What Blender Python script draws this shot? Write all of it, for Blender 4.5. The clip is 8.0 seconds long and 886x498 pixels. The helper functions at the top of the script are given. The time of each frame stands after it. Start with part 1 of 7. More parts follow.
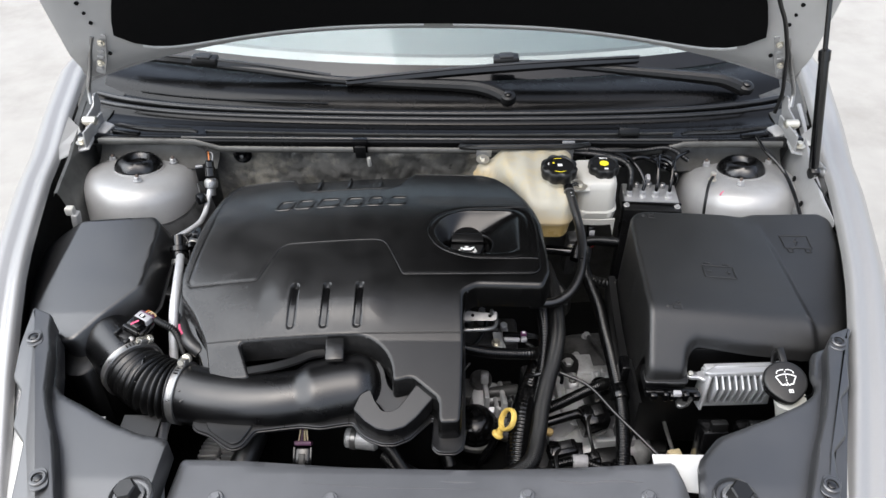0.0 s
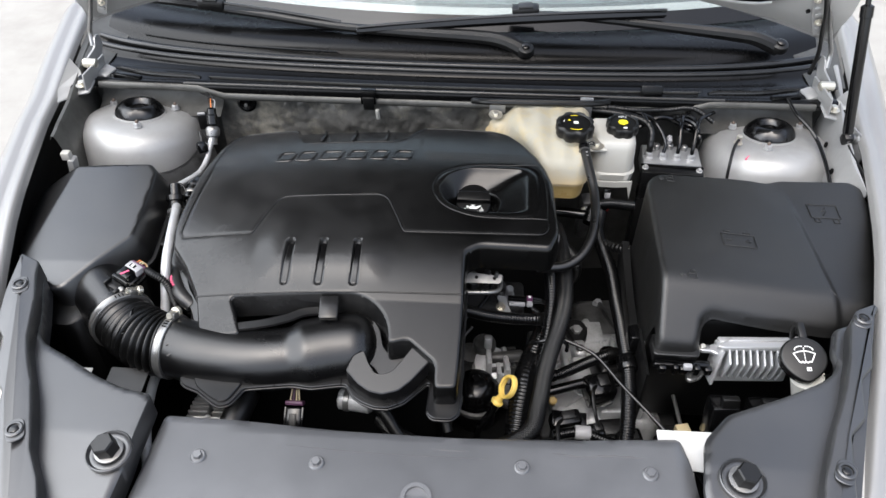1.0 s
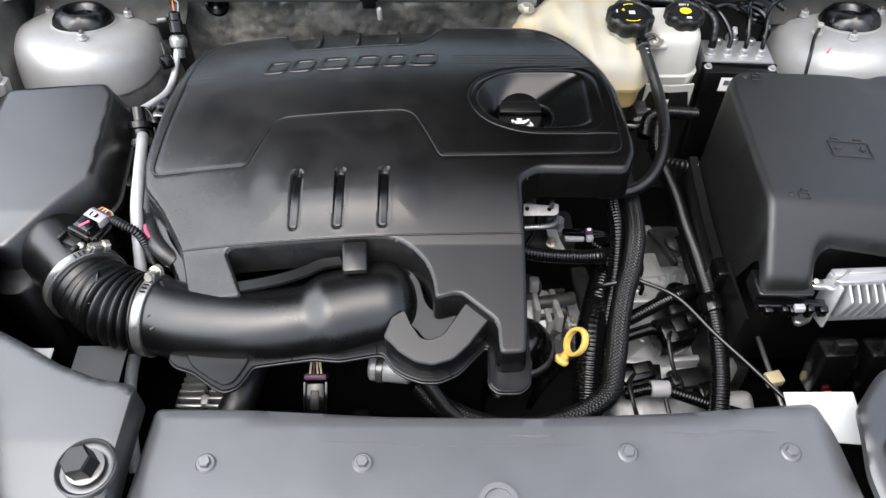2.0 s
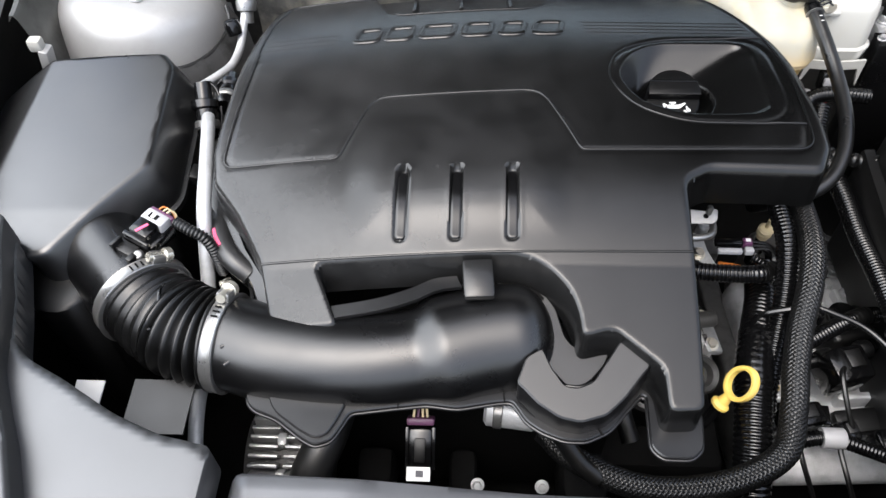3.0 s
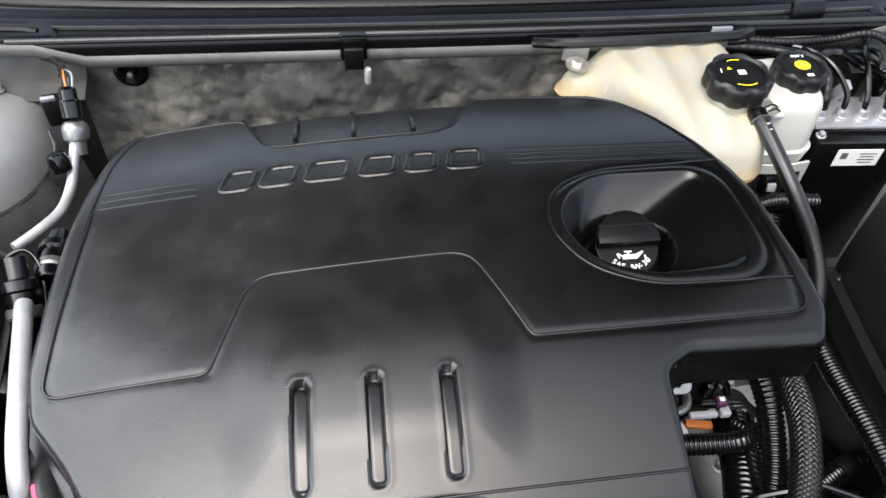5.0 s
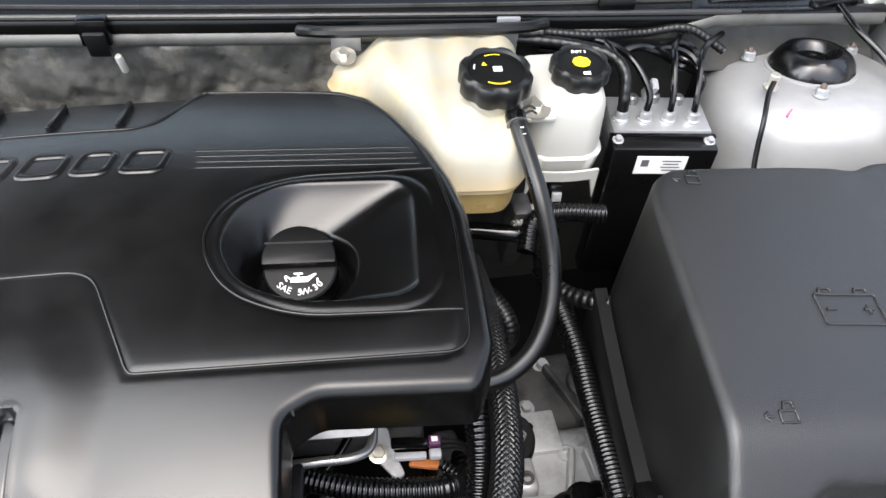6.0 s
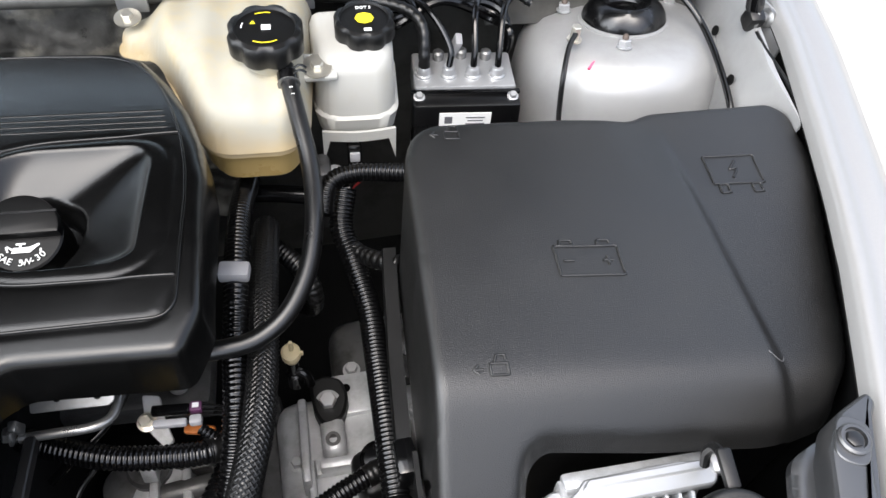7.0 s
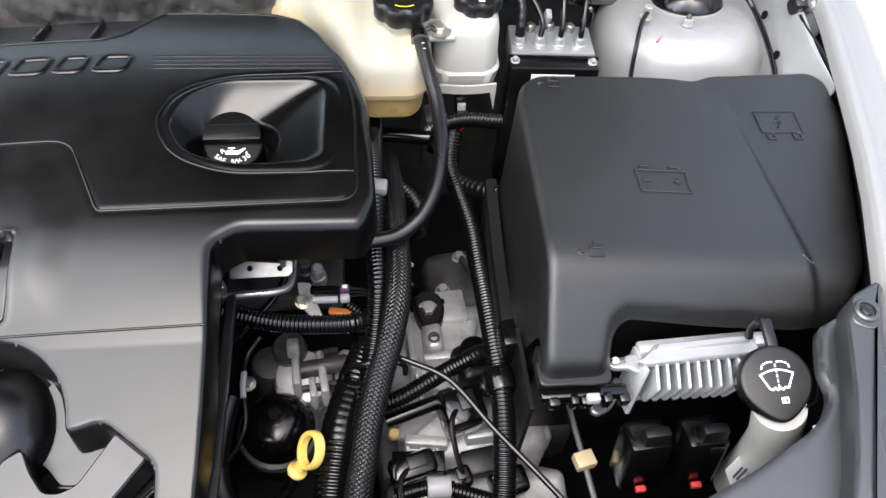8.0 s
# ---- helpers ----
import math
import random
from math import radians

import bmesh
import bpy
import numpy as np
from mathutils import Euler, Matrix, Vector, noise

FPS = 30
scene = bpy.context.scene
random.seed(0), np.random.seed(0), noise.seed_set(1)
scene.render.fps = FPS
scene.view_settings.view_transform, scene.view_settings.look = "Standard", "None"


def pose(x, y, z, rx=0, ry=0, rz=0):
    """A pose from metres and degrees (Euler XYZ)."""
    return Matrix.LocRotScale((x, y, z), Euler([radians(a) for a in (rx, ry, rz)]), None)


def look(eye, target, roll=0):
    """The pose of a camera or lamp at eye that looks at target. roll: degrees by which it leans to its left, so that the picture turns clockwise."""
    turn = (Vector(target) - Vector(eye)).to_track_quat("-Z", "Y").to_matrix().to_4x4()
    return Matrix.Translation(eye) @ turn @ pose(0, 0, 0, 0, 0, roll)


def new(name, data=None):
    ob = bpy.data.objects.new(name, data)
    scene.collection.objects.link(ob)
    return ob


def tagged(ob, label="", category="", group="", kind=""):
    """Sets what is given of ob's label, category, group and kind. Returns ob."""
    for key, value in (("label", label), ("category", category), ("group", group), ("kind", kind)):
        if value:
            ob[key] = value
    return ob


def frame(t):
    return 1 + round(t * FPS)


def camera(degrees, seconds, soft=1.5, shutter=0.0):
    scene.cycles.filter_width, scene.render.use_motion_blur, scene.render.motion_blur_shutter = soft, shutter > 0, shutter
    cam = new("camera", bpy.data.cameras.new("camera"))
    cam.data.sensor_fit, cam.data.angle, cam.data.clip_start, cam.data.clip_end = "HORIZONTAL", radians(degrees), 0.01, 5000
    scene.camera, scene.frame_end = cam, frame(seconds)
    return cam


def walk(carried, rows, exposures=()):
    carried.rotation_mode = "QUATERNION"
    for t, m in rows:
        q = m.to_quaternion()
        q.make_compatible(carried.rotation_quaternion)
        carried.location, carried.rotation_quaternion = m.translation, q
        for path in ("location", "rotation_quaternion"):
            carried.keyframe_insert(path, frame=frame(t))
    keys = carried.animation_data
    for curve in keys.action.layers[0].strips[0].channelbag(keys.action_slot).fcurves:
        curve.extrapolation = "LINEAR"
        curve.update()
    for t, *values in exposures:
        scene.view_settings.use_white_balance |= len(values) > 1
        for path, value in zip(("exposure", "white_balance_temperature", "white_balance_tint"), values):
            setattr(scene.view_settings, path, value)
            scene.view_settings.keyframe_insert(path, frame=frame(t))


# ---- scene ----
cam = camera(61.0, 8.0)
PATH = [
    (0, (0.034, -0.027, 1.675), (0.004, 1.512, 0.398), -0.3),
    (0.5, (0.05, -0.017, 1.66), (-0.012, 1.495, 0.352), 0.1),
    (1, (0.062, 0.014, 1.634), (-0.025, 1.484, 0.28), 0.1),
    (1.2, (0.048, 0.047, 1.616), (-0.024, 1.508, 0.252), -0.2),
    (2.3, (-0.085, 0.219, 1.437), (-0.056, 1.515, -0.086), 0.5),
    (2.5, (-0.107, 0.241, 1.416), (-0.082, 1.534, -0.109), 0.1),
    (3, (-0.145, 0.327, 1.381), (-0.222, 1.597, -0.163), -1.6),
    (3.5, (-0.171, 0.419, 1.353), (-0.332, 1.712, -0.164), -2.4),
    (4, (-0.225, 0.49, 1.337), (-0.225, 1.813, -0.163), -1.2),
    (4.2, (-0.239, 0.513, 1.332), (-0.151, 1.856, -0.147), 1.0),
    (5.3, (-0.094, 0.552, 1.337), (0.145, 1.875, -0.144), 4.1),
    (5.5, (-0.034, 0.566, 1.323), (0.213, 1.882, -0.162), 4.6),
    (6, (0.102, 0.583, 1.308), (0.311, 1.886, -0.195), 4.6),
    (6.5, (0.195, 0.598, 1.304), (0.447, 1.868, -0.221), 5.7),
    (7, (0.274, 0.564, 1.312), (0.549, 1.783, -0.249), 5.4),
    (7.5, (0.258, 0.506, 1.334), (0.515, 1.682, -0.263), 5.2),
    (8, (0.169, 0.413, 1.383), (0.388, 1.641, -0.181), 5.8),
]
walk(cam, [(t, look(eye, target, roll)) for t, eye, target, roll in PATH],
     [(0, 2.15), (1.2, 2.28), (2.5, 2.64), (3.0, 2.74), (4.2, 2.44), (5.5, 2.83), (6.0, 2.90), (6.5, 2.82), (7.0, 2.67), (8.0, 2.72)])

# ---------------------------------------------------------------- light
world = bpy.data.worlds.new("sky")
scene.world = world
world.use_nodes = True
wn = world.node_tree
sky = wn.nodes.new("ShaderNodeTexSky")
sky.sky_type = "NISHITA"
sky.sun_disc = False
sky.sun_elevation = radians(70)
sky.sun_rotation = radians(200)
sky.air_density, sky.dust_density, sky.ozone_density = 1.0, 3.8, 1.0
wn.nodes["Background"].inputs["Strength"].default_value = 0.075
haze = wn.nodes.new("ShaderNodeHueSaturation")
haze.inputs["Saturation"].default_value = 0.60
wn.links.new(sky.outputs["Color"], haze.inputs["Color"])
wn.links.new(haze.outputs["Color"], wn.nodes["Background"].inputs["Color"])
sun_data = bpy.data.lights.new("sun", "SUN")
sun_data.energy, sun_data.angle, sun_data.color = 1.06, radians(85), (0.965, 0.985, 1.0)
sun = new("sun", sun_data)
sun.matrix_world = look((-4.3, -0.9, 3.8), (0, 0.0, 0.0))


# ---------------------------------------------------------------- materials
def material(name, colour, rough=0.5, metal=0.0, vary=0.12, scale=40.0, grain=0.0, grain_scale=1500.0, spec=0.5,
             rough_vary=0.08, stain=None, stain_scale=9.0, stain_amount=0.0, coat=0.0):
    """Principled surface with variation at two scales and a fine relief."""
    m = bpy.data.materials.new(name)
    m.use_nodes = True
    nt = m.node_tree
    n, l = nt.nodes, nt.links
    b = n["Principled BSDF"]
    b.inputs["Roughness"].default_value = rough
    b.inputs["Metallic"].default_value = metal
    b.inputs["Specular IOR Level"].default_value = spec
    b.inputs["Coat Weight"].default_value = coat
    co = n.new("ShaderNodeTexCoord")
    n1 = n.new("ShaderNodeTexNoise")
    n1.inputs["Scale"].default_value = scale
    n1.inputs["Detail"].default_value = 6.0
    l.new(co.outputs["Object"], n1.inputs["Vector"])
    n2 = n.new("ShaderNodeTexNoise")
    n2.inputs["Scale"].default_value = stain_scale
    n2.inputs["Detail"].default_value = 8.0
    n2.inputs["Roughness"].default_value = 0.65
    l.new(co.outputs["Object"], n2.inputs["Vector"])
    dark = tuple(c * (1 - vary) for c in colour)
    light = tuple(min(1.0, c * (1 + vary)) for c in colour)
    mix = n.new("ShaderNodeMix")
    mix.data_type = "RGBA"
    l.new(n1.outputs["Fac"], mix.inputs["Factor"])
    mix.inputs["A"].default_value = (*dark, 1)
    mix.inputs["B"].default_value = (*light, 1)
    last = mix.outputs["Result"]
    if stain is not None:
        ramp = n.new("ShaderNodeMapRange")
        ramp.inputs["From Min"].default_value = 0.48
        ramp.inputs["From Max"].default_value = 0.68
        ramp.inputs["To Max"].default_value = stain_amount
        l.new(n2.outputs["Fac"], ramp.inputs["Value"])
        mix2 = n.new("ShaderNodeMix")
        mix2.data_type = "RGBA"
        l.new(ramp.outputs["Result"], mix2.inputs["Factor"])
        l.new(last, mix2.inputs["A"])
        mix2.inputs["B"].default_value = (*stain, 1)
        last = mix2.outputs["Result"]
    l.new(last, b.inputs["Base Color"])
    rr = n.new("ShaderNodeMapRange")
    rr.inputs["From Min"].default_value, rr.inputs["From Max"].default_value = 0.3, 0.7
    rr.inputs["To Min"].default_value = max(0.02, rough - rough_vary)
    rr.inputs["To Max"].default_value = min(1.0, rough + rough_vary)
    l.new(n2.outputs["Fac"], rr.inputs["Value"])
    l.new(rr.outputs["Result"], b.inputs["Roughness"])
    if grain > 0:
        n3 = n.new("ShaderNodeTexNoise")
        n3.inputs["Scale"].default_value = grain_scale
        n3.inputs["Detail"].default_value = 3.0
        l.new(co.outputs["Object"], n3.inputs["Vector"])
        bump = n.new("ShaderNodeBump")
        bump.inputs["Strength"].default_value = grain
        bump.inputs["Distance"].default_value = 0.0006
        l.new(n3.outputs["Fac"], bump.inputs["Height"])
        l.new(bump.outputs["Normal"], b.inputs["Normal"])
    return m


M = {}
M["cover"] = material("satin_black_plastic", (0.0018, 0.0018, 0.0018), 0.228, grain=0.12, grain_scale=1500, stain=(0.0042, 0.0042, 0.0044), stain_amount=0.5, stain_scale=13, spec=0.46, rough_vary=0.025)


def dust_and_sheen(m, colour, far, near):
    """Settled dust, and sheen put into the colour, that thicken from one place along x to another, broken by noise."""
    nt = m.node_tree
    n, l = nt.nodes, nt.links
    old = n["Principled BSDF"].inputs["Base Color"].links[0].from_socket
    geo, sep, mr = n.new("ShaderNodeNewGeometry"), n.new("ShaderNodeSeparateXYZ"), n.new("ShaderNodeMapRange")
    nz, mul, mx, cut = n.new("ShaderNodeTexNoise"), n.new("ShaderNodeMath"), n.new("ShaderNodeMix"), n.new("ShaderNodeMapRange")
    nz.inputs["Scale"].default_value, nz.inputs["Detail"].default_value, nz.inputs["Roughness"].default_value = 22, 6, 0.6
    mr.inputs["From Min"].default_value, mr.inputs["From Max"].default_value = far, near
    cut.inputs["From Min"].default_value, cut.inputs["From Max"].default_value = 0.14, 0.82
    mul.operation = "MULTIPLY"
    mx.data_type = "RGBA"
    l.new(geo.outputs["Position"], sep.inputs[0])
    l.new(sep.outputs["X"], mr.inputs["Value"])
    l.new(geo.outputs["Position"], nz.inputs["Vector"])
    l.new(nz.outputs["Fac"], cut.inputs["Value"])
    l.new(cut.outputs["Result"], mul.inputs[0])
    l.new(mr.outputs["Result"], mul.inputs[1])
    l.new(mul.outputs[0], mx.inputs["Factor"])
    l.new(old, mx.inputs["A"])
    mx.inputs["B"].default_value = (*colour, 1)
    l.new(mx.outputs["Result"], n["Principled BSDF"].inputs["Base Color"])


# greyer towards the left: dust, plus the sky's sheen painted into the base colour
dust_and_sheen(M["cover"], (0.0270, 0.0270, 0.0272), 0.06, -0.30)
M["gloss"] = material("glossy_black_plastic", (0.0025, 0.0025, 0.0027), 0.16, vary=0.05)
M["tube"] = material("moulded_black_plastic", (0.002, 0.002, 0.0022), 0.30, grain=0.12, spec=0.68)
M["rubber"] = material("black_rubber", (0.0025, 0.0025, 0.0025), 0.36, grain=0.08, stain=(0.006, 0.006, 0.006), stain_amount=0.5)
M["dusty"] = material("dusty_black_rubber", (0.010, 0.010, 0.0102), 0.42, grain=0.1, stain=(0.018, 0.018, 0.018), stain_amount=0.5, stain_scale=30, spec=0.7)
M["rusty"] = material("rusty_steel", (0.11, 0.085, 0.07), 0.6, metal=0.3, vary=0.3, scale=300)
M["capblack"] = material("grained_black_cap_plastic", (0.0018, 0.0018, 0.0019), 0.38, grain=0.15, spec=0.22)
M["matt"] = material("matt_black_plastic", (0.0025, 0.0025, 0.0026), 0.42, grain=0.2)
M["shield"] = material("grey_black_panel_plastic", (0.0155, 0.016, 0.0172), 0.37, grain=0.10, grain_scale=1300, stain=(0.026, 0.0265, 0.0285), stain_amount=0.45, stain_scale=6)
# shield plastic again, its base lightened for the sky this panel reflects
M["panel"] = material("sky_lightened_panel_plastic", (0.063, 0.065, 0.0695), 0.40, grain=0.12, grain_scale=1300, stain=(0.092, 0.094, 0.10), stain_amount=0.5, stain_scale=5)
M["battery"] = material("grained_battery_cover_plastic", (0.0062, 0.0061, 0.0059), 0.37, grain=0.60, grain_scale=1300, stain=(0.0082, 0.0081, 0.0078), stain_amount=0.5, spec=0.70)
M["airbox"] = material("satin_airbox_plastic", (0.0045, 0.0046, 0.0050), 0.34, grain=0.12, grain_scale=1300, spec=1.0)
M["airbox"].node_tree.nodes["Principled BSDF"].inputs["IOR"].default_value = 1.58
for key in ("shield", "panel"):
    M[key].node_tree.nodes["Principled BSDF"].inputs["IOR"].default_value = 2.05
M["paint"] = material("silver_car_paint", (0.30, 0.296, 0.290), 0.34, metal=0.30, vary=0.03, scale=400, rough_vary=0.03, coat=0.5)
# dark body paint; on the left inner wing it stands in for shade
M["wing"] = material("dark_and_shaded_paint", (0.075, 0.075, 0.070), 0.45, metal=0.3, vary=0.2, stain=(0.03, 0.028, 0.025), stain_amount=0.8, stain_scale=14)
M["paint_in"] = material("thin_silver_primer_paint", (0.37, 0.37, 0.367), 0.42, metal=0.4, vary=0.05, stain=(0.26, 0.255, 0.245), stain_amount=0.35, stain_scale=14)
M["paint_frame"] = material("silver_paint_inside_bonnet", (0.45, 0.45, 0.44), 0.38, metal=0.25, vary=0.04, stain=(0.42, 0.415, 0.40), stain_amount=0.4, stain_scale=12)
M["alu"] = material("cast_aluminium", (0.50, 0.51, 0.52), 0.45, metal=0.45, vary=0.2, grain=0.5, grain_scale=700, stain=(0.23, 0.23, 0.225), stain_amount=0.6, stain_scale=28)
# oil stains over a base darkened to stand for shade among the castings
M["oily"] = material("oily_shade_dark_casting", (0.075, 0.075, 0.075), 0.40, metal=0.3, vary=0.35, grain=0.5, grain_scale=700, stain=(0.012, 0.011, 0.010), stain_amount=0.9, stain_scale=22)
M["silver"] = material("machined_aluminium", (0.46, 0.465, 0.47), 0.36, metal=0.65, vary=0.06, stain=(0.42, 0.42, 0.42), stain_amount=0.4, stain_scale=40)
M["steel"] = material("bright_steel", (0.25, 0.25, 0.246), 0.33, metal=0.8, vary=0.1, stain=(0.18, 0.17, 0.155), stain_amount=0.5, stain_scale=60)
M["zinc"] = material("zinc_plated_steel", (0.66, 0.63, 0.55), 0.33, metal=0.85, vary=0.08)
M["tank"] = material("milky_tank_plastic", (0.345, 0.330, 0.275), 0.45, vary=0.05, scale=30, stain=(0.42, 0.345, 0.20), stain_amount=0.75, stain_scale=20, spec=0.25)
M["amber"] = material("coolant_filled_plastic", (0.44, 0.31, 0.12), 0.32, vary=0.06, scale=30)
def coolant_level(m, low, high):
    """Milky wall above, stained by the coolant that stands inside, over a span of heights."""
    nt = m.node_tree
    n, l = nt.nodes, nt.links
    old = n["Principled BSDF"].inputs["Base Color"].links[0].from_socket
    geo, sep, add = n.new("ShaderNodeNewGeometry"), n.new("ShaderNodeSeparateXYZ"), n.new("ShaderNodeMath")
    nz, mul = n.new("ShaderNodeTexNoise"), n.new("ShaderNodeMath")
    nz.inputs["Scale"].default_value = 22
    mul.operation = "MULTIPLY"
    mul.inputs[1].default_value = 0.03
    l.new(geo.outputs["Position"], sep.inputs[0])
    l.new(geo.outputs["Position"], nz.inputs["Vector"])
    l.new(nz.outputs["Fac"], mul.inputs[0])
    l.new(sep.outputs["Z"], add.inputs[0])
    l.new(mul.outputs[0], add.inputs[1])
    mr, mx = n.new("ShaderNodeMapRange"), n.new("ShaderNodeMix")
    mr.inputs["From Min"].default_value, mr.inputs["From Max"].default_value = low, high
    mr.interpolation_type = "SMOOTHSTEP"
    mx.data_type = "RGBA"
    l.new(add.outputs[0], mr.inputs["Value"])
    l.new(mr.outputs["Result"], mx.inputs["Factor"])
    mx.inputs["A"].default_value = (0.44, 0.315, 0.145, 1)
    l.new(old, mx.inputs["B"])
    l.new(mx.outputs["Result"], n["Principled BSDF"].inputs["Base Color"])


coolant_level(M["tank"], 0.819, 0.878)
M["white"] = material("white_reservoir_plastic", (0.42, 0.415, 0.385), 0.38, vary=0.03, stain=(0.42, 0.39, 0.31), stain_amount=0.4, stain_scale=24)
M["yellow"] = material("yellow_plastic", (0.74, 0.52, 0.12), 0.35, vary=0.06, stain=(0.70, 0.56, 0.22), stain_amount=0.5, stain_scale=60)
M["capyellow"] = material("bright_yellow_print", (0.85, 0.72, 0.03), 0.4, vary=0.02)
M["print"] = material("white_print", (0.80, 0.80, 0.78), 0.5, vary=0.02)
M["paper"] = material("white_label_paper", (0.78, 0.78, 0.76), 0.55, vary=0.03)
M["ink"] = material("grey_ink", (0.10, 0.10, 0.11), 0.6, vary=0.03)
M["pink"] = material("pink_paint_mark", (0.70, 0.10, 0.20), 0.5, vary=0.1)
M["red"] = material("red_plastic", (0.55, 0.04, 0.04), 0.4, vary=0.05)
M["violet"] = material("violet_plastic", (0.09, 0.03, 0.075), 0.4, vary=0.05)
M["orange"] = material("orange_seal", (0.65, 0.20, 0.04), 0.45, vary=0.1)
M["grey"] = material("grey_plastic", (0.30, 0.30, 0.31), 0.45, vary=0.05)
M["beige"] = material("beige_nylon", (0.62, 0.52, 0.32), 0.45, vary=0.05)
# near-black for low parts; paints the shade of holes and slots as colour
M["dark"] = material("underbody_and_shade_black", (0.006, 0.006, 0.006), 0.9, spec=0.06)
M["liner"] = material("black_felt_liner", (0.0018, 0.0018, 0.0018), 0.95, grain=0.6, grain_scale=300, spec=0.1)
M["cowl"] = material("weathered_cowl_plastic", (0.002, 0.002, 0.0021), 0.25, grain=0.10, grain_scale=800, stain=(0.004, 0.004, 0.004), stain_amount=0.5, stain_scale=7, spec=0.27)
M["seal"] = material("ribbed_rubber_seal", (0.004, 0.004, 0.004), 0.34, grain=0.06, stain=(0.010, 0.010, 0.010), stain_amount=0.5, stain_scale=12, spec=0.7)
M["scuff"] = material("pale_scuff", (0.085, 0.085, 0.088), 0.6)
M["tray"] = material("dusty_black_plastic", (0.0050, 0.0050, 0.0054), 0.33, grain=0.1, stain=(0.009, 0.009, 0.0094), stain_amount=0.5, spec=0.6)
M["primer"] = material("white_body_primer", (0.50, 0.50, 0.49), 0.45, vary=0.04)
M["dash"] = material("pale_grey_vinyl", (0.20, 0.235, 0.24), 0.6, vary=0.06)
M["ground"] = material("pale_concrete", (0.31, 0.300, 0.278), 0.85, vary=0.16, scale=8, grain=0.5, grain_scale=60, stain=(0.22, 0.208, 0.19), stain_amount=0.7, stain_scale=1.6)


# ---------------------------------------------------------------- builders
def finish(name, bm, mat, smooth=True, angle=35):
    bmesh.ops.recalc_face_normals(bm, faces=bm.faces)
    if smooth:
        for f in bm.faces:
            f.smooth = True
        lim = radians(angle)
        for e in bm.edges:
            e.smooth = not (len(e.link_faces) == 2 and e.calc_face_angle(0) > lim)
    me = bpy.data.meshes.new(name)
    bm.to_mesh(me)
    bm.free()
    me.materials.append(mat)
    return me


def thing(name, label, category, group="", kind="", at=(0, 0, 0)):
    ob = new(name)
    ob.location = at
    ob.empty_display_size = 0.02
    return tagged(ob, label, category, group, kind)


def part(name, bm, mat, parent=None, label="", smooth=True, angle=35):
    ob = new(name, finish(name, bm, mat, smooth, angle))
    if parent is not None:
        ob.parent = parent
        ob.matrix_parent_inverse = (Matrix.Translation(parent.location) if parent.type == "EMPTY" else Matrix()).inverted()
    return tagged(ob, label) if label else ob


def smoothstep(a, b, v):
    t = np.clip((v - a) / (b - a), 0, 1)
    return t * t * (3 - 2 * t)


def rounded(poly, r, steps=4):
    """A closed outline with its corners rounded by at most r."""
    out, n = [], len(poly)
    for i in range(n):
        a, b, c = (np.array(poly[(i + k) % n][:2], float) for k in (-1, 0, 1))
        u, v = a - b, c - b
        lu, lv = np.linalg.norm(u), np.linalg.norm(v)
        d = min(r, 0.45 * lu, 0.45 * lv)
        p, q = b + u / lu * d, b + v / lv * d
        for k in range(steps + 1):
            t = k / steps
            out.append((1 - t) ** 2 * p + 2 * t * (1 - t) * b + t * t * q)
    return np.array(out)


def polyline_distance(P, line, closed=False):
    """Distance of points P (n,2) from a polyline, and the nearest points."""
    line = np.asarray(line, float)
    ends = np.roll(line, -1, 0) if closed else line[1:]
    starts = line if closed else line[:-1]
    best = np.full(len(P), 1e9)
    near = np.zeros((len(P), 2))
    for a, b in zip(starts, ends):
        ab = b - a
        t = np.clip(((P - a) @ ab) / max(ab @ ab, 1e-12), 0, 1)
        q = a + t[:, None] * ab
        d = np.hypot(*(P - q).T)
        k = d < best
        best[k], near[k] = d[k], q[k]
    return best, near


def inside(P, poly):
    poly = np.asarray(poly, float)
    x, y = P.T
    res = np.zeros(len(P), bool)
    for (x1, y1), (x2, y2) in zip(poly, np.roll(poly, -1, 0)):
        cross = (y1 > y) != (y2 > y)
        with np.errstate(divide="ignore", invalid="ignore"):
            xi = (x2 - x1) * (y - y1) / (y2 - y1) + x1
        res ^= cross & (x < xi)
    return res


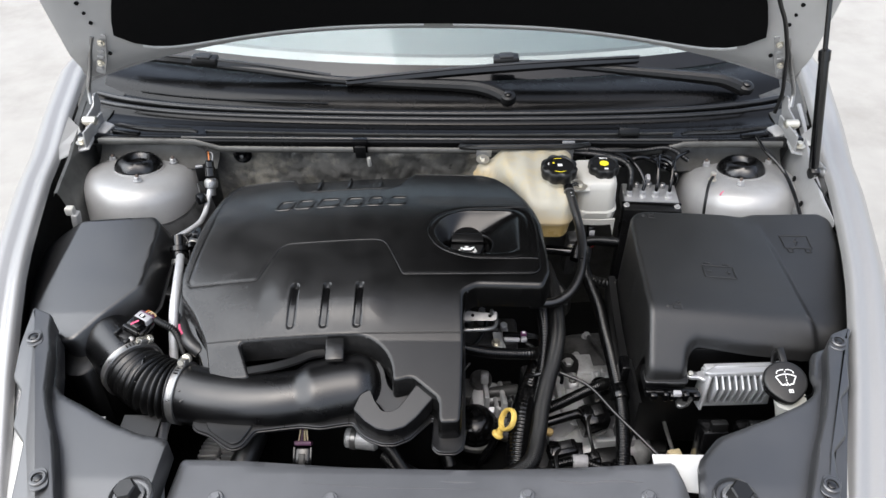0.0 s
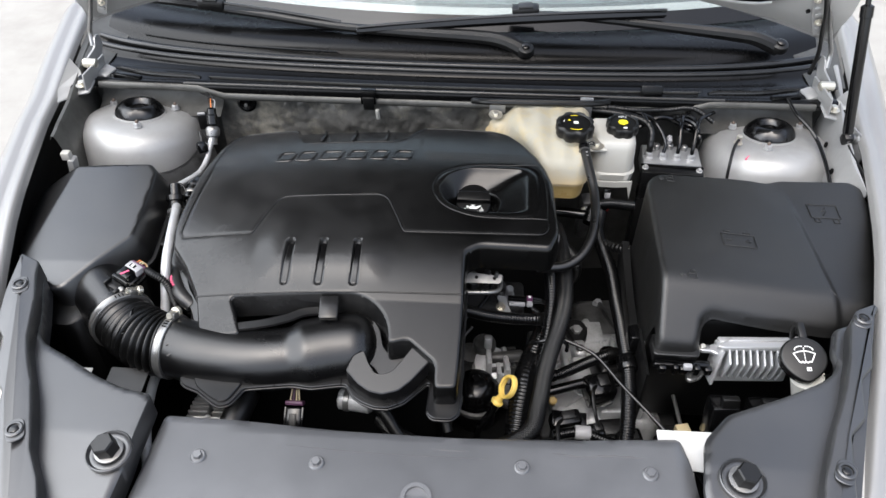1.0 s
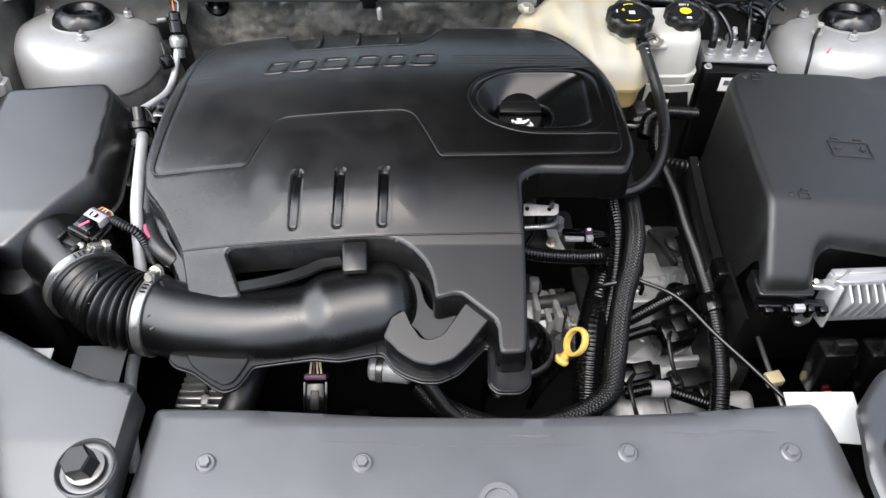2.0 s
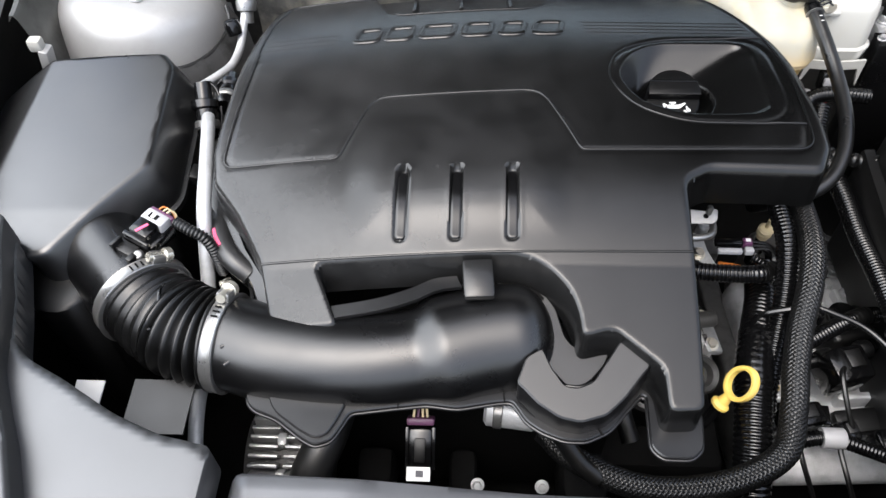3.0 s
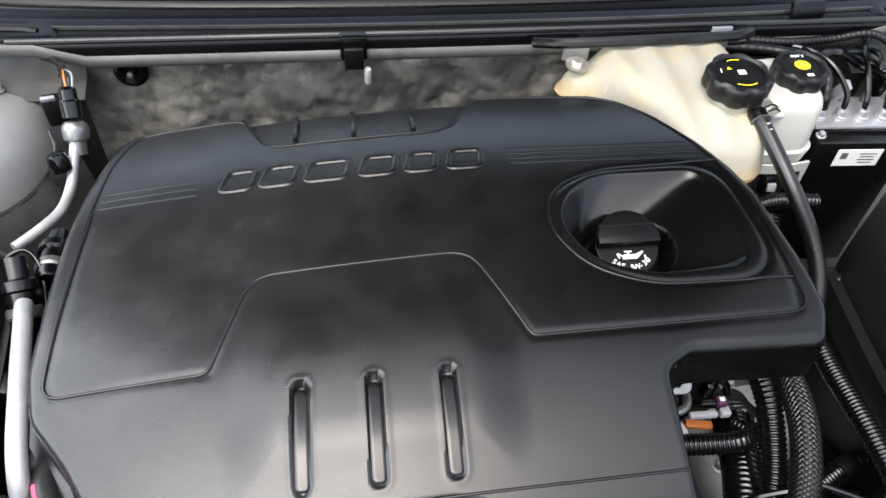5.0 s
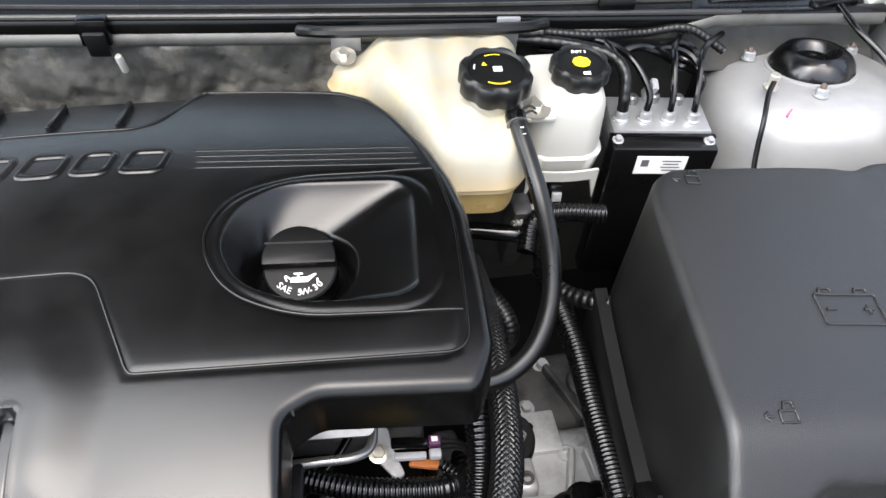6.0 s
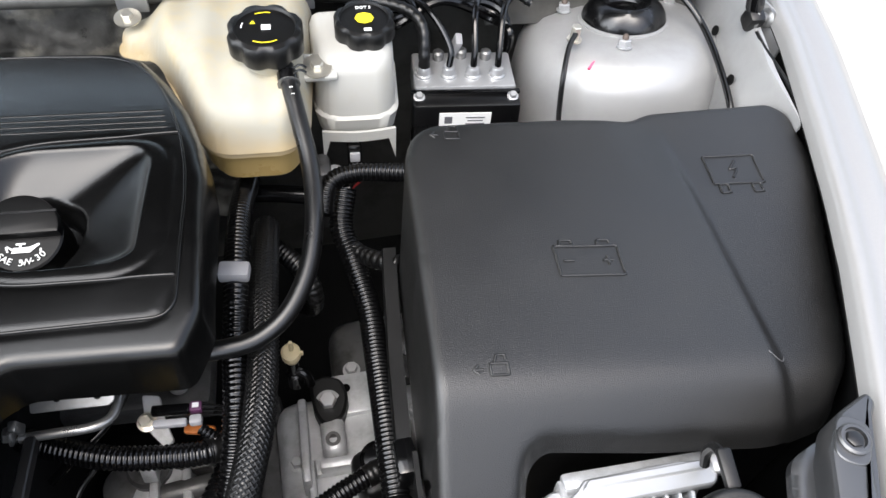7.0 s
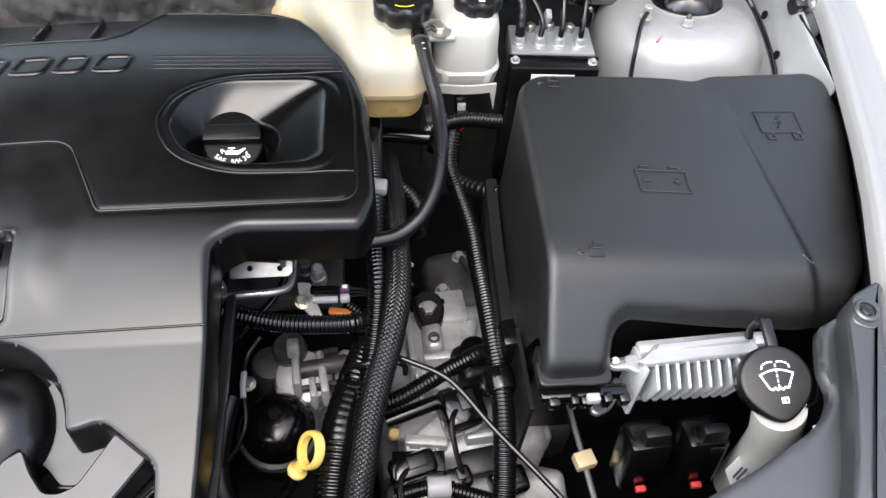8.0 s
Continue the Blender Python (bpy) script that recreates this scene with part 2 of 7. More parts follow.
def lid(poly, height, res=0.004, edge=0.012, skirt=0.03, flare=0.0, lip=0.0):
    """A moulded lid: a surface height(x, y) over an outline, with a rounded rim and a skirt that falls from it.
    edge: radius of the rim; skirt: depth, a number or a function of x and y; flare: how far it leans outwards; lip: width of a foot."""
    poly = np.asarray(poly, float)
    lo, hi = poly.min(0) - res, poly.max(0) + res
    xs, ys = np.arange(lo[0], hi[0] + res, res), np.arange(lo[1], hi[1] + res, res)
    X, Y = np.meshgrid(xs, ys)
    P = np.c_[X.ravel(), Y.ravel()]
    ins = inside(P, poly)
    d, near = polyline_distance(P, poly, True)
    idx = np.arange(len(P)).reshape(X.shape)
    quads = np.stack([idx[:-1, :-1], idx[:-1, 1:], idx[1:, 1:], idx[1:, :-1]], -1).reshape(-1, 4)
    quads = quads[ins[quads].sum(1) >= 1]
    used = np.unique(quads)
    P2 = P.copy()
    out = ~ins
    P2[out] = near[out]
    snap = ins & (d < res * 0.35)
    P2[snap] = near[snap]
    dd = np.where(out | snap, 0, d)
    Z = height(P2[:, 0], P2[:, 1])
    edge = edge(P2[:, 0], P2[:, 1]) if callable(edge) else np.full(len(P2), float(edge))
    if edge.max() > 0:
        k = np.clip(edge - dd, 0, edge)
        Z = Z - (edge - np.sqrt(np.maximum(edge ** 2 - k ** 2, 0)))
    bm = bmesh.new()
    vs = {}
    for i in used:
        vs[i] = bm.verts.new((P2[i, 0], P2[i, 1], Z[i]))
    for q in quads:
        bm.faces.new([vs[i] for i in q])
    bmesh.ops.remove_doubles(bm, verts=bm.verts, dist=res * 0.05)
    bmesh.ops.dissolve_degenerate(bm, edges=bm.edges, dist=res * 0.02)
    if skirt:
        def drop(width, depth):
            edges = [e for e in bm.edges if len(e.link_faces) == 1]
            made = bmesh.ops.extrude_edge_only(bm, edges=edges)["geom"]
            new_v = [g for g in made if isinstance(g, bmesh.types.BMVert)]
            Q = np.array([v.co[:2] for v in new_v])
            if width:
                eps = 0.003
                # outward: away from the inside of the outline
                g = np.zeros_like(Q)
                for ang in range(0, 360, 30):
                    u = np.array([math.cos(radians(ang)), math.sin(radians(ang))])
                    g -= inside(Q + eps * u, poly)[:, None] * u
                g /= np.maximum(np.linalg.norm(g, axis=1), 1e-9)[:, None]
                Q = Q + g * width
            dep = depth(Q[:, 0], Q[:, 1]) if callable(depth) else np.full(len(Q), float(depth))
            for v, q, dz in zip(new_v, Q, dep):
                v.co = (q[0], q[1], v.co.z - dz)
        drop(flare, skirt)
        if lip:
            drop(lip, 0.0)
            drop(0.0, 0.004)
    return bm


def spline(points, step=0.004):
    """Points along a smooth curve through the given ones, evenly spaced."""
    p = np.array(points, float)
    p = np.vstack([2 * p[0] - p[1], p, 2 * p[-1] - p[-2]])
    out = []
    for i in range(1, len(p) - 2):
        a, b, c, d = p[i - 1], p[i], p[i + 1], p[i + 2]
        for t in np.linspace(0, 1, 24, endpoint=False):
            out.append(0.5 * (2 * b + (c - a) * t + (2 * a - 5 * b + 4 * c - d) * t * t + (3 * b - a - 3 * c + d) * t ** 3))
    out.append(p[-2])
    out = np.array(out)
    s = np.r_[0, np.cumsum(np.linalg.norm(np.diff(out, axis=0), axis=1))]
    n = max(3, int(s[-1] / step) + 1)
    t = np.linspace(0, s[-1], n)
    return np.c_[tuple(np.interp(t, s, out[:, k]) for k in range(3))], t


def tube(points, radius, segs=12, step=0.004, ribs=0.0, depth=0.0, caps=True, bm=None, twist=0.0):
    """A hose through the points. radius: a number or a function of the way along (0 to 1); ribs: pitch of its corrugation."""
    bm = bm or bmesh.new()
    if ribs:
        step = ribs / 6
    P, s = spline(points, step)
    up = Vector((0, 0, 1))
    rings, prev = [], None
    for i, p in enumerate(P):
        t = Vector(P[min(i + 1, len(P) - 1)] - P[max(i - 1, 0)]).normalized()
        if prev is None:
            u = t.cross(up if abs(t.z) < 0.9 else Vector((1, 0, 0))).normalized()
        else:
            u = (prev - t * prev.dot(t)).normalized()
        prev = u
        v = t.cross(u)
        r = radius(s[i] / s[-1]) if callable(radius) else radius
        if ribs:
            r = r - depth * (0.5 - 0.5 * math.cos(2 * math.pi * s[i] / ribs)) ** 1.6
        a0 = twist * s[i]
        rings.append([bm.verts.new(Vector(p) + (u * math.cos(a0 + 2 * math.pi * k / segs) + v * math.sin(a0 + 2 * math.pi * k / segs)) * r) for k in range(segs)])
    for a, b in zip(rings, rings[1:]):
        for k in range(segs):
            bm.faces.new((a[k], a[(k + 1) % segs], b[(k + 1) % segs], b[k]))
    if caps:
        bm.faces.new(rings[0][::-1])
        bm.faces.new(rings[-1])
    return bm


def revolve(profile, at=(0, 0, 0), axis=(0, 0, 1), segs=32, bm=None, scallop=0, scallop_depth=0.0, scallop_from=0.0):
    """A turned body: profile of (radius, height) along an axis."""
    bm = bm or bmesh.new()
    m = Matrix.Translation(at) @ Vector(axis).to_track_quat("Z", "Y").to_matrix().to_4x4()
    rings = []
    for r, h in profile:
        ring = []
        for k in range(segs):
            a = 2 * math.pi * k / segs
            rr = r
            if scallop and r > scallop_from:
                rr = r - scallop_depth * (0.5 + 0.5 * math.cos(scallop * a)) ** 2
            ring.append(bm.verts.new(m @ Vector((rr * math.cos(a), rr * math.sin(a), h))))
        rings.append(ring)
    for a, b in zip(rings, rings[1:]):
        for k in range(segs):
            bm.faces.new((a[k], a[(k + 1) % segs], b[(k + 1) % segs], b[k]))
    if profile[0][0] > 0:
        bm.faces.new(rings[0][::-1])
    if profile[-1][0] > 0:
        bm.faces.new(rings[-1])
    return bm


def block(size, at=(0, 0, 0), turn=(0, 0, 0), bevel=0.002, segs=2, bm=None, taper=1.0):
    """A box with worn edges."""
    own = bmesh.new()
    bmesh.ops.create_cube(own, size=1)
    for v in own.verts:
        k = taper if v.co.z > 0 else 1.0
        v.co = Vector((v.co.x * size[0] * k, v.co.y * size[1] * k, v.co.z * size[2]))
    if bevel:
        bmesh.ops.bevel(own, geom=own.edges[:], offset=min(bevel, 0.45 * min(size)), segments=segs, profile=0.5, affect="EDGES")
    bmesh.ops.transform(own, matrix=pose(*at, *turn), verts=own.verts)
    if bm is None:
        return own
    me = bpy.data.meshes.new("tmp")
    own.to_mesh(me)
    own.free()
    bm.from_mesh(me)
    bpy.data.meshes.remove(me)
    return bm


def slab(poly, z0, z1, bevel=0.001, m=None, segs=1):
    """A plate cut to an outline."""
    bm = bmesh.new()
    f = bm.faces.new([bm.verts.new((p[0], p[1], z0)) for p in poly])
    ext = bmesh.ops.extrude_face_region(bm, geom=[f])["geom"]
    for v in ext:
        if isinstance(v, bmesh.types.BMVert):
            v.co.z = z1
    bmesh.ops.recalc_face_normals(bm, faces=bm.faces)
    if bevel:
        top = [e for e in bm.edges if all(abs(v.co.z - z1) < 1e-6 for v in e.verts)]
        bmesh.ops.bevel(bm, geom=top, offset=bevel, segments=segs, profile=0.5, affect="EDGES")
    if m is not None:
        bmesh.ops.transform(bm, matrix=m, verts=bm.verts)
    return bm


def sheet(rows, thick=0.0, closed=False):
    """A surface through rows of points."""
    bm = bmesh.new()
    vs = [[bm.verts.new(p) for p in r] for r in rows]
    for a, b in zip(vs, vs[1:]):
        for k in range(len(a) - 1):
            bm.faces.new((a[k], a[k + 1], b[k + 1], b[k]))
    if thick:
        bmesh.ops.recalc_face_normals(bm, faces=bm.faces)
        bmesh.ops.solidify(bm, geom=bm.faces[:], thickness=thick)
    return bm


def lettering(text, size, m, depth=0.0004):
    """Words in the built-in font as a mesh."""
    cu = bpy.data.curves.new("words", "FONT")
    cu.body, cu.size, cu.extrude = text, size, depth
    cu.align_x, cu.align_y = "CENTER", "CENTER"
    ob = new("words", cu)
    bpy.context.view_layer.update()
    me = bpy.data.meshes.new_from_object(ob.evaluated_get(bpy.context.evaluated_depsgraph_get()))
    bpy.data.objects.remove(ob)
    bpy.data.curves.remove(cu)
    bm = bmesh.new()
    bm.from_mesh(me)
    bpy.data.meshes.remove(me)
    bmesh.ops.transform(bm, matrix=m, verts=bm.verts)
    return bm


def hexbolt(at, axis=(0, 0, 1), r=0.008, h=0.006, washer=0.012, bm=None):
    bm = revolve([(washer, 0), (washer, 0.0015), (r * 1.02, 0.0018)], at, axis, 20, bm)
    return revolve([(r, 0.0015), (r, h), (r * 0.85, h + 0.001)], at, axis, 6, bm)


def rail(side, y):
    """Inner edge of the fender: x and z at y."""
    x = np.interp(y, [0.20, 0.47, 0.65, 0.77, 0.85, 0.92, 1.00, 1.12, 1.21, 1.35, 1.55], [0.37, 0.508, 0.578, 0.622, 0.650, 0.671, 0.692, 0.722, 0.738, 0.772, 0.812])
    z = np.interp(y, [0.20, 0.47, 0.65, 0.90, 1.20, 1.55], [0.80, 0.865, 0.88, 0.888, 0.89, 0.905])
    return side * x, z


# ---------------------------------------------------------------- ground
bm = sheet([[(x, y, 0) for x in np.linspace(-60, 60, 25)] for y in np.linspace(-60, 60, 25)])
ground = part("ground", bm, M["ground"], None, smooth=False)
tagged(ground, "pale worn concrete yard in daylight", "ground", kind="structure")

# ---------------------------------------------------------------- car body
car = thing("car", "silver car with its bonnet open over the engine bay", "car")
for side in (-1, 1):
    ys = np.linspace(0.2, 1.75, 60)
    section = [(-0.003, -0.014), (-0.002, -0.010), (0.0, -0.006), (0.002, -0.001), (0.006, 0.001),
               (0.014, -0.001), (0.019, -0.005), (0.028, -0.006), (0.034, -0.002), (0.046, -0.004), (0.060, -0.014), (0.072, -0.034), (0.081, -0.070), (0.092, -0.15), (0.098, -0.30), (0.09, -0.55)]
    rows = []
    for y in ys:
        x0, z0 = rail(side, y)
        rows.append([(x0 + side * dx, y, z0 + dz) for dx, dz in section])
    part("fender", sheet(rows, 0.0012), M["paint"], car, angle=50)
    rows = [[(rail(side, y)[0] - side * dx, y, rail(side, y)[1] - dz) for dx, dz in ((0.002, 0.013), (-0.012, 0.030), (-0.025, 0.10), (-0.030, 0.20), (-0.030, 0.45))] for y in np.linspace(0.25, 1.45, 30)]
    part("wheel_arch_liner", sheet(rows, 0.002), M["dark"], car)
    # inner wing wall between tower and fender
    rows = []
    for y in np.linspace(1.015 if side > 0 else 1.09, 1.42, 30):
        x0, z0 = rail(side, y)
        tuck = 0.12 + 0.88 * float(smoothstep(1.0, 1.115, y))
        rows.append([(x0 - side * dx * tuck, y, z0 - dz) for dx, dz in ((0.010, 0.022), (0.014, 0.014), (0.020, 0.014), (0.024, 0.020), (0.030, 0.045), (0.034, 0.050), (0.040, 0.085), (0.046, 0.14), (0.050, 0.20), (0.06, 0.40))])
    # left wing is silver too: its shade is put into a darker paint
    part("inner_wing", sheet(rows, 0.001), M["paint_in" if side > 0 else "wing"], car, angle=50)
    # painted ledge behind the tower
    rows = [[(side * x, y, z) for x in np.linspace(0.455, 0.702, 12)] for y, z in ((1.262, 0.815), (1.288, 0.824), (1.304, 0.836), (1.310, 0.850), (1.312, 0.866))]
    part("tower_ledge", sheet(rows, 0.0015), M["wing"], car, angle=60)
    # spring tower
    tilt = Vector((-0.04 * side, 0.17, 1)).normalized()
    prof = [(0.045, 0.0), (0.052, 0.001), (0.070, -0.001), (0.088, -0.004), (0.101, -0.010), (0.110, -0.020), (0.116, -0.034), (0.120, -0.055), (0.126, -0.095), (0.136, -0.16), (0.15, -0.30)]
    part("spring_tower", revolve(prof, (side * 0.607, 1.244, 0.830), tilt, 48), M["paint_in"], car)
    base = Vector((side * 0.607, 1.244, 0.830))
    q = tilt.to_track_quat("Z", "Y")
    cup = [(0.0465, -0.004), (0.0465, 0.003), (0.0445, 0.010), (0.040, 0.017), (0.034, 0.021), (0.027, 0.022), (0.024, 0.020), (0.020, 0.012), (0.012, 0.010), (0.009, 0.013), (0.0001, 0.014)]
    mount = thing("strut_mount", "black domed strut top mount with three nuts", "strut mount", "strut mounts", at=base)
    part("mount_cap", revolve(cup, base, tilt, 40, None, 6, 0.003, 0.034), M["tube"], mount)
    part("seat_ring", revolve([(0.050, -0.001), (0.050, 0.002), (0.0465, 0.003), (0.0465, -0.004)], base, tilt, 40), M["paint_in"], mount)
    for dx, dy in ((-0.020, -0.062), (-0.060, 0.028), (0.068, 0.036)):
        p = base + q @ Vector((side * dx, dy, -0.001)) if abs(q.to_euler().z) < 0.3 else base + Vector((side * dx, dy, -0.17 * dy - 0.001))
        nut = part("nut", hexbolt(p, tilt, 0.0068, 0.008, 0.0085), M["silver"], mount)
        part("stud", revolve([(0.0034, 0), (0.0034, 0.012), (0.002, 0.014)], p, tilt, 10), M["rusty"], nut, "brown rusty stud")

# bonnet, raised
def bonnet(u, s, lift=0.0):
    half = 0.724 - 0.03 * min(s, 0.5) - 0.12 * max(0, s - 0.6)
    y0 = 1.435 - 0.055 * u * u
    z0 = 1.046 - 0.095 * abs(u) ** 2.6
    tilt = radians(70)
    return Vector((u * half, y0 - s * math.cos(tilt) - lift * math.sin(tilt), z0 + s * math.sin(tilt) - lift * math.cos(tilt) + 0.04 * s * (1 - u * u)))


us = np.linspace(-1, 1, 41)
part("bonnet_skin", sheet([[bonnet(u, s) for u in us] for s in np.linspace(0, 0.97, 24)], 0.0012), M["paint"], car, angle=50)
part("bonnet_frame", sheet([[bonnet(u * 0.985, s, 0.004 + 0.020 * smoothstep(0, 0.05, s) - 0.006 * smoothstep(0.75, 0.85, abs(u)) + 0.014 * smoothstep(0.88, 0.93, abs(u)) * smoothstep(0.05, 0.1, s)) for u in us] for s in np.linspace(0.004, 0.955, 40)], 0.001), M["paint_frame"], car, angle=40)
part("bonnet_liner", sheet([[bonnet(u * (1 - 0.15 * float(smoothstep(0.02, 0.30, s))), s + 0.07 * abs(u / 0.86) ** 12, 0.030 + 0.004 * math.sin(u * 9) * smoothstep(0.1, 0.2, s)) for u in np.linspace(-0.86, 0.86, 41)] for s in np.linspace(0.042, 0.86, 28)], 0.006), M["liner"], car, "black felt insulation pad", angle=50)
for side in (-1, 1):
    for u, s0, r in ((0.90, 0.15, 0.0035), (0.905, 0.175, 0.003), (0.91, 0.20, 0.004), (0.965, 0.13, 0.004), (0.89, 0.07, 0.004)):
        p = bonnet(side * u, s0, 0.0295 if u < 0.96 else 0.031)
        part("frame_hole", revolve([(r, -0.002), (r, 0.0012), (0.0001, 0.0012)], p, (0, -0.94, -0.34), 14), M["dark"], car)
    edge = [bonnet(side * u, 0.036 + 0.07 * abs(u / 0.86) ** 12, 0.030) for u in np.linspace(0.04, 0.80, 24)]
    part("liner_channel", tube(edge, 0.0045, 8, 0.01), M["paint_frame"], car, "pale folded edge that holds the liner")
    hinge = part("hinge_base", block((0.034, 0.090, 0.004), (side * 0.716, 1.292, 0.872), (8, side * 14, 0), 0.0015), M["paint_in"], car)
    part("hinge_flange", block((0.004, 0.085, 0.036), (side * 0.701, 1.294, 0.888), (0, side * -8, side * 4), 0.0015), M["paint_in"], hinge)
    leaf = slab(rounded([(-0.030, -0.014), (0.030, -0.016), (0.050, 0.006), (0.046, 0.030), (0.028, 0.032), (0.018, 0.014), (-0.026, 0.010)], 0.008, 3), -0.002, 0.002, 0.0008)
    bmesh.ops.transform(leaf, matrix=pose(side * 0.712, 1.325, 0.902, 90, 0, 90), verts=leaf.verts)
    part("hinge_leaf", leaf, M["paint_in"], car)
    part("hinge_barrel", revolve([(0.006, -0.014), (0.009, -0.012), (0.009, 0.012), (0.006, 0.014)], (side * 0.706, 1.300, 0.905), (1, 0, 0), 16), M["zinc"], hinge)
    low, high = Vector((side * 0.680, 1.357, 0.985)), Vector((side * 0.640, 1.327, 1.082))
    along = (high - low).normalized()
    across = along.cross(Vector((0, -0.94, -0.34))).normalized()
    turn = Matrix((across, along, across.cross(along))).transposed().to_4x4()
    strap = slab(rounded([(-0.009, -0.004), (0.009, -0.004), (0.011, 0.040), (0.008, 0.104), (-0.008, 0.104), (-0.011, 0.040)], 0.004, 3), -0.0015, 0.0015, 0.0006)
    bmesh.ops.transform(strap, matrix=Matrix.Translation(low) @ turn, verts=strap.verts)
    arm = part("hinge_strap", strap, M["paint_in"], car)
    for k in range(5):
        part("strap_rib", block((0.013, 0.008, 0.004), (0, 0, 0), (0, 0, 0), 0.002), M["paint_in"], arm).data.transform(Matrix.Translation(low + along * (0.012 + 0.016 * k) + Vector((0, -0.003, 0))) @ turn)
    for k in (0.03, 0.085):
        part("strap_bolt", hexbolt(tuple(low + along * k + Vector((0, -0.004, -0.001))), (0, -0.94, -0.34), 0.005, 0.006, 0.0075), M["zinc"], arm)
    part("hinge_arm", tube([(side * 0.658, 1.320, 1.076), (side * 0.676, 1.331, 1.040), (side * 0.700, 1.348, 0.985), (side * 0.718, 1.358, 0.945), (side * 0.716, 1.345, 0.918)], 0.0042, 8), M["steel"], arm)
    rows = [[(side * (0.700 + (abs(rail(1, y)[0]) - 0.708) * a), y, 0.874 + 0.008 * a + 0.02 * (y - 1.33)) for a in np.linspace(0, 1, 5)] for y in np.linspace(1.335, 1.66, 8)]
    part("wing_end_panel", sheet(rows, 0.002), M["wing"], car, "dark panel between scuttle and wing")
    for dy in (-0.026, 0.016):
        part("hinge_bolt", hexbolt((side * 0.718, 1.292 + dy, 0.875), (0, 0, 1), 0.007, 0.008, 0.012), M["zinc"], hinge)
    part("hinge_gusset", block((0.026, 0.034, 0.030), (side * 0.690, 1.318, 0.868), (6, side * -12, side * 18), 0.005), M["paint_in"], hinge)
    plate = bmesh.new()
    loop = [(0.772, 1.342, 0.892), (0.742, 1.316, 0.880), (0.724, 1.284, 0.868), (0.722, 1.258, 0.866), (0.728, 1.218, 0.872), (0.736, 1.178, 0.884), (0.744, 1.230, 0.890)]
    if side > 0:
        loop = [(0.762, 1.320, 0.890), (0.736, 1.304, 0.878), (0.722, 1.272, 0.866), (0.728, 1.240, 0.870), (0.742, 1.222, 0.888)]
    plate.faces.new([plate.verts.new((side * a, b, c)) for a, b, c in loop])
    bmesh.ops.solidify(plate, geom=plate.faces[:], thickness=0.0016)
    tab = part("wing_bracket", plate, M["primer"], car, "pale folded bracket joining wing and hinge", smooth=False)
    part("bracket_hole", revolve([(0.0055, 0.0), (0.0001, 0.0)], (side * 0.733, 1.255, 0.8785), (-side * 0.5, 0, 0.86), 14), M["dark"], tab)

gas = thing("gas_strut", "black gas strut holding the bonnet up", "gas strut", at=(0.719, 1.163, 0.866))
g0, g1 = Vector((0.708, 1.165, 0.880)), Vector((0.688, 1.235, 1.096))
gd = (g1 - g0).normalized()
part("cylinder", revolve([(0.005, 0.0), (0.0090, 0.012), (0.0090, 0.205), (0.0105, 0.206), (0.0105, 0.224), (0.005, 0.227)], g0, gd, 20), M["gloss"], gas)
part("rod", revolve([(0.0046, 0.22), (0.0046, 0.40)], g0, gd, 14), M["gloss"], gas, "thin black rod")
part("end_socket", block((0.018, 0.020, 0.022), tuple(g0), (20, 0, 0), 0.005), M["matt"], gas)
part("ball_stud", revolve([(0.010, -0.012), (0.010, -0.008), (0.006, -0.006), (0.006, 0.006), (0.009, 0.010), (0.006, 0.016)], g0 + Vector((0.008, 0, 0)), (-1, -0.3, 0.2), 16), M["steel"], gas)
part("foot_plate", block((0.004, 0.060, 0.070), (0.726, 1.165, 0.852), (0, 10, 8), 0.002), M["paint_in"], gas)
hosew = part("washer_hose", tube([(0.700, 1.372, 0.890), (0.701, 1.368, 0.936), (0.684, 1.347, 0.990), (0.664, 1.320, 1.045), (0.630, 1.290, 1.118), (0.597, 1.262, 1.169), (0.55, 1.22, 1.25)], 0.0040, 10), M["rubber"])
tagged(hosew, "black washer hose running up to the bonnet", "hose")


# windscreen and scuttle
def scuttle(x, k):
    """Fore-and-aft bow of the scuttle at x: k from front lip (0) to the seal and the glass behind it (0.35 and more)."""
    q = min(1.0, k / 0.35)
    return (0.004 + 0.024 * q) * (x / 0.66) ** 2 + 0.020 * q * (x / 0.66) ** 6 + 0.05 * max(0.0, k - 0.35) * (x / 0.66) ** 2


xs = np.linspace(-0.755, 0.755, 61)
prof = [(1.275, 0.848), (1.275, 0.871), (1.2765, 0.8755), (1.280, 0.8775), (1.286, 0.8770), (1.292, 0.8735), (1.300, 0.8720), (1.318, 0.8715), (1.322, 0.8730), (1.326, 0.8718), (1.340, 0.8712), (1.346, 0.8735), (1.349, 0.8790),
        (1.380, 0.8800), (1.384, 0.8760), (1.394, 0.8745), (1.402, 0.8770), (1.409, 0.8840), (1.418, 0.8905), (1.432, 0.8950), (1.452, 0.8972), (1.475, 0.8970), (1.500, 0.8940), (1.53, 0.888)]
cowl = part("scuttle_panel", sheet([[(x, y + scuttle(x, (y - 1.275) / 0.245), max(z, 0.848 + 0.017 * float(smoothstep(0.44, 0.50, abs(x))))) for x in xs] for y, z in prof], 0.002), M["cowl"], car, "weathered black plastic scuttle panel", angle=50)
for y, z, r in ((1.3545, 0.8810, 0.0055), (1.3730, 0.8835, 0.0062)):
    part("rubber_seal", tube([(x, y + scuttle(x, (y - 1.275) / 0.245), z) for x in np.linspace(-0.752, 0.745, 33)], r, 12, 0.012), M["seal"], cowl, "long rounded rubber seal")
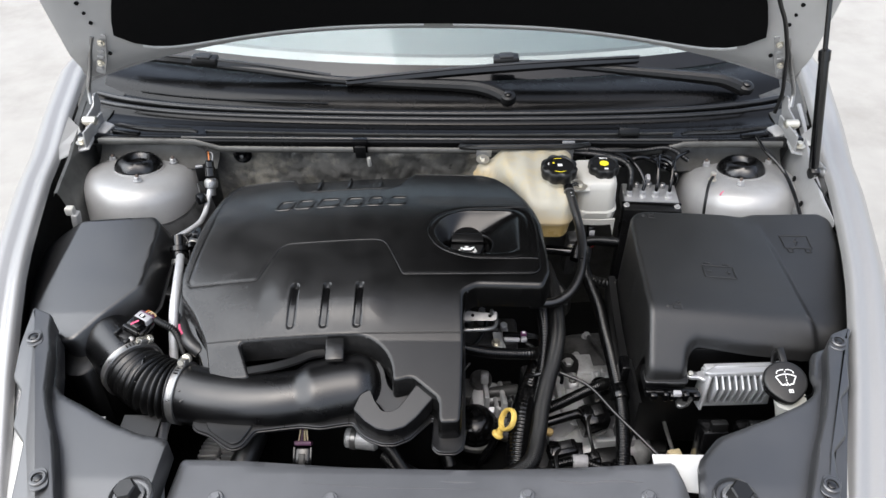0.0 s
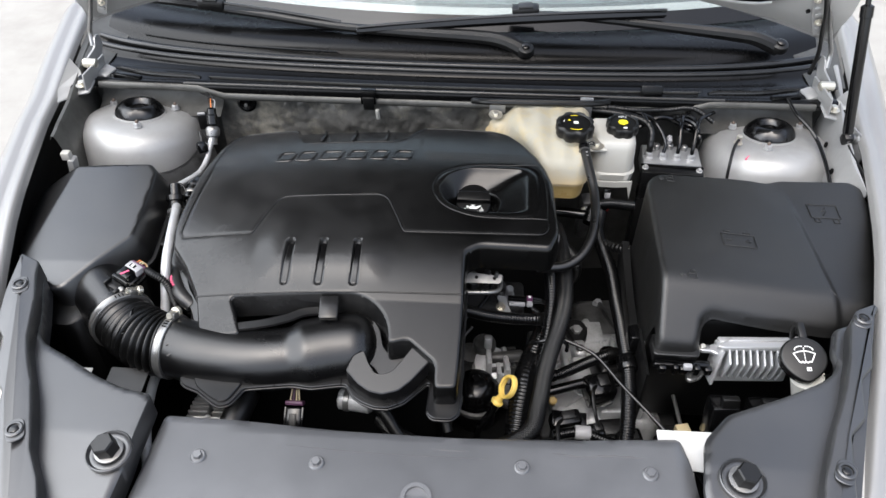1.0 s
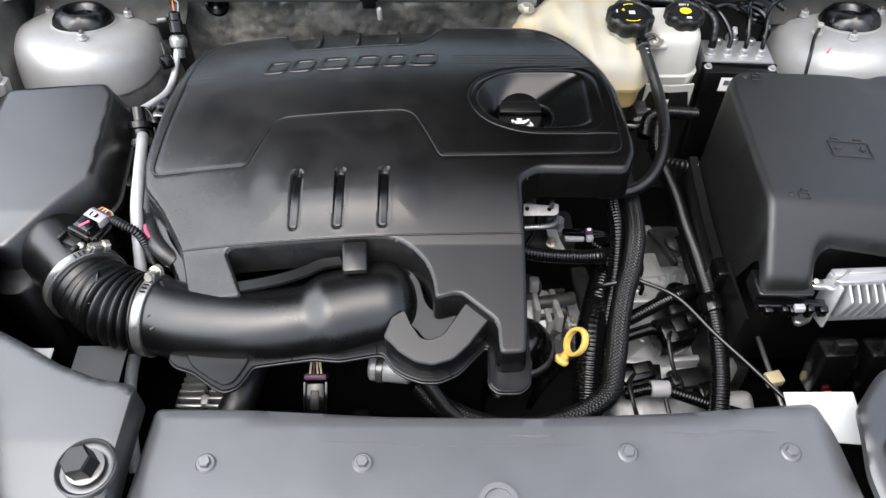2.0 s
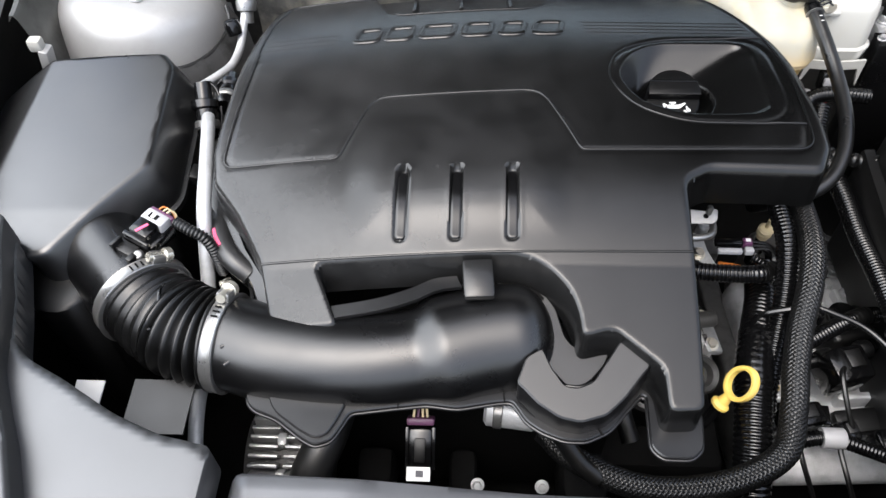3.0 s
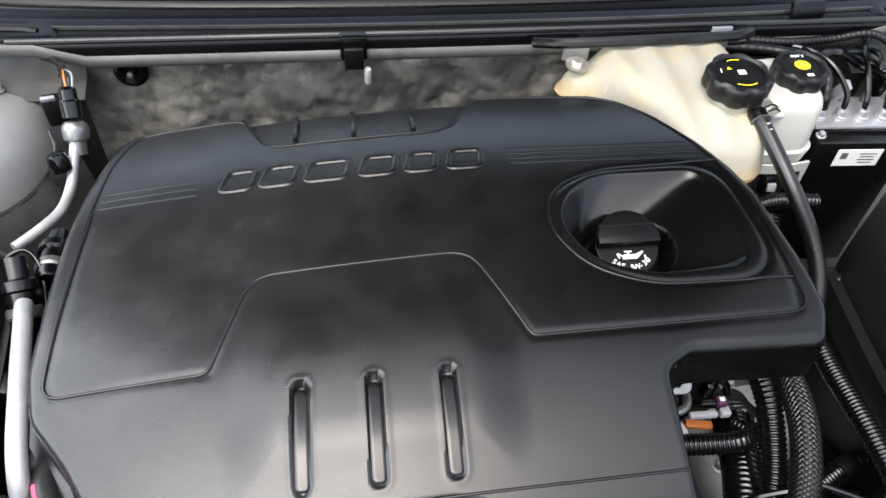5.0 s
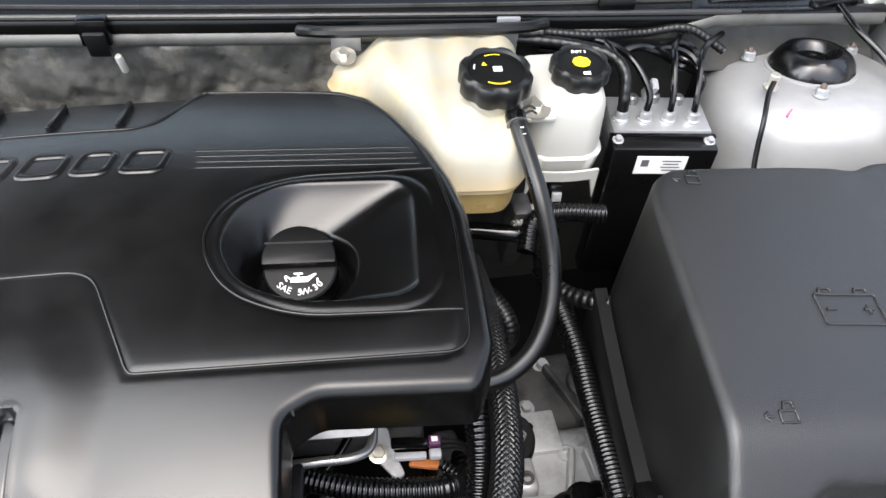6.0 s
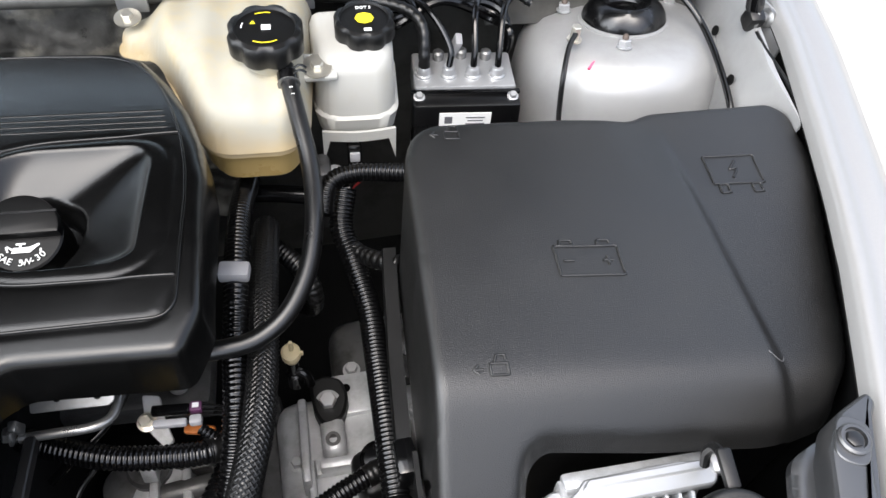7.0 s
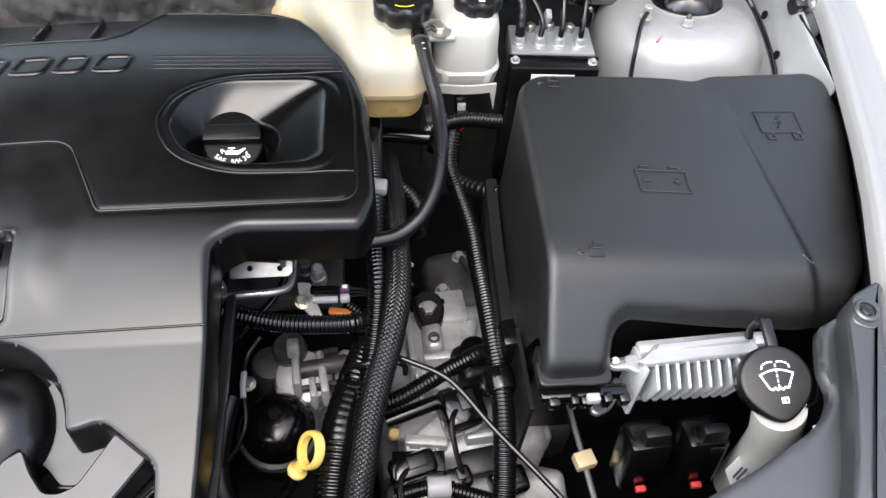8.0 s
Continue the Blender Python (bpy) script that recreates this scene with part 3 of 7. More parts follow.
part("front_seal", tube([(x, 1.278 + scuttle(x, 0), 0.8785) for x in np.linspace(-0.52, 0.52, 15)], 0.0035, 10, 0.02), M["seal"], cowl)
flange_rows = [[(x, y + scuttle(x, 0), z + 0.016 * float(smoothstep(0.44, 0.50, abs(x)))) for x in np.linspace(-0.69, 0.69, 57)] for y, z in ((1.2745, 0.8480), (1.2715, 0.8500), (1.2705, 0.8545), (1.2720, 0.8590), (1.2748, 0.8610))]
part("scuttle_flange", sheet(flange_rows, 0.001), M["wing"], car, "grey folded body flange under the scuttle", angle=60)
part("moulded_ridge", tube([(x, 1.408 + scuttle(x, 0.54), 0.8848) for x in np.linspace(-0.66, -0.24, 15)], 0.0022, 8, 0.02), M["cowl"], cowl)
for side in (-1, 1):
    # folded end piece of the scuttle with its raised channel
    tray_end = part("scuttle_shelf", lid(rounded([(side * a, b) for a, b in ((0.47, 1.283), (0.60, 1.284), (0.695, 1.306), (0.705, 1.345), (0.60, 1.336), (0.48, 1.326))], 0.010), lambda x, y: 0.8765 + 0.02 * (y - 1.29), 0.008, 0.004, 0.010), M["cowl"], cowl)
    part("shelf_channel", tube([(side * 0.495, 1.306, 0.8755), (side * 0.51, 1.309, 0.8775), (side * 0.56, 1.311, 0.8780), (side * 0.61, 1.316, 0.8785), (side * 0.660, 1.330, 0.8780), (side * 0.675, 1.334, 0.875)], 0.0042, 8, 0.01), M["seal"], tray_end)
    part("shelf_rib", block((0.060, 0.016, 0.012), (side * 0.640, 1.302, 0.876), (0, 0, side * 14), 0.004), M["cowl"], tray_end)
glass = bpy.data.materials.new("tinted_glass")
glass.use_nodes = True
gb = glass.node_tree.nodes["Principled BSDF"]
gb.inputs["Base Color"].default_value = (0.66, 0.75, 0.745, 1)
gb.inputs["Roughness"].default_value = 0.03
gb.inputs["Transmission Weight"].default_value = 0.9
M["glass"] = glass
rows = []
for s in np.linspace(0, 0.95, 14):
    rows.append([(x * (1 - 0.12 * s), 1.50 + 0.10 * (x / 0.66) ** 2 + s * math.cos(radians(32)), 0.888 + s * math.sin(radians(32))) for x in np.linspace(-0.74, 0.74, 31)])
screen = part("windscreen", sheet(rows, 0.004), M["glass"], car, "pale tinted windscreen glass")
rows = []
for s in np.linspace(0.0, 0.040, 4):
    rows.append([(x * (1 - 0.12 * s), 1.499 + 0.10 * (x / 0.66) ** 2 + s * math.cos(radians(32)) - 0.003, 0.892 + s * math.sin(radians(32)) + 0.004) for x in np.linspace(-0.74, 0.74, 31)])
part("dark_glass_border", sheet(rows, 0.001), M["gloss"], screen)
rows = [[(x, 1.62 + 0.10 * (x / 0.66) ** 2 + s * 0.4, 0.90 + 0.10 * min(s, 0.6)) for x in np.linspace(-0.72, 0.72, 21)] for s in np.linspace(0, 1.6, 8)]
part("dashboard", sheet(rows, 0.01), M["dash"], car, "pale sun-lit dashboard")

# bulkhead
bulk = material("silver_grey_insulation", (0.13, 0.128, 0.120), 0.34, metal=0.4, vary=1.0, scale=34, grain=1.0, grain_scale=220, stain=(0.48, 0.445, 0.36), stain_amount=0.85, stain_scale=11)
def crinkle(x, z):
    a = noise.noise((x * 9, z * 12, 0)) * 0.014
    b = (0.5 - abs(noise.noise((x * 24, z * 30, 2)))) * 0.009
    c = (0.5 - abs(noise.noise((x * 70 + 20 * z, z * 60, 5)))) * 0.005 + noise.noise((x * 150, z * 110, 9)) * 0.0015
    return a + b + c


rows = [[(x, 1.306 + 0.02 * (x / 0.66) ** 2, z) for z in np.linspace(0.39, 0.875, 12)] for x in np.linspace(-0.73, 0.73, 40)]
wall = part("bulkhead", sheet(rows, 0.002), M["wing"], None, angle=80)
tagged(wall, "dark painted steel bulkhead behind the engine", "bulkhead", kind="structure")
mat_rows = [[(x, 1.295 + 0.02 * (x / 0.66) ** 2 - crinkle(x, z) * float(smoothstep(-0.470, -0.42, x)), z) for z in np.linspace(0.50, 0.868, 84)] for x in np.linspace(-0.470, 0.16, 170)]
part("insulation_mat", sheet(mat_rows, 0.004), bulk, wall, "crinkled silver-grey insulation mat", angle=80)
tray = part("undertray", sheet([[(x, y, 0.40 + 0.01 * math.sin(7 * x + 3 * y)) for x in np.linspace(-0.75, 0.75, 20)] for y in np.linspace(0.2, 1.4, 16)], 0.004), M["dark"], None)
tagged(tray, "dark underbody below the engine", "undertray", kind="structure")

# ---------------------------------------------------------------- engine cover
def cover_height(x, y):
    z = np.where(y > 0.735, 0.907 - np.where(y < 0.91, 1.2, 0.6) * (y - 0.91) ** 2, 0.870 - 0.30 * (0.735 - y))
    return z - np.where(x < -0.05, 0.018 * ((x + 0.05) / 0.28) ** 2, 0)


FACET = [(-0.384, 1.00), (-0.385, 0.850), (-0.378, 0.838), (-0.273, 0.840), (-0.248, 0.910), (-0.238, 0.918), (-0.090, 0.923), (-0.080, 0.920),
         (-0.045, 0.844), (0.150, 0.846), (0.160, 0.850), (0.164, 0.868), (0.166, 0.94)]
SCOOP = rounded([(-0.268, 0.832), (-0.240, 0.912), (-0.085, 0.917), (-0.050, 0.838), (-0.058, 0.745), (-0.262, 0.742)], 0.02)
BOWL = rounded([(-0.011, 0.950), (0.001, 0.990), (0.040, 1.016), (0.156, 1.022), (0.160, 0.878), (0.055, 0.880), (0.010, 0.903)], 0.045, 6)
WELL = rounded([(-0.002, 0.950), (0.010, 0.984), (0.044, 1.010), (0.132, 1.011), (0.144, 0.993), (0.141, 0.900), (0.126, 0.892), (0.060, 0.889), (0.014, 0.908)], 0.032, 6)
RECESS = [(-0.275, 1.20), (-0.270, 1.150), (-0.247, 1.098), (-0.236, 1.092), (-0.086, 1.098), (-0.070, 1.108), (-0.043, 1.164), (-0.040, 1.20)]


def cover_detail(x, y):
    P = np.c_[x, y]
    z = cover_height(x, y)
    # engraved line
    d, _ = polyline_distance(P, FACET)
    z = z - 0.0008 * np.exp(-(d / 0.0030) ** 2)
    # raised hump below the line
    d, _ = polyline_distance(P, SCOOP, True)
    ins = inside(P, SCOOP)
    sd = np.where(ins, d, -d)
    lift = smoothstep(0.0, 0.042, sd)
    z = z + 0.0045 * lift * smoothstep(0.742, 0.80, y) * (1 - 0.7 * smoothstep(0.84, 0.92, y))
    # three slots
    for cx in (-0.2095, -0.160, -0.1095):
        q = np.clip(y, 0.759, 0.819)
        r = np.hypot(x - cx, y - q)
        z = z - (0.0022 + 0.085 * np.clip(y - 0.757, 0, 0.066)) * (1 - smoothstep(0.0046, 0.0060, r)) + 0.0003 * np.exp(-((r - 0.0075) / 0.0018) ** 2)
    # rim and well of the oil filler
    d, _ = polyline_distance(P, BOWL, True)
    z = z - 0.0012 * np.exp(-(d / 0.0030) ** 2)
    d, _ = polyline_distance(P, WELL, True)
    sd = np.where(inside(P, WELL), d, 0)
    k = 0.0035
    ramp = -k * np.log(np.exp(-0.80 * np.clip(1.012 - y, 0, 1) / k) + np.exp(-0.42 * np.clip(0.146 - x, 0, 1) / k) + np.exp(-1.7 * sd / k) + np.exp(-0.046 / k))
    ramp = np.maximum(ramp, 0)
    r = np.hypot(x - 0.056, y - 0.940)
    drum = 0.050 * (1 - smoothstep(0.034, 0.046, r))
    z = z - np.where(sd > 0, np.maximum(ramp, drum * smoothstep(0, 0.012, sd)), 0)
    # sunken back step
    d, _ = polyline_distance(P, RECESS)
    sd = np.where(inside(P, RECESS), d, 0)
    z = z - 0.010 * smoothstep(0.0, 0.005, sd)
    return z


OUTLINE = rounded([(-0.336, 0.742), (-0.366, 0.790), (-0.394, 0.825), (-0.402, 0.86), (-0.404, 1.00), (-0.401, 1.060), (-0.393, 1.140), (-0.376, 1.160), (-0.285, 1.163), (-0.262, 1.168), (-0.060, 1.178), (-0.040, 1.176),
                   (0.030, 1.177), (0.085, 1.172), (0.114, 1.154), (0.141, 1.108), (0.162, 1.060), (0.175, 1.015), (0.182, 0.975), (0.184, 0.850), (0.172, 0.822), (0.070, 0.824), (0.049, 0.812),
                   (0.048, 0.742), (0.0465, 0.67), (0.044, 0.616), (0.015, 0.614), (0.0135, 0.648), (-0.025, 0.679), (-0.0515, 0.672), (-0.054, 0.693), (-0.061, 0.712), (-0.075, 0.728), (-0.092, 0.738), (-0.111, 0.742),
                   (-0.284, 0.737), (-0.259, 0.682), (-0.317, 0.679)], 0.007, 3)


def cover_skirt(x, y):
    d = 0.035 + 0.010 * smoothstep(0.75, 0.70, y) + 0.0 * x
    return d


cover = thing("engine_cover", "satin black plastic engine cover with raised lettering panel and three slots", "engine cover", at=(-0.11, 0.9, 0.85))
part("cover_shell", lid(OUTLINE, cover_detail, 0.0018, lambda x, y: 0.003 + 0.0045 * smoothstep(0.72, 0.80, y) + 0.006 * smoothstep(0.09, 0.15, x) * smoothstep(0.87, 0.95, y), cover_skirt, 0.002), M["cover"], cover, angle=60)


def cz(x, y):
    return float(cover_height(np.array([x]), np.array([y]))[0])


def bead(name, line, r, lift=0.0, label=""):
    """A fine moulded line lying on the cover."""
    line = np.array(line, float)
    s = np.r_[0, np.cumsum(np.hypot(*np.diff(line, axis=0).T))]
    t = np.linspace(0, s[-1], max(4, int(s[-1] / 0.006)))
    x, y = np.interp(t, s, line[:, 0]), np.interp(t, s, line[:, 1])
    z = cover_detail(x, y) + lift
    return part(name, tube(list(zip(x, y, z)), r, 6, 0.003), M["cover"], cover, label, angle=80)


def eased(line, radii):
    """An open line with each inner corner rounded by its radius."""
    q = [np.array(v, float) for v in line]
    out = [q[0]]
    for i in range(1, len(q) - 1):
        u, v = q[i - 1] - q[i], q[i + 1] - q[i]
        d = min(radii[i - 1], 0.45 * np.linalg.norm(u), 0.45 * np.linalg.norm(v))
        a, c = q[i] + u / np.linalg.norm(u) * d, q[i] + v / np.linalg.norm(v) * d
        out += [(1 - t) ** 2 * a + 2 * t * (1 - t) * q[i] + t * t * c for t in np.linspace(0, 1, 6)]
    return np.array(out + [q[-1]])


bead("moulded_line", eased([(-0.386, 1.02), (-0.387, 0.838), (-0.273, 0.840), (-0.246, 0.918), (-0.080, 0.924), (-0.045, 0.844), (0.168, 0.848), (0.169, 0.945)],
     [0.014, 0.006, 0.018, 0.018, 0.004, 0.016]), 0.0012, 0.0003)
bead("filler_line", eased([(0.159, 1.0225), (0.048, 1.018), (0.002, 0.996), (-0.014, 0.948), (0.008, 0.900), (0.055, 0.8795), (0.166, 0.8785)], [0.04, 0.03, 0.035, 0.03, 0.03]), 0.0012, 0.0003)
bead("crease_line", [(-0.334, 0.739), (-0.15, 0.743), (0.046, 0.746)], 0.0012, 0.0)
bead("rim_line", eased([(-0.040, 1.167), (0.020, 1.167), (0.082, 1.161), (0.106, 1.146), (0.128, 1.112), (0.148, 1.062), (0.161, 1.015), (0.1675, 0.974), (0.169, 0.943)], [0.02] * 7), 0.0012, 0.0002)
bead("rim_line", eased([(-0.387, 0.86), (-0.388, 1.02), (-0.386, 1.10), (-0.374, 1.148), (-0.350, 1.152), (-0.278, 1.156), (-0.262, 1.146), (-0.242, 1.098), (-0.234, 1.089), (-0.086, 1.095), (-0.066, 1.108), (-0.048, 1.150), (-0.036, 1.166)],
     [0.02, 0.02, 0.016, 0.01, 0.01, 0.012, 0.012, 0.008, 0.012, 0.016, 0.012]), 0.0012, 0.0003)
for k in range(4):
    bead("rib_line", [(-0.026 - 0.001 * k, 1.033 + 0.008 * k), (0.149 - 0.002 * k, 1.031 + 0.008 * k)], 0.0021, -0.0015)
for k in range(3):
    bead("rib_line", [(-0.382, 1.025 + 0.0105 * k), (-0.299, 1.025 + 0.0102 * k)], 0.0019, -0.0014)

# raised maker's mark: plain plates, one for each sign
word = [(-0.264, 0.033), (-0.229, 0.035), (-0.187, 0.042), (-0.143, 0.036), (-0.105, 0.032), (-0.066, 0.036)]
for i, (x, w) in enumerate(word):
    y = 1.039 + 0.025 * (x + 0.262)
    loop = rounded([(-w / 2 + 0.001, -0.0140), (w / 2 - 0.006, -0.0140), (w / 2 - 0.001, 0.0140), (-w / 2 + 0.006, 0.0140)], 0.007, 4)
    bm = bmesh.new()
    tube([(a, c, 0.0) for a, c in loop] + [(loop[0][0], loop[0][1], 0.0)], 0.0036, 8, 0.002, caps=False, bm=bm)
    bmesh.ops.transform(bm, matrix=pose(x, y, cz(x, y), -math.degrees(math.atan(1.2 * (y - 0.91))), math.degrees(math.atan(0.46 * (x + 0.05))) if x < -0.05 else 0, 1) @ Matrix.Diagonal((1, 1, 0.55, 1)), verts=bm.verts)
    part("emblem_frame", bm, M["cover"], cover, "raised emblem frame", angle=60)
for cx in (-0.2095, -0.160, -0.1095):
    shape = rounded([(cx - 0.0046, 0.7560), (cx + 0.0046, 0.7560), (cx + 0.0046, 0.8215), (cx - 0.0046, 0.8215)], 0.0045, 5)
    part("slot_insert", lid(shape, lambda x, y, cx=cx: cover_detail(0 * x + cx + 0.0125, y) - 0.0014 - 0.085 * np.clip(y - 0.757, 0, 0.066), 0.0012, 0.0004, 0.001), M["gloss"], cover, "dark slot insert", angle=60)
for x in (-0.219, -0.163, -0.105):
    part("rib", block((0.0050, 0.050, 0.009), (x, 1.136, cz(x, 1.136) - 0.0075), (-15, 0, 0), 0.002), M["cover"], cover)

# stepped foot of the cover, in which the intake pipe lies
def sloped(bm, slope, y0):
    for v in bm.verts:
        v.co.z += slope * (v.co.y - y0)
    return bm


FOOT = rounded([(-0.345, 0.70), (-0.338, 0.632), (-0.330, 0.624), (-0.310, 0.617), (-0.285, 0.599), (-0.273, 0.593), (-0.260, 0.598), (-0.253, 0.611), (-0.247, 0.624), (-0.210, 0.630), (-0.182, 0.634), (-0.155, 0.631),
                (-0.120, 0.638), (-0.108, 0.639), (-0.096, 0.620), (-0.083, 0.611), (-0.065, 0.604), (-0.047, 0.604), (-0.027, 0.614), (-0.006, 0.638), (0.003, 0.648), (0.0075, 0.646), (0.0065, 0.626), (0.0055, 0.600), (0.014, 0.591),
                (0.038, 0.591), (0.048, 0.600), (0.0515, 0.627), (0.0520, 0.70), (0.0525, 0.80), (0.0530, 0.828), (0.045, 0.828), (0.042, 0.70), (0.03, 0.72), (-0.10, 0.72)], 0.005, 3)
part("foot_lip", slab(FOOT, 0.790, 0.799, 0.0010, None, 1), M["tray"], cover, "thin dusty lip", angle=20)
edge = np.array([q for q in FOOT if q[1] < 0.66])
part("lip_bead", tube([(x, y, 0.7935) for x, y in edge], 0.0016, 8, 0.002), M["tray"], cover, angle=80)
for x, y, turn in ((-0.206, 0.634, 4), (-0.115, 0.642, 4), (-0.036, 0.613, 32)):
    part("lip_notch", block((0.0012, 0.010, 0.0016), (x, y, 0.7995), (0, 0, turn), 0), M["dark"], cover)
part("left_lobe", slab(rounded([(-0.325, 0.650), (-0.312, 0.622), (-0.286, 0.604), (-0.273, 0.598), (-0.263, 0.602), (-0.257, 0.614), (-0.250, 0.632), (-0.25, 0.68), (-0.32, 0.68)], 0.008, 4), 0.797, 0.8025, 0.001), M["tray"], cover, "flat dusty lobe", angle=20)
LOBE = rounded([(-0.106, 0.639), (-0.100, 0.634), (-0.089, 0.623), (-0.071, 0.612), (-0.054, 0.609), (-0.033, 0.615), (-0.017, 0.629), (-0.002, 0.647), (0.006, 0.656), (-0.018, 0.676),
                (-0.030, 0.659), (-0.043, 0.641), (-0.055, 0.636), (-0.066, 0.637), (-0.077, 0.652), (-0.084, 0.668), (-0.098, 0.660)], 0.004, 3)
part("lobe", sloped(slab(LOBE, 0.795, 0.821, 0.0012, None, 1), 0.3, 0.608), M["tray"], cover, angle=20)
UPPER = rounded([(-0.122, 0.748), (-0.100, 0.7465), (-0.081, 0.734), (-0.069, 0.717), (-0.062, 0.692), (-0.055, 0.683), (-0.045, 0.681), (-0.020, 0.688), (-0.028, 0.668), (-0.041, 0.6535), (-0.050, 0.6485), (-0.063, 0.649), (-0.074, 0.662), (-0.10, 0.68), (-0.12, 0.73)], 0.004, 3)
part("upper_step", sloped(slab(UPPER, 0.800, 0.811, 0.0010, None, 1), 0.25, 0.657), M["tray"], cover, angle=20)
part("step_lip", sloped(tube([(-0.040, 0.6525, 0.810), (-0.050, 0.6475, 0.810), (-0.063, 0.648, 0.810)], 0.0013, 8), 0.0, 0.65), M["tray"], cover)
part("step_slot", sloped(slab(rounded([(-0.110, 0.7415), (-0.096, 0.737), (-0.082, 0.723), (-0.079, 0.726), (-0.093, 0.7405), (-0.110, 0.7450)], 0.001, 2), 0.8112, 0.8118, 0), 0.25, 0.657), M["dark"], cover)
part("channel_floor", slab(rounded([(-0.085, 0.668), (-0.078, 0.640), (-0.055, 0.632), (-0.035, 0.640), (-0.015, 0.672), (-0.04, 0.69)], 0.004, 3), 0.795, 0.802, 0), M["dark"], cover)
part("pipe_tab", block((0.027, 0.036, 0.012), (-0.139, 0.720, 0.862), (14, 0, 4), 0.003), M["cover"], cover)

bead_side = [(-0.412, 0.930, 0.842), (-0.412, 0.868, 0.838), (-0.406, 0.828, 0.832), (-0.384, 0.795, 0.828), (-0.372, 0.772, 0.825), (-0.350, 0.742, 0.820), (-0.336, 0.712, 0.815)]
part("side_lip", sheet([[(x + 0.010, y + 0.004, z + 0.004) for x, y, z in bead_side], [(x, y, z) for x, y, z in bead_side], [(x - 0.001, y, z - 0.006) for x, y, z in bead_side]], 0.002), M["tray"], cover, angle=30)

# oil filler cap
cap = thing("oil_filler_cap", "black oil filler cap with white oil can symbol", "oil cap", at=(0.0555, 0.938, 0.86))
ax = Vector((0.0, -0.30, 1)).normalized()
c0 = Vector((0.0555, 0.9455, 0.8575))
part("cap_body", revolve([(0.0265, 0.0), (0.0272, 0.004), (0.0272, 0.026), (0.0265, 0.0285), (0.0250, 0.0295), (0.0001, 0.0300)], c0, ax, 60, None, 20, 0.0008, 0.0268), M["capblack"], cap, angle=25)
q = Matrix.Translation(c0 + ax * 0.0300) @ Euler((radians(16.7), 0, 0)).to_matrix().to_4x4()
half = [(0.0262 * math.cos(a), 0.0262 * math.sin(a)) for a in np.linspace(radians(-8), radians(188), 30)]
grip = part("grip_bar", slab(half, -0.001, 0.0085, 0.0012, q @ pose(0, 0.0030, 0), 2), M["capblack"], cap, "raised half-round grip", angle=25)
part("grip_groove", slab([(-0.0245, 0.0115), (0.0245, 0.0115), (0.0240, 0.0135), (-0.0240, 0.0135)], 0.0085, 0.0092, 0.0002, q @ pose(0, 0.0030, 0)), M["gloss"], grip)
bm = bmesh.new()
words = "SAE 5W-30"
for k, ch in enumerate(words):
    if ch == " ":
        continue
    a = radians(270 + (k - 4.0) * 11.4)
    own = lettering(ch, 0.0068, q @ Matrix.Translation((0.0198 * math.cos(a), 0.0198 * math.sin(a), 0.0004)) @ Matrix.Rotation(a + math.pi / 2, 4, "Z"))
    tmp = bpy.data.meshes.new("tmp")
    own.to_mesh(tmp)
    own.free()
    bm.from_mesh(tmp)
    bpy.data.meshes.remove(tmp)
part("cap_text", bm, M["print"], cap, "white viscosity lettering on the cap edge")
bm = slab([(-0.0075, -0.0030), (0.0055, -0.0030), (0.0120, 0.0030), (0.0112, 0.0040), (0.0050, 0.0012), (-0.0062, 0.0012)], 0.0002, 0.0008, 0)
block((0.0014, 0.0030, 0.0006), (-0.0015, 0.0024, 0.0005), (0, 0, 0), 0, 1, bm)
block((0.0066, 0.0012, 0.0006), (-0.0015, 0.0040, 0.0005), (0, 0, 0), 0, 1, bm)
block((0.0052, 0.0012, 0.0006), (-0.0088, 0.0010, 0.0005), (0, 0, -35), 0, 1, bm)
block((0.0012, 0.0046, 0.0006), (-0.0108, 0.0002, 0.0005), (0, 0, 20), 0, 1, bm)
block((0.0016, 0.0024, 0.0006), (0.0128, -0.0012, 0.0005), (0, 0, 0), 0.0006, 1, bm)
bmesh.ops.transform(bm, matrix=q @ Matrix.Translation((0.0004, -0.0092, 0)) @ Matrix.Diagonal((0.95, 0.95, 1, 1)), verts=bm.verts)
part("oil_symbol", bm, M["print"], cap, "white oil can symbol")

# ---------------------------------------------------------------- intake pipe and air filter box
pipe = thing("intake_pipe", "thick black plastic air intake pipe with rounded end", "intake pipe", at=(-0.2, 0.67, 0.76))


def pipe_radius(t):
    r = 0.0430 + 0.0075 * smoothstep(0.57, 0.665, t)
    return float(r * (1 - max(0, (t - 0.86) / 0.14) ** 2.4) ** 0.5 if t < 1 else 0.004)


part("pipe", tube([(-0.362, 0.690, 0.800), (-0.32, 0.678, 0.800), (-0.25, 0.672, 0.800), (-0.19, 0.679, 0.801), (-0.13, 0.695, 0.803), (-0.070, 0.705, 0.803)], pipe_radius, 36, 0.0035), M["tube"], pipe, angle=60)
edge_a, _ = spline([(-0.264, 0.690, 0.843), (-0.225, 0.697, 0.846), (-0.195, 0.707, 0.848), (-0.174, 0.718, 0.849), (-0.153, 0.722, 0.849)], 0.008)
part("flange_edge", sheet([[tuple(a), tuple(a + np.array([-0.003, 0.006, 0.0])), tuple(a + np.array([-0.005, 0.012, 0.0]))] for a in edge_a], 0.004), M["tray"], pipe)
duct = thing("bellows_hose", "black ribbed rubber bellows clamped between pipe and filter box", "intake hose", at=(-0.42, 0.70, 0.75))
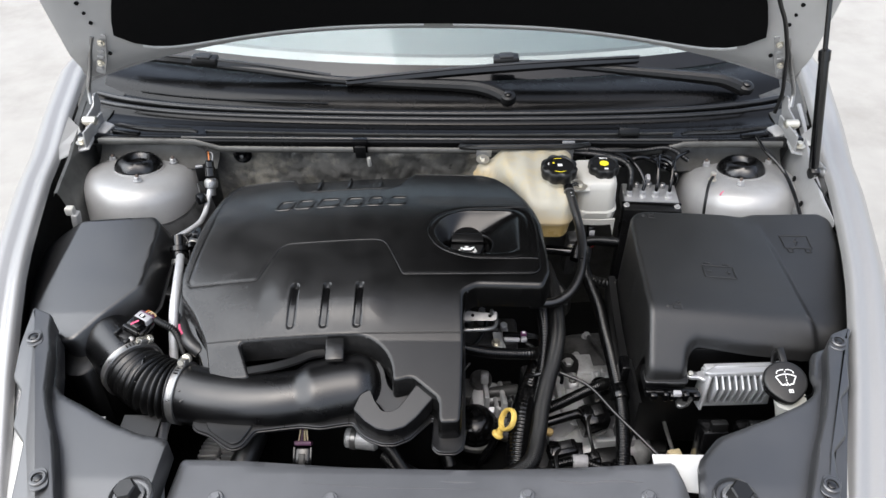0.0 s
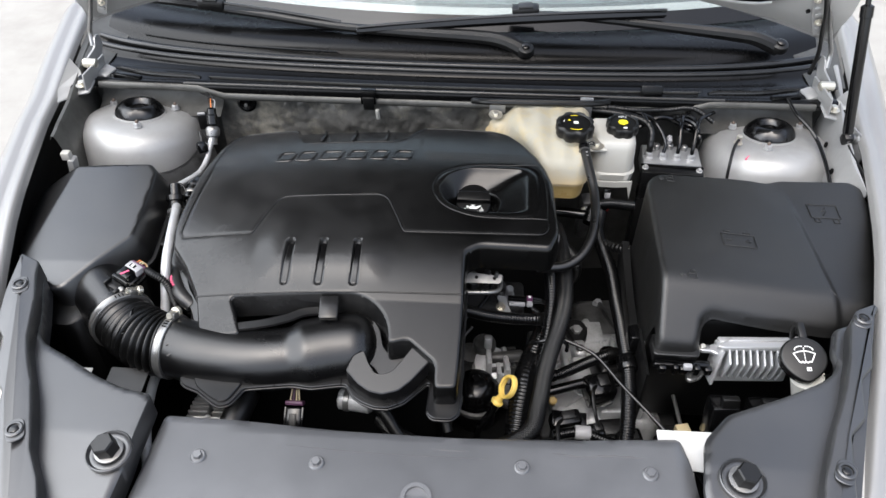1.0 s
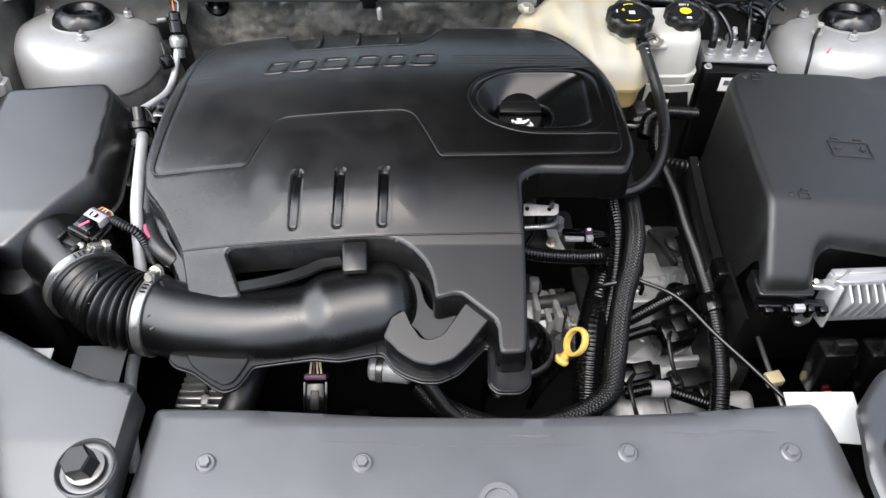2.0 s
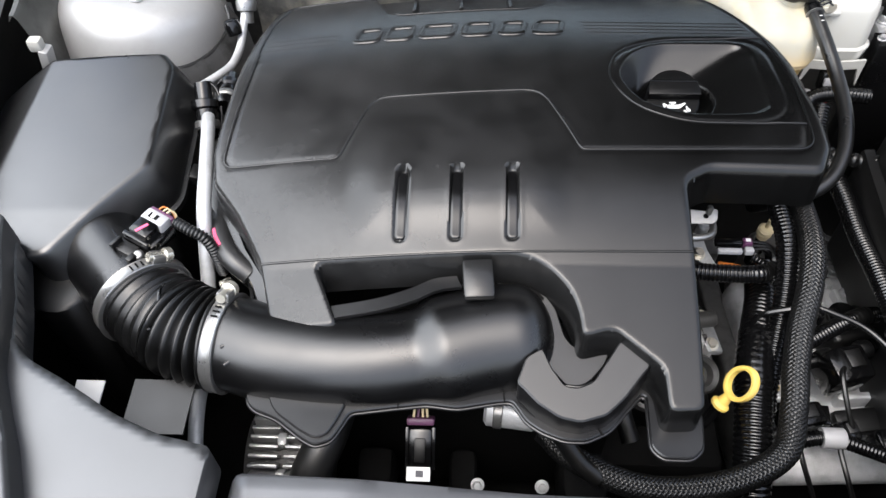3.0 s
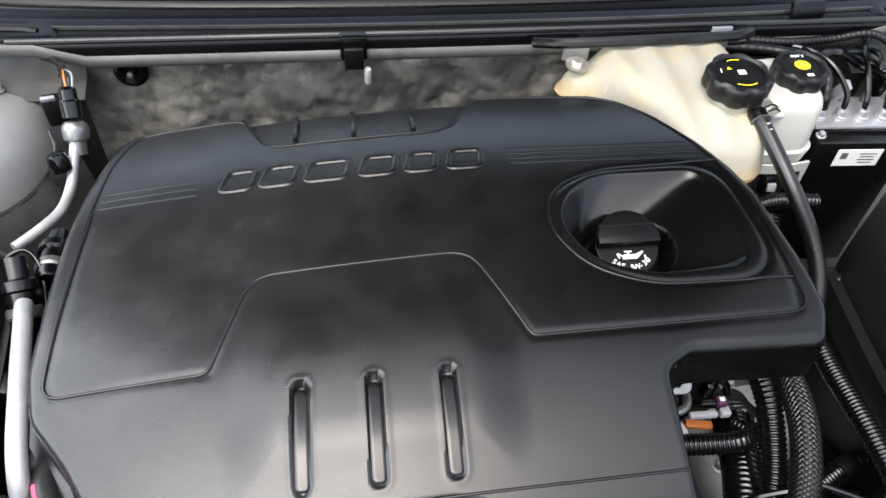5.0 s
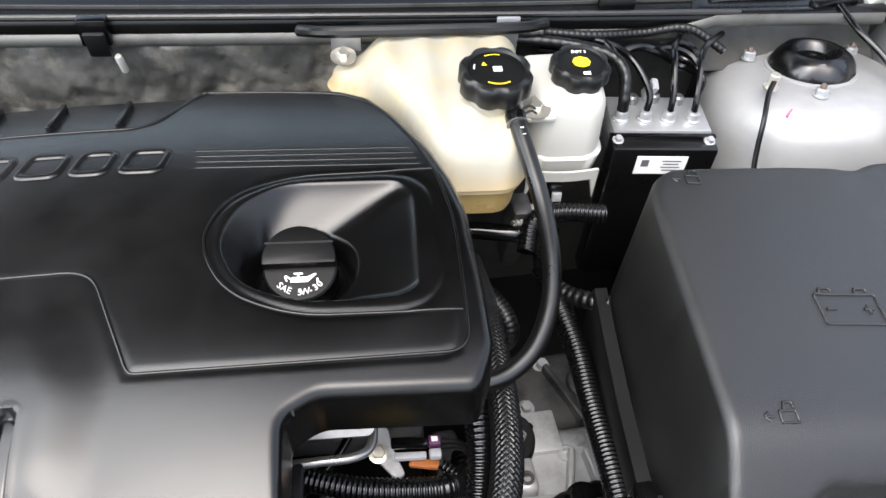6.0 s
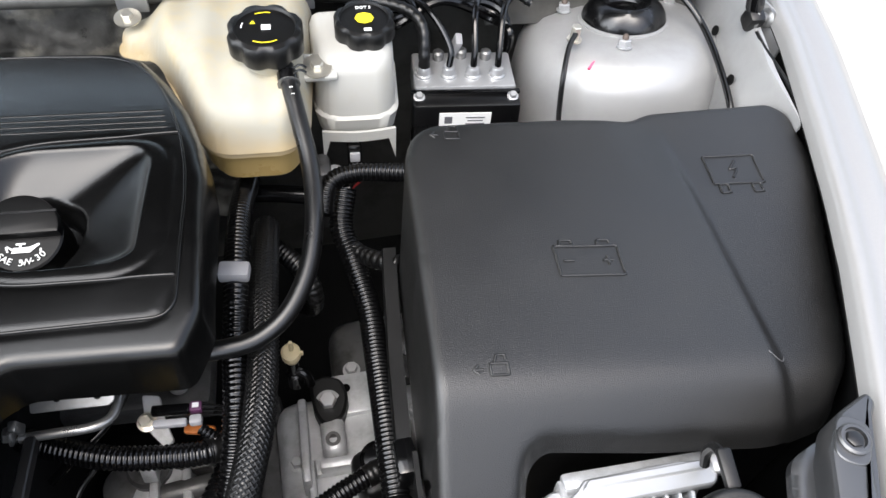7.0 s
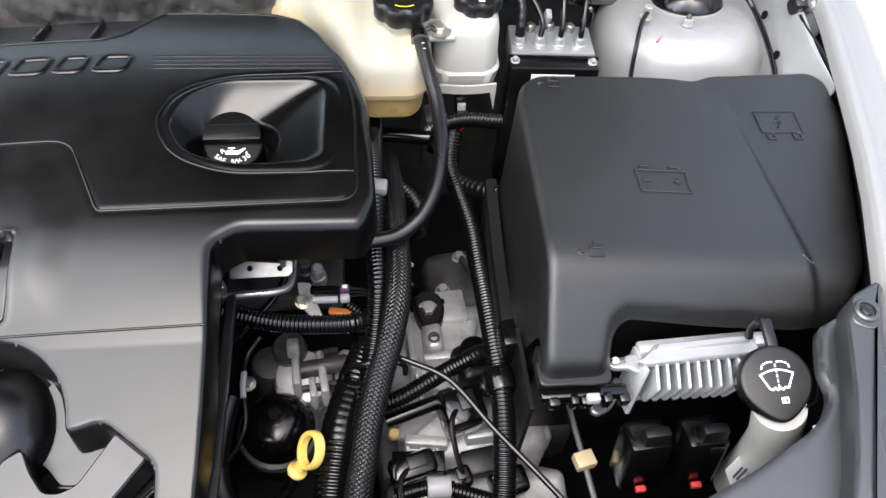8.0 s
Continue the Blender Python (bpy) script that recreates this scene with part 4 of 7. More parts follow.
part("bellows", tube([(-0.366, 0.690, 0.799), (-0.384, 0.693, 0.799), (-0.404, 0.699, 0.800), (-0.421, 0.7075, 0.801)], 0.0466, 40, ribs=0.0092, depth=0.0085), M["rubber"], duct, angle=70)
cuff = part("cuff", tube([(-0.417, 0.7055, 0.801), (-0.432, 0.7145, 0.801), (-0.446, 0.7255, 0.802), (-0.462, 0.7405, 0.803)], lambda t: 0.0450 - 0.0022 * (1 - abs(2 * t - 1)) + 0.0012 * math.cos(40 * t), 40, 0.002), M["rubber"], duct)
part("cuff_ridge", tube([(-0.425 + 0.006 * math.sin(a * 0.5), 0.7105 + 0.0465 * math.cos(a) * 0.55, 0.8010 + 0.0465 * math.sin(a)) for a in np.linspace(0.2, 2.4, 14)], 0.0014, 6, 0.003), M["gloss"], cuff)
for k, (a, c) in enumerate(((0.020, 0.0), (0.026, 0.004), (0.033, -0.002))):
    part("cuff_notch", block((0.003, 0.009, 0.002), (-0.425 - 0.006 * k, 0.680 + 0.004 * k, 0.8355 - 0.0035 * k), (-38, 0, 28 + 30 * (k % 2)), 0.0006), M["gloss"], cuff)
pipe_teeth = [(-0.352, 0.667, 0.8345, 30), (-0.347, 0.662, 0.8300, -20), (-0.349, 0.655, 0.8270, 40)]
for x, y, z, a in pipe_teeth:
    part("pipe_tooth", block((0.016, 0.005, 0.003), (x, y, z), (-45, 0, a), 0.001), M["tube"], pipe)


def hose_clamp(p, direction, r, screw):
    c = thing("hose_clamp", "bright steel worm drive hose clamp", "hose clamp", "hose clamps", at=p)
    d = Vector(direction).normalized()
    up = Vector(screw)
    up = (up - d * up.dot(d)).normalized()
    side = d.cross(up)
    band = part("band", revolve([(r, -0.0060), (r + 0.0010, -0.0060), (r + 0.0018, -0.0052), (r + 0.0012, -0.0040), (r + 0.0012, 0.0040), (r + 0.0018, 0.0052), (r + 0.0010, 0.0060), (r, 0.0060)], p, direction, 56), M["steel"], c)
    at = Vector(p) + up * (r + 0.0055)
    q = Matrix((side, d, up)).transposed().to_4x4()
    for k in range(3):
        a = -0.30 - 0.11 * k
        pt = Vector(p) + (up * math.cos(a) + side * math.sin(a)) * (r + 0.0018)
        part("band_slot", block((0.0016, 0.0062, 0.0006), (0, 0, 0), (0, 0, 0), 0), M["dark"], band).data.transform(Matrix.Translation(pt) @ q @ Matrix.Rotation(a, 4, "Y"))
    part("screw", revolve([(0.0066, -0.013), (0.0074, -0.012), (0.0074, -0.006), (0.0045, -0.005), (0.0045, 0.010)], at, tuple(side * -1), 14), M["zinc"], c, "plated screw head")
    part("housing", block((0.014, 0.0125, 0.009), (0, 0, 0), (0, 0, 0), 0.002), M["steel"], c).data.transform(Matrix.Translation(at - up * 0.001) @ q)
    return c


hose_clamp((-0.3665, 0.690, 0.799), (-1, 0.17, 0), 0.0452, (0.14, 0.34, 0.72))
hose_clamp((-0.455, 0.733, 0.803), (-0.70, 0.71, 0.02), 0.0458, (0.36, 0.30, 0.72))

BOX = rounded([(-0.704, 1.012), (-0.660, 1.020), (-0.495, 1.026), (-0.480, 1.006), (-0.468, 0.858), (-0.540, 0.752), (-0.556, 0.748), (-0.632, 0.800), (-0.668, 0.87), (-0.700, 0.97)], 0.007)


def box_height(x, y):
    return 0.859 + 0.06 * (x + 0.57) + 0.07 * (y - 0.88) - 0.35 * ((x + 0.57) ** 2) - 0.10 * np.clip(0.80 - y, 0, 1) - 0.55 * np.clip(-0.625 - x, 0, 1)


airbox = thing("air_filter_box", "satin black plastic air filter housing", "air filter box", at=(-0.57, 0.88, 0.65))
part("lid", lid(BOX, box_height, 0.0035, 0.0040, 0.003, 0.0), M["airbox"], airbox, angle=50)
way = np.r_[0, np.cumsum(np.hypot(*np.diff(np.r_[BOX, BOX[:1]], axis=0).T))]
at = np.linspace(0, way[-1], 181)[:-1]
ring = np.c_[np.interp(at, way, np.r_[BOX[:, 0], BOX[:1, 0]]), np.interp(at, way, np.r_[BOX[:, 1], BOX[:1, 1]])]
tan = np.roll(ring, -2, 0) - np.roll(ring, 2, 0)
out = np.c_[tan[:, 1], -tan[:, 0]] / np.hypot(*tan.T)[:, None]
if np.sum(out * (ring - ring.mean(0))) < 0:
    out = -out
top = box_height(ring[:, 0], ring[:, 1])
bm = bmesh.new()
tiers = [[bm.verts.new((*(p + n * o * (1.0 if o < 0 else min(1.0, max(-0.5, 1.2 * n[0])))), z - d)) for p, n, z in zip(ring, out, top)] for o, d in ((-0.0036, -0.0003), (-0.0022, 0.0003), (-0.0010, 0.0013), (0.0, 0.0032), (0.0030, 0.010), (0.0150, 0.042), (0.0150, 0.050), (0.0200, 0.051), (0.0200, 0.058))]
for lo_, hi_ in zip(tiers, tiers[1:]):
    for k in range(len(ring)):
        bm.faces.new((lo_[k], lo_[(k + 1) % len(ring)], hi_[(k + 1) % len(ring)], hi_[k]))
part("lid_side", bm, M["airbox"], airbox, angle=40)
BOX2 = rounded([(p[0] * 1.0 + 0.004 * (1 if p[0] > -0.55 else -0.1), p[1] + (0.0 if p[1] > 0.9 else -0.012)) for p in [(-0.690, 1.030), (-0.475, 1.036), (-0.462, 0.860), (-0.520, 0.725), (-0.555, 0.725), (-0.648, 0.87)]], 0.02)
part("base", lid(BOX2, lambda x, y: 0.812 + 0 * x, 0.012, 0.004, 0.20, -0.01), M["matt"], airbox, angle=60)
part("neck", tube([(-0.545, 0.828, 0.803), (-0.505, 0.786, 0.803), (-0.457, 0.735, 0.803)], 0.0452, 40, 0.004), M["tube"], airbox)
part("neck_seam", tube([(-0.496, 0.792, 0.8455), (-0.480, 0.775, 0.8462), (-0.462, 0.757, 0.8462)], 0.0010, 6, 0.004), M["gloss"], airbox)
for y in (0.90, 0.955, 1.0):
    part("latch", block((0.012, 0.022, 0.016), (-0.448, y, 0.803), (0, 20, 0), 0.003), M["matt"], airbox)
sensor = thing("air_flow_sensor", "black sensor plug with grey locking clip and pink mark", "sensor", at=(-0.45, 0.765, 0.84))
T = pose(-0.4500, 0.773, 0.856, 0, 6, -27) @ Matrix.Diagonal((0.88, 0.90, 1, 1))


def put(bm):
    bmesh.ops.transform(bm, matrix=T, verts=bm.verts)
    return bm


part("base_tab", put(block((0.030, 0.014, 0.006), (-0.009, -0.022, -0.008), (0, 0, 0), 0.001)), M["matt"], sensor)
part("tab_rib", put(block((0.003, 0.014, 0.010), (-0.016, -0.024, -0.004), (0, 0, 0), 0.001)), M["matt"], sensor)
part("tab_end", put(block((0.006, 0.010, 0.010), (0.008, -0.030, -0.008), (0, 0, 0), 0.001)), M["matt"], sensor)
part("collar", put(block((0.034, 0.006, 0.018), (0.0, -0.0115, -0.006), (0, 0, 0), 0.0015)), M["gloss"], sensor)
part("plug", put(block((0.024, 0.020, 0.022), (0.0, 0.001, -0.004), (0, 0, 0), 0.002)), M["gloss"], sensor)
part("plug_side", put(block((0.008, 0.034, 0.014), (0.015, 0.006, -0.010), (0, 0, 0), 0.002)), M["gloss"], sensor)
clip = part("lock_clip", put(block((0.028, 0.015, 0.016), (0.001, 0.017, -0.001), (0, 0, 0), 0.002)), M["grey"], sensor, "pale grey locking clip")
part("latch_window", put(block((0.011, 0.006, 0.001), (0.000, 0.0165, 0.0072), (0, 0, 0), 0)), M["gloss"], clip)
part("latch_tongue", put(block((0.004, 0.005, 0.0016), (0.000, 0.0165, 0.0078), (0, 0, 0), 0)), M["paper"], clip)
part("rear_lock", put(block((0.030, 0.005, 0.014), (0.001, 0.0265, -0.003), (0, 0, 0), 0.0015)), M["violet"], sensor, "dark violet lock")
part("mark", put(block((0.014, 0.0032, 0.0006), (0.000, -0.001, 0.0073), (0, 0, 70), 0.0)), M["pink"], sensor, "pink paint mark")
part("stem", put(block((0.022, 0.020, 0.040), (-0.004, -0.014, -0.030), (0, 0, 0), 0.003)), M["matt"], sensor)
part("screw", put(revolve([(0.006, 0), (0.006, 0.002), (0.004, 0.0045), (0.0001, 0.0055)], (0.009, -0.0215, -0.010), (0.2, -0.3, 1), 14)), M["steel"], sensor)
for k in range(3):
    part("wire", put(tube([(-0.006 + 0.005 * k, 0.026, 0.001), (-0.004 + 0.005 * k, 0.034, 0.003), (0.006 + 0.002 * k, 0.036, -0.003), (0.012, 0.032, -0.010)], 0.0009, 6)), M["orange" if k == 0 else "beige"], sensor)
loom = part("sensor_wiring", tube([(-0.424, 0.786, 0.855), (-0.411, 0.779, 0.853), (-0.397, 0.775, 0.846), (-0.390, 0.772, 0.83), (-0.388, 0.77, 0.80)], 0.0058, 10, ribs=0.0034, depth=0.0012), M["matt"])
tagged(loom, "black ribbed wiring sleeve of the air sensor", "wiring")

# ---------------------------------------------------------------- front panels
panel = thing("radiator_cover", "wide grey-black plastic cover panel over the radiator", "radiator cover", at=(0, 0.4, 0.8))
PANEL = rounded([(-0.325, 0.556), (-0.23, 0.554), (-0.10, 0.546), (0.05, 0.544), (0.20, 0.550), (0.325, 0.560), (0.332, 0.525), (0.345, 0.20), (-0.34, 0.20), (-0.328, 0.44)], 0.008)
part("panel", lid(PANEL, lambda x, y: 0.832 + 0.05 * (0.55 - y) - 0.6 * np.clip(0.42 - y, 0, 1) ** 2, 0.010, 0.006, 0.025, 0.003), M["panel"], panel, angle=50)
for x, y in ((-0.262, 0.494), (-0.118, 0.494), (0.128, 0.503), (0.280, 0.503), (-0.19, 0.40), (0.20, 0.40)):
    z = 0.832 + 0.05 * (0.55 - y)
    clip = part("push_clip", revolve([(0.0095, 0.0), (0.0095, 0.0015), (0.008, 0.003), (0.006, 0.003)], (x, y, z), (0, -0.05, 1), 24), M["panel"], panel)
    part("clip_head", revolve([(0.0058, 0.0), (0.0058, 0.006), (0.005, 0.007), (0.0001, 0.007)], (x, y, z), (0, -0.05, 1), 6), M["panel"], clip)
part("catch_hole_rim", revolve([(0.018, 0.0), (0.018, 0.003), (0.013, 0.003), (0.013, -0.004)], (0.005, 0.455, 0.8365), (0, -0.05, 1), 28), M["panel"], panel)
for side in (-1, 1):
    outer = [(-0.598, 0.778), (-0.584, 0.700), (-0.566, 0.640), (-0.545, 0.618), (-0.530, 0.560), (-0.505, 0.535), (-0.485, 0.450), (-0.450, 0.370), (-0.39, 0.25)]
    SH = [(-0.350, 0.25), (-0.334, 0.46), (-0.334, 0.560), (-0.375, 0.568), (-0.415, 0.584), (-0.464, 0.612), (-0.500, 0.630), (-0.518, 0.645), (-0.532, 0.685), (-0.552, 0.734), (-0.562, 0.757)] + outer
    if side > 0:
        outer = [(-0.606, 0.750), (-0.609, 0.742), (-0.594, 0.722), (-0.581, 0.690), (-0.566, 0.640)] + outer[3:]
        SH = [(-0.345, 0.25), (-0.331, 0.47), (-0.343, 0.535), (-0.377, 0.572), (-0.455, 0.604), (-0.471, 0.612), (-0.504, 0.628), (-0.524, 0.642), (-0.536, 0.660), (-0.535, 0.680), (-0.550, 0.720), (-0.580, 0.733)] + outer
    SH = rounded([(-side * p[0], p[1]) for p in SH], 0.008)
    sh = thing("side_shield", "grey-black plastic shield beside the radiator cover", "side shield", "side shields", at=(side * 0.45, 0.5, 0.84))
    def plate_height(x, y):
        return 0.866 - 0.10 * np.clip(0.50 - y, 0, 1) + 0 * x

    part("shield", lid(SH, plate_height, 0.0045, 0.003, 0.034 if side < 0 else 0.008, 0.0), M["shield"], sh, angle=45)
    lane = [(-0.563, 0.762), (-0.555, 0.735), (-0.535, 0.690), (-0.522, 0.651), (-0.511, 0.616), (-0.491, 0.580), (-0.474, 0.552), (-0.453, 0.508), (-0.436, 0.464), (-0.413, 0.430), (-0.395, 0.39), (-0.38, 0.33), (-0.37, 0.25)]
    if side > 0:
        lane = [(0.578, 0.737), (0.562, 0.715), (0.543, 0.661), (0.516, 0.597), (0.488, 0.546), (0.470, 0.508), (0.456, 0.476), (0.442, 0.42), (0.428, 0.36), (0.41, 0.25)]
    strip = rounded(lane + [(side * -q[0], q[1]) for q in reversed(outer)], 0.006, 3)
    bm = slab(strip, 0.856 if side < 0 else 0.863, 0.8900, 0.0045, None, 3)
    for v in bm.verts:
        v.co.z -= 0.10 * max(0.0, 0.50 - v.co.y)
    part("outer_strip", bm, M["shield"], sh, angle=30)
    bx, by = (-0.354, 0.475) if side < 0 else (0.374, 0.482)
    bz = 0.868
    cup = part("bolt_cup", revolve([(0.0265, -0.004), (0.0265, 0.0012), (0.0252, 0.0022), (0.0238, 0.0010), (0.0226, -0.0012), (0.0200, -0.0005), (0.0180, -0.0012)], (bx, by, bz), (0, -0.08, 1), 40), M["shield"], sh)
    part("washer", revolve([(0.0165, 0.001), (0.0165, 0.003), (0.012, 0.004)], (bx, by, bz), (0, -0.08, 1), 28), M["steel"], sh, "bright washer")
    part("bolt_head", revolve([(0.0138, 0.003), (0.0138, 0.019), (0.0122, 0.0210), (0.0001, 0.0210)], (bx, by, bz), (side * 0.12, -0.1, 1), 6), M["matt"], sh, "large black hexagon bolt head", angle=20)
    for x, y in ((0.579, 0.718), (0.482, 0.486)) if side > 0 else ((0.567, 0.712), (0.463, 0.483)):
        z = 0.890 - 0.10 * max(0.0, 0.50 - y)
        long = rounded([(-0.016, -0.011), (0.016, -0.011), (0.016, 0.011), (-0.016, 0.011)], 0.0105, 5)
        k = part("clip_pocket", slab(long, 0.0, 0.0016, 0.0007, pose(side * x, y, z - 0.0005, 0, 0, side * 62)), M["shield"], sh, angle=40)
        part("side_clip", revolve([(0.0105, 0.0012), (0.0105, 0.0030), (0.0090, 0.0042), (0.0072, 0.0042), (0.0068, 0.0015), (0.0045, 0.0015)], (side * x, y, z), (0, 0, 1), 24), M["shield"], k)
        part("side_screw", revolve([(0.0055, 0.001), (0.0055, 0.0034), (0.0045, 0.0040), (0.0001, 0.0040)], (side * x, y, z), (0, 0, 1), 6), M["tray"], k)
    rows = [[(side * (rail(1, y)[0] - dx), y, 0.862 - dz) for dx, dz in ((0.0, 0.004), (0.02, 0.0), (0.045, 0.0), (0.055, 0.012))] for y in np.linspace(0.35, 0.72 if side < 0 else 0.64, 14)]
    part("mounting_flange", sheet(rows, 0.0015), M["primer"], car)
    for y in (0.56, 0.62):
        x = rail(1, y)[0] - 0.022
        part("flange_bolt", hexbolt((side * x, y, 0.862), (0, 0, 1), 0.007, 0.006, 0.012), M["zinc"], car)

# ---------------------------------------------------------------- battery cover
LID = rounded([(0.331, 0.985), (0.338, 1.008), (0.356, 1.022), (0.470, 1.032), (0.535, 1.034), (0.556, 1.046), (0.640, 1.050), (0.680, 1.052), (0.695, 1.038), (0.696, 0.985), (0.676, 0.905), (0.656, 0.830), (0.642, 0.795), (0.615, 0.760), (0.570, 0.750),
               (0.480, 0.752), (0.398, 0.757), (0.384, 0.748), (0.379, 0.716), (0.3235, 0.717), (0.327, 0.78)], 0.012)
STEP = [(0.548, 1.09), (0.556, 1.031), (0.566, 0.925), (0.575, 0.80), (0.582, 0.72)]


def bat_height(x, y):
    P = np.c_[x, y]
    z = 0.885 + 0.05 * (y - 0.90) - 0.10 * (x - 0.40)
    # crease, beyond which the lid falls away to the wing
    d, near = polyline_distance(P, STEP)
    sd = np.where(x > near[:, 0], d, -d)
    w = 0.003
    z = z - 0.0045 * smoothstep(-0.055, 0.0, sd) * smoothstep(0.94, 1.02, y) - 0.0060 * smoothstep(-0.003, 0.010, sd) * smoothstep(1.05, 0.93, y) + (0.085 - 0.15 * smoothstep(1.0, 0.80, y)) * w * np.log1p(np.exp(np.clip(sd / w, -40, 40)))
    # front slope
    w = 0.006
    z = z - 0.86 * w * np.log1p(np.exp(np.clip((0.786 - y) / w, -40, 40)))
    return z


def bat_skirt(x, y):
    arch = smoothstep(0.380, 0.392, x) * smoothstep(0.80, 0.765, y) * (1 - smoothstep(0.63, 0.66, x))
    deep = 0.012 + 0.035 * smoothstep(0.74, 0.79, y) + 0.105 * smoothstep(0.36, 0.33, x) * smoothstep(0.74, 0.80, y) + 0.05 * smoothstep(0.65, 0.69, x)
    return deep * (1 - arch) + 0.005 * arch


battery = thing("battery_box", "grained black plastic battery cover with embossed signs", "battery cover", at=(0.5, 0.9, 0.6))
part("cover", lid(LID, bat_height, 0.0030, 0.008, bat_skirt, 0.003), M["battery"], battery, angle=60)


def sign(name, lines, r=0.0012):
    """Embossed strokes lying on the battery cover, joined to one sign."""
    bm = bmesh.new()
    for line in lines:
        q = np.array(line, float)
        t = np.linspace(0, len(q) - 1, 5 * (len(q) - 1) + 1)
        x, y = np.interp(t, range(len(q)), q[:, 0]), np.interp(t, range(len(q)), q[:, 1])
        tube(list(zip(x, y, bat_height(x, y) + 0.0002)), r, 6, 0.002, bm=bm)
    return part(name, bm, M["battery"], battery, "embossed sign", angle=80)


def oblong(cx, cy, w, h):
    return [(cx - w / 2, cy - h / 2), (cx + w / 2, cy - h / 2), (cx + w / 2, cy + h / 2), (cx - w / 2, cy + h / 2), (cx - w / 2, cy - h / 2)]


sign("battery_sign", [oblong(0.457, 0.881, 0.050, 0.026), oblong(0.442, 0.897, 0.010, 0.005), oblong(0.472, 0.897, 0.010, 0.005), [(0.437, 0.881), (0.445, 0.881)], [(0.468, 0.881), (0.476, 0.881)], [(0.472, 0.877), (0.472, 0.885)]])
sign("charge_sign", [oblong(0.614, 0.974, 0.046, 0.030), oblong(0.599, 0.954, 0.008, 0.009), oblong(0.629, 0.954, 0.008, 0.009), [(0.618, 0.983), (0.610, 0.974), (0.618, 0.975), (0.611, 0.965)]])
for cx, cy in ((0.368, 1.004), (0.368, 0.794)):
    sign("lock_sign", [oblong(cx + 0.004, cy + 0.003, 0.012, 0.008), [(cx + 0.001, cy + 0.007), (cx + 0.003, cy + 0.013), (cx + 0.009, cy + 0.013), (cx + 0.009, cy + 0.009)], [(cx - 0.014, cy + 0.003), (cx - 0.007, cy + 0.003)], [(cx - 0.010, cy + 0.006), (cx - 0.014, cy + 0.003), (cx - 0.010, cy)]], 0.0010)
part("tray", block((0.30, 0.235, 0.24), (0.490, 0.895, 0.69), (0, 0, 0), 0.01), M["matt"], battery)
part("cover_foot", slab(rounded([(0.3190, 0.735), (0.3195, 0.713), (0.3225, 0.7105), (0.380, 0.7095), (0.3835, 0.714), (0.385, 0.735)], 0.004, 3), 0.805, 0.809, 0.0012), M["battery"], battery, "turned-out foot of the cover")
part("foot_catch", block((0.062, 0.034, 0.024), (0.354, 0.738, 0.790), (0, 0, 0), 0.003), M["matt"], battery)
rack = part("catch_bar", block((0.080, 0.012, 0.012), (0.362, 0.712, 0.786), (0, 0, 0), 0.003), M["gloss"], battery)
for k, (x, w) in enumerate(((0.334, 0.010), (0.352, 0.007), (0.364, 0.012), (0.382, 0.008), (0.398, 0.010))):
    part("catch_tooth", block((w, 0.010, 0.014 + 0.004 * (k % 2)), (x, 0.7055, 0.784), (8, 0, 0), 0.002), M["gloss"], rack)
part("catch_clip", block((0.012, 0.008, 0.008), (0.368, 0.7035, 0.792), (0, 0, 0), 0.0015), M["grey"], rack, "pale clip")
part("tray_wall", slab([(0.318, 0.712), (0.322, 0.712), (0.322, 0.80), (0.318, 0.80)], 0.56, 0.76, 0), M["matt"], battery)
mark = [(0.571, 0.800), (0.577, 0.795), (0.582, 0.794), (0.585, 0.797)]
part("scratch", tube([(a, b, float(bat_height(np.array([a]), np.array([b]))[0]) + 0.0002) for a, b in mark], 0.0004, 6, 0.003), M["scuff"], battery, "pale scratch")
rail_line = [(0.315, 1.000, 0.762), (0.312, 0.946, 0.758), (0.309, 0.880, 0.754), (0.307, 0.800, 0.752)]
part("side_rail", sheet([[(x - o, y, z - d) for x, y, z in rail_line] for o, d in ((-0.012, 0.0), (0.0, 0.0), (0.0015, 0.004), (0.0, 0.060))], 0.002), M["matt"], battery, angle=30)
part("rail_foot", block((0.016, 0.030, 0.040), (0.313, 0.800, 0.735), (0, 0, 4), 0.003), M["gloss"], battery)

# control unit with cooling fins
ecu = thing("control_unit", "finned aluminium control unit below the battery cover", "control unit", at=(0.48, 0.72, 0.70))
top = slab(rounded([(0.408, 0.7255), (0.417, 0.7225), (0.520, 0.7275), (0.524, 0.734), (0.523, 0.744), (0.500, 0.7465), (0.428, 0.7415), (0.421, 0.734)], 0.003, 3), 0.808, 0.8155, 0.0012)
part("top_plate", top, M["silver"], ecu, "bright top flange", angle=30)
part("plate_step", slab(rounded([(0.425, 0.7335), (0.517, 0.7380), (0.517, 0.7445), (0.430, 0.7400)], 0.002, 2), 0.8155, 0.8185, 0.001), M["silver"], ecu, angle=30)
part("housing", block((0.108, 0.014, 0.075), (0.470, 0.740, 0.772), (-10, -1, 2), 0.003), M["alu"], ecu)
for k in range(9):
    x = 0.4265 + 0.0096 * k
    fin = slab(rounded([(-0.014, 0.026), (0.012, 0.028), (0.012, -0.026), (-0.004, -0.027), (-0.013, -0.016)], 0.003, 3), -0.0014, 0.0014, 0.0006)
    bmesh.ops.transform(fin, matrix=pose(x, 0.7205, 0.781, 90, -12, 84), verts=fin.verts)
    part("fin", fin, M["alu"], ecu, angle=40)
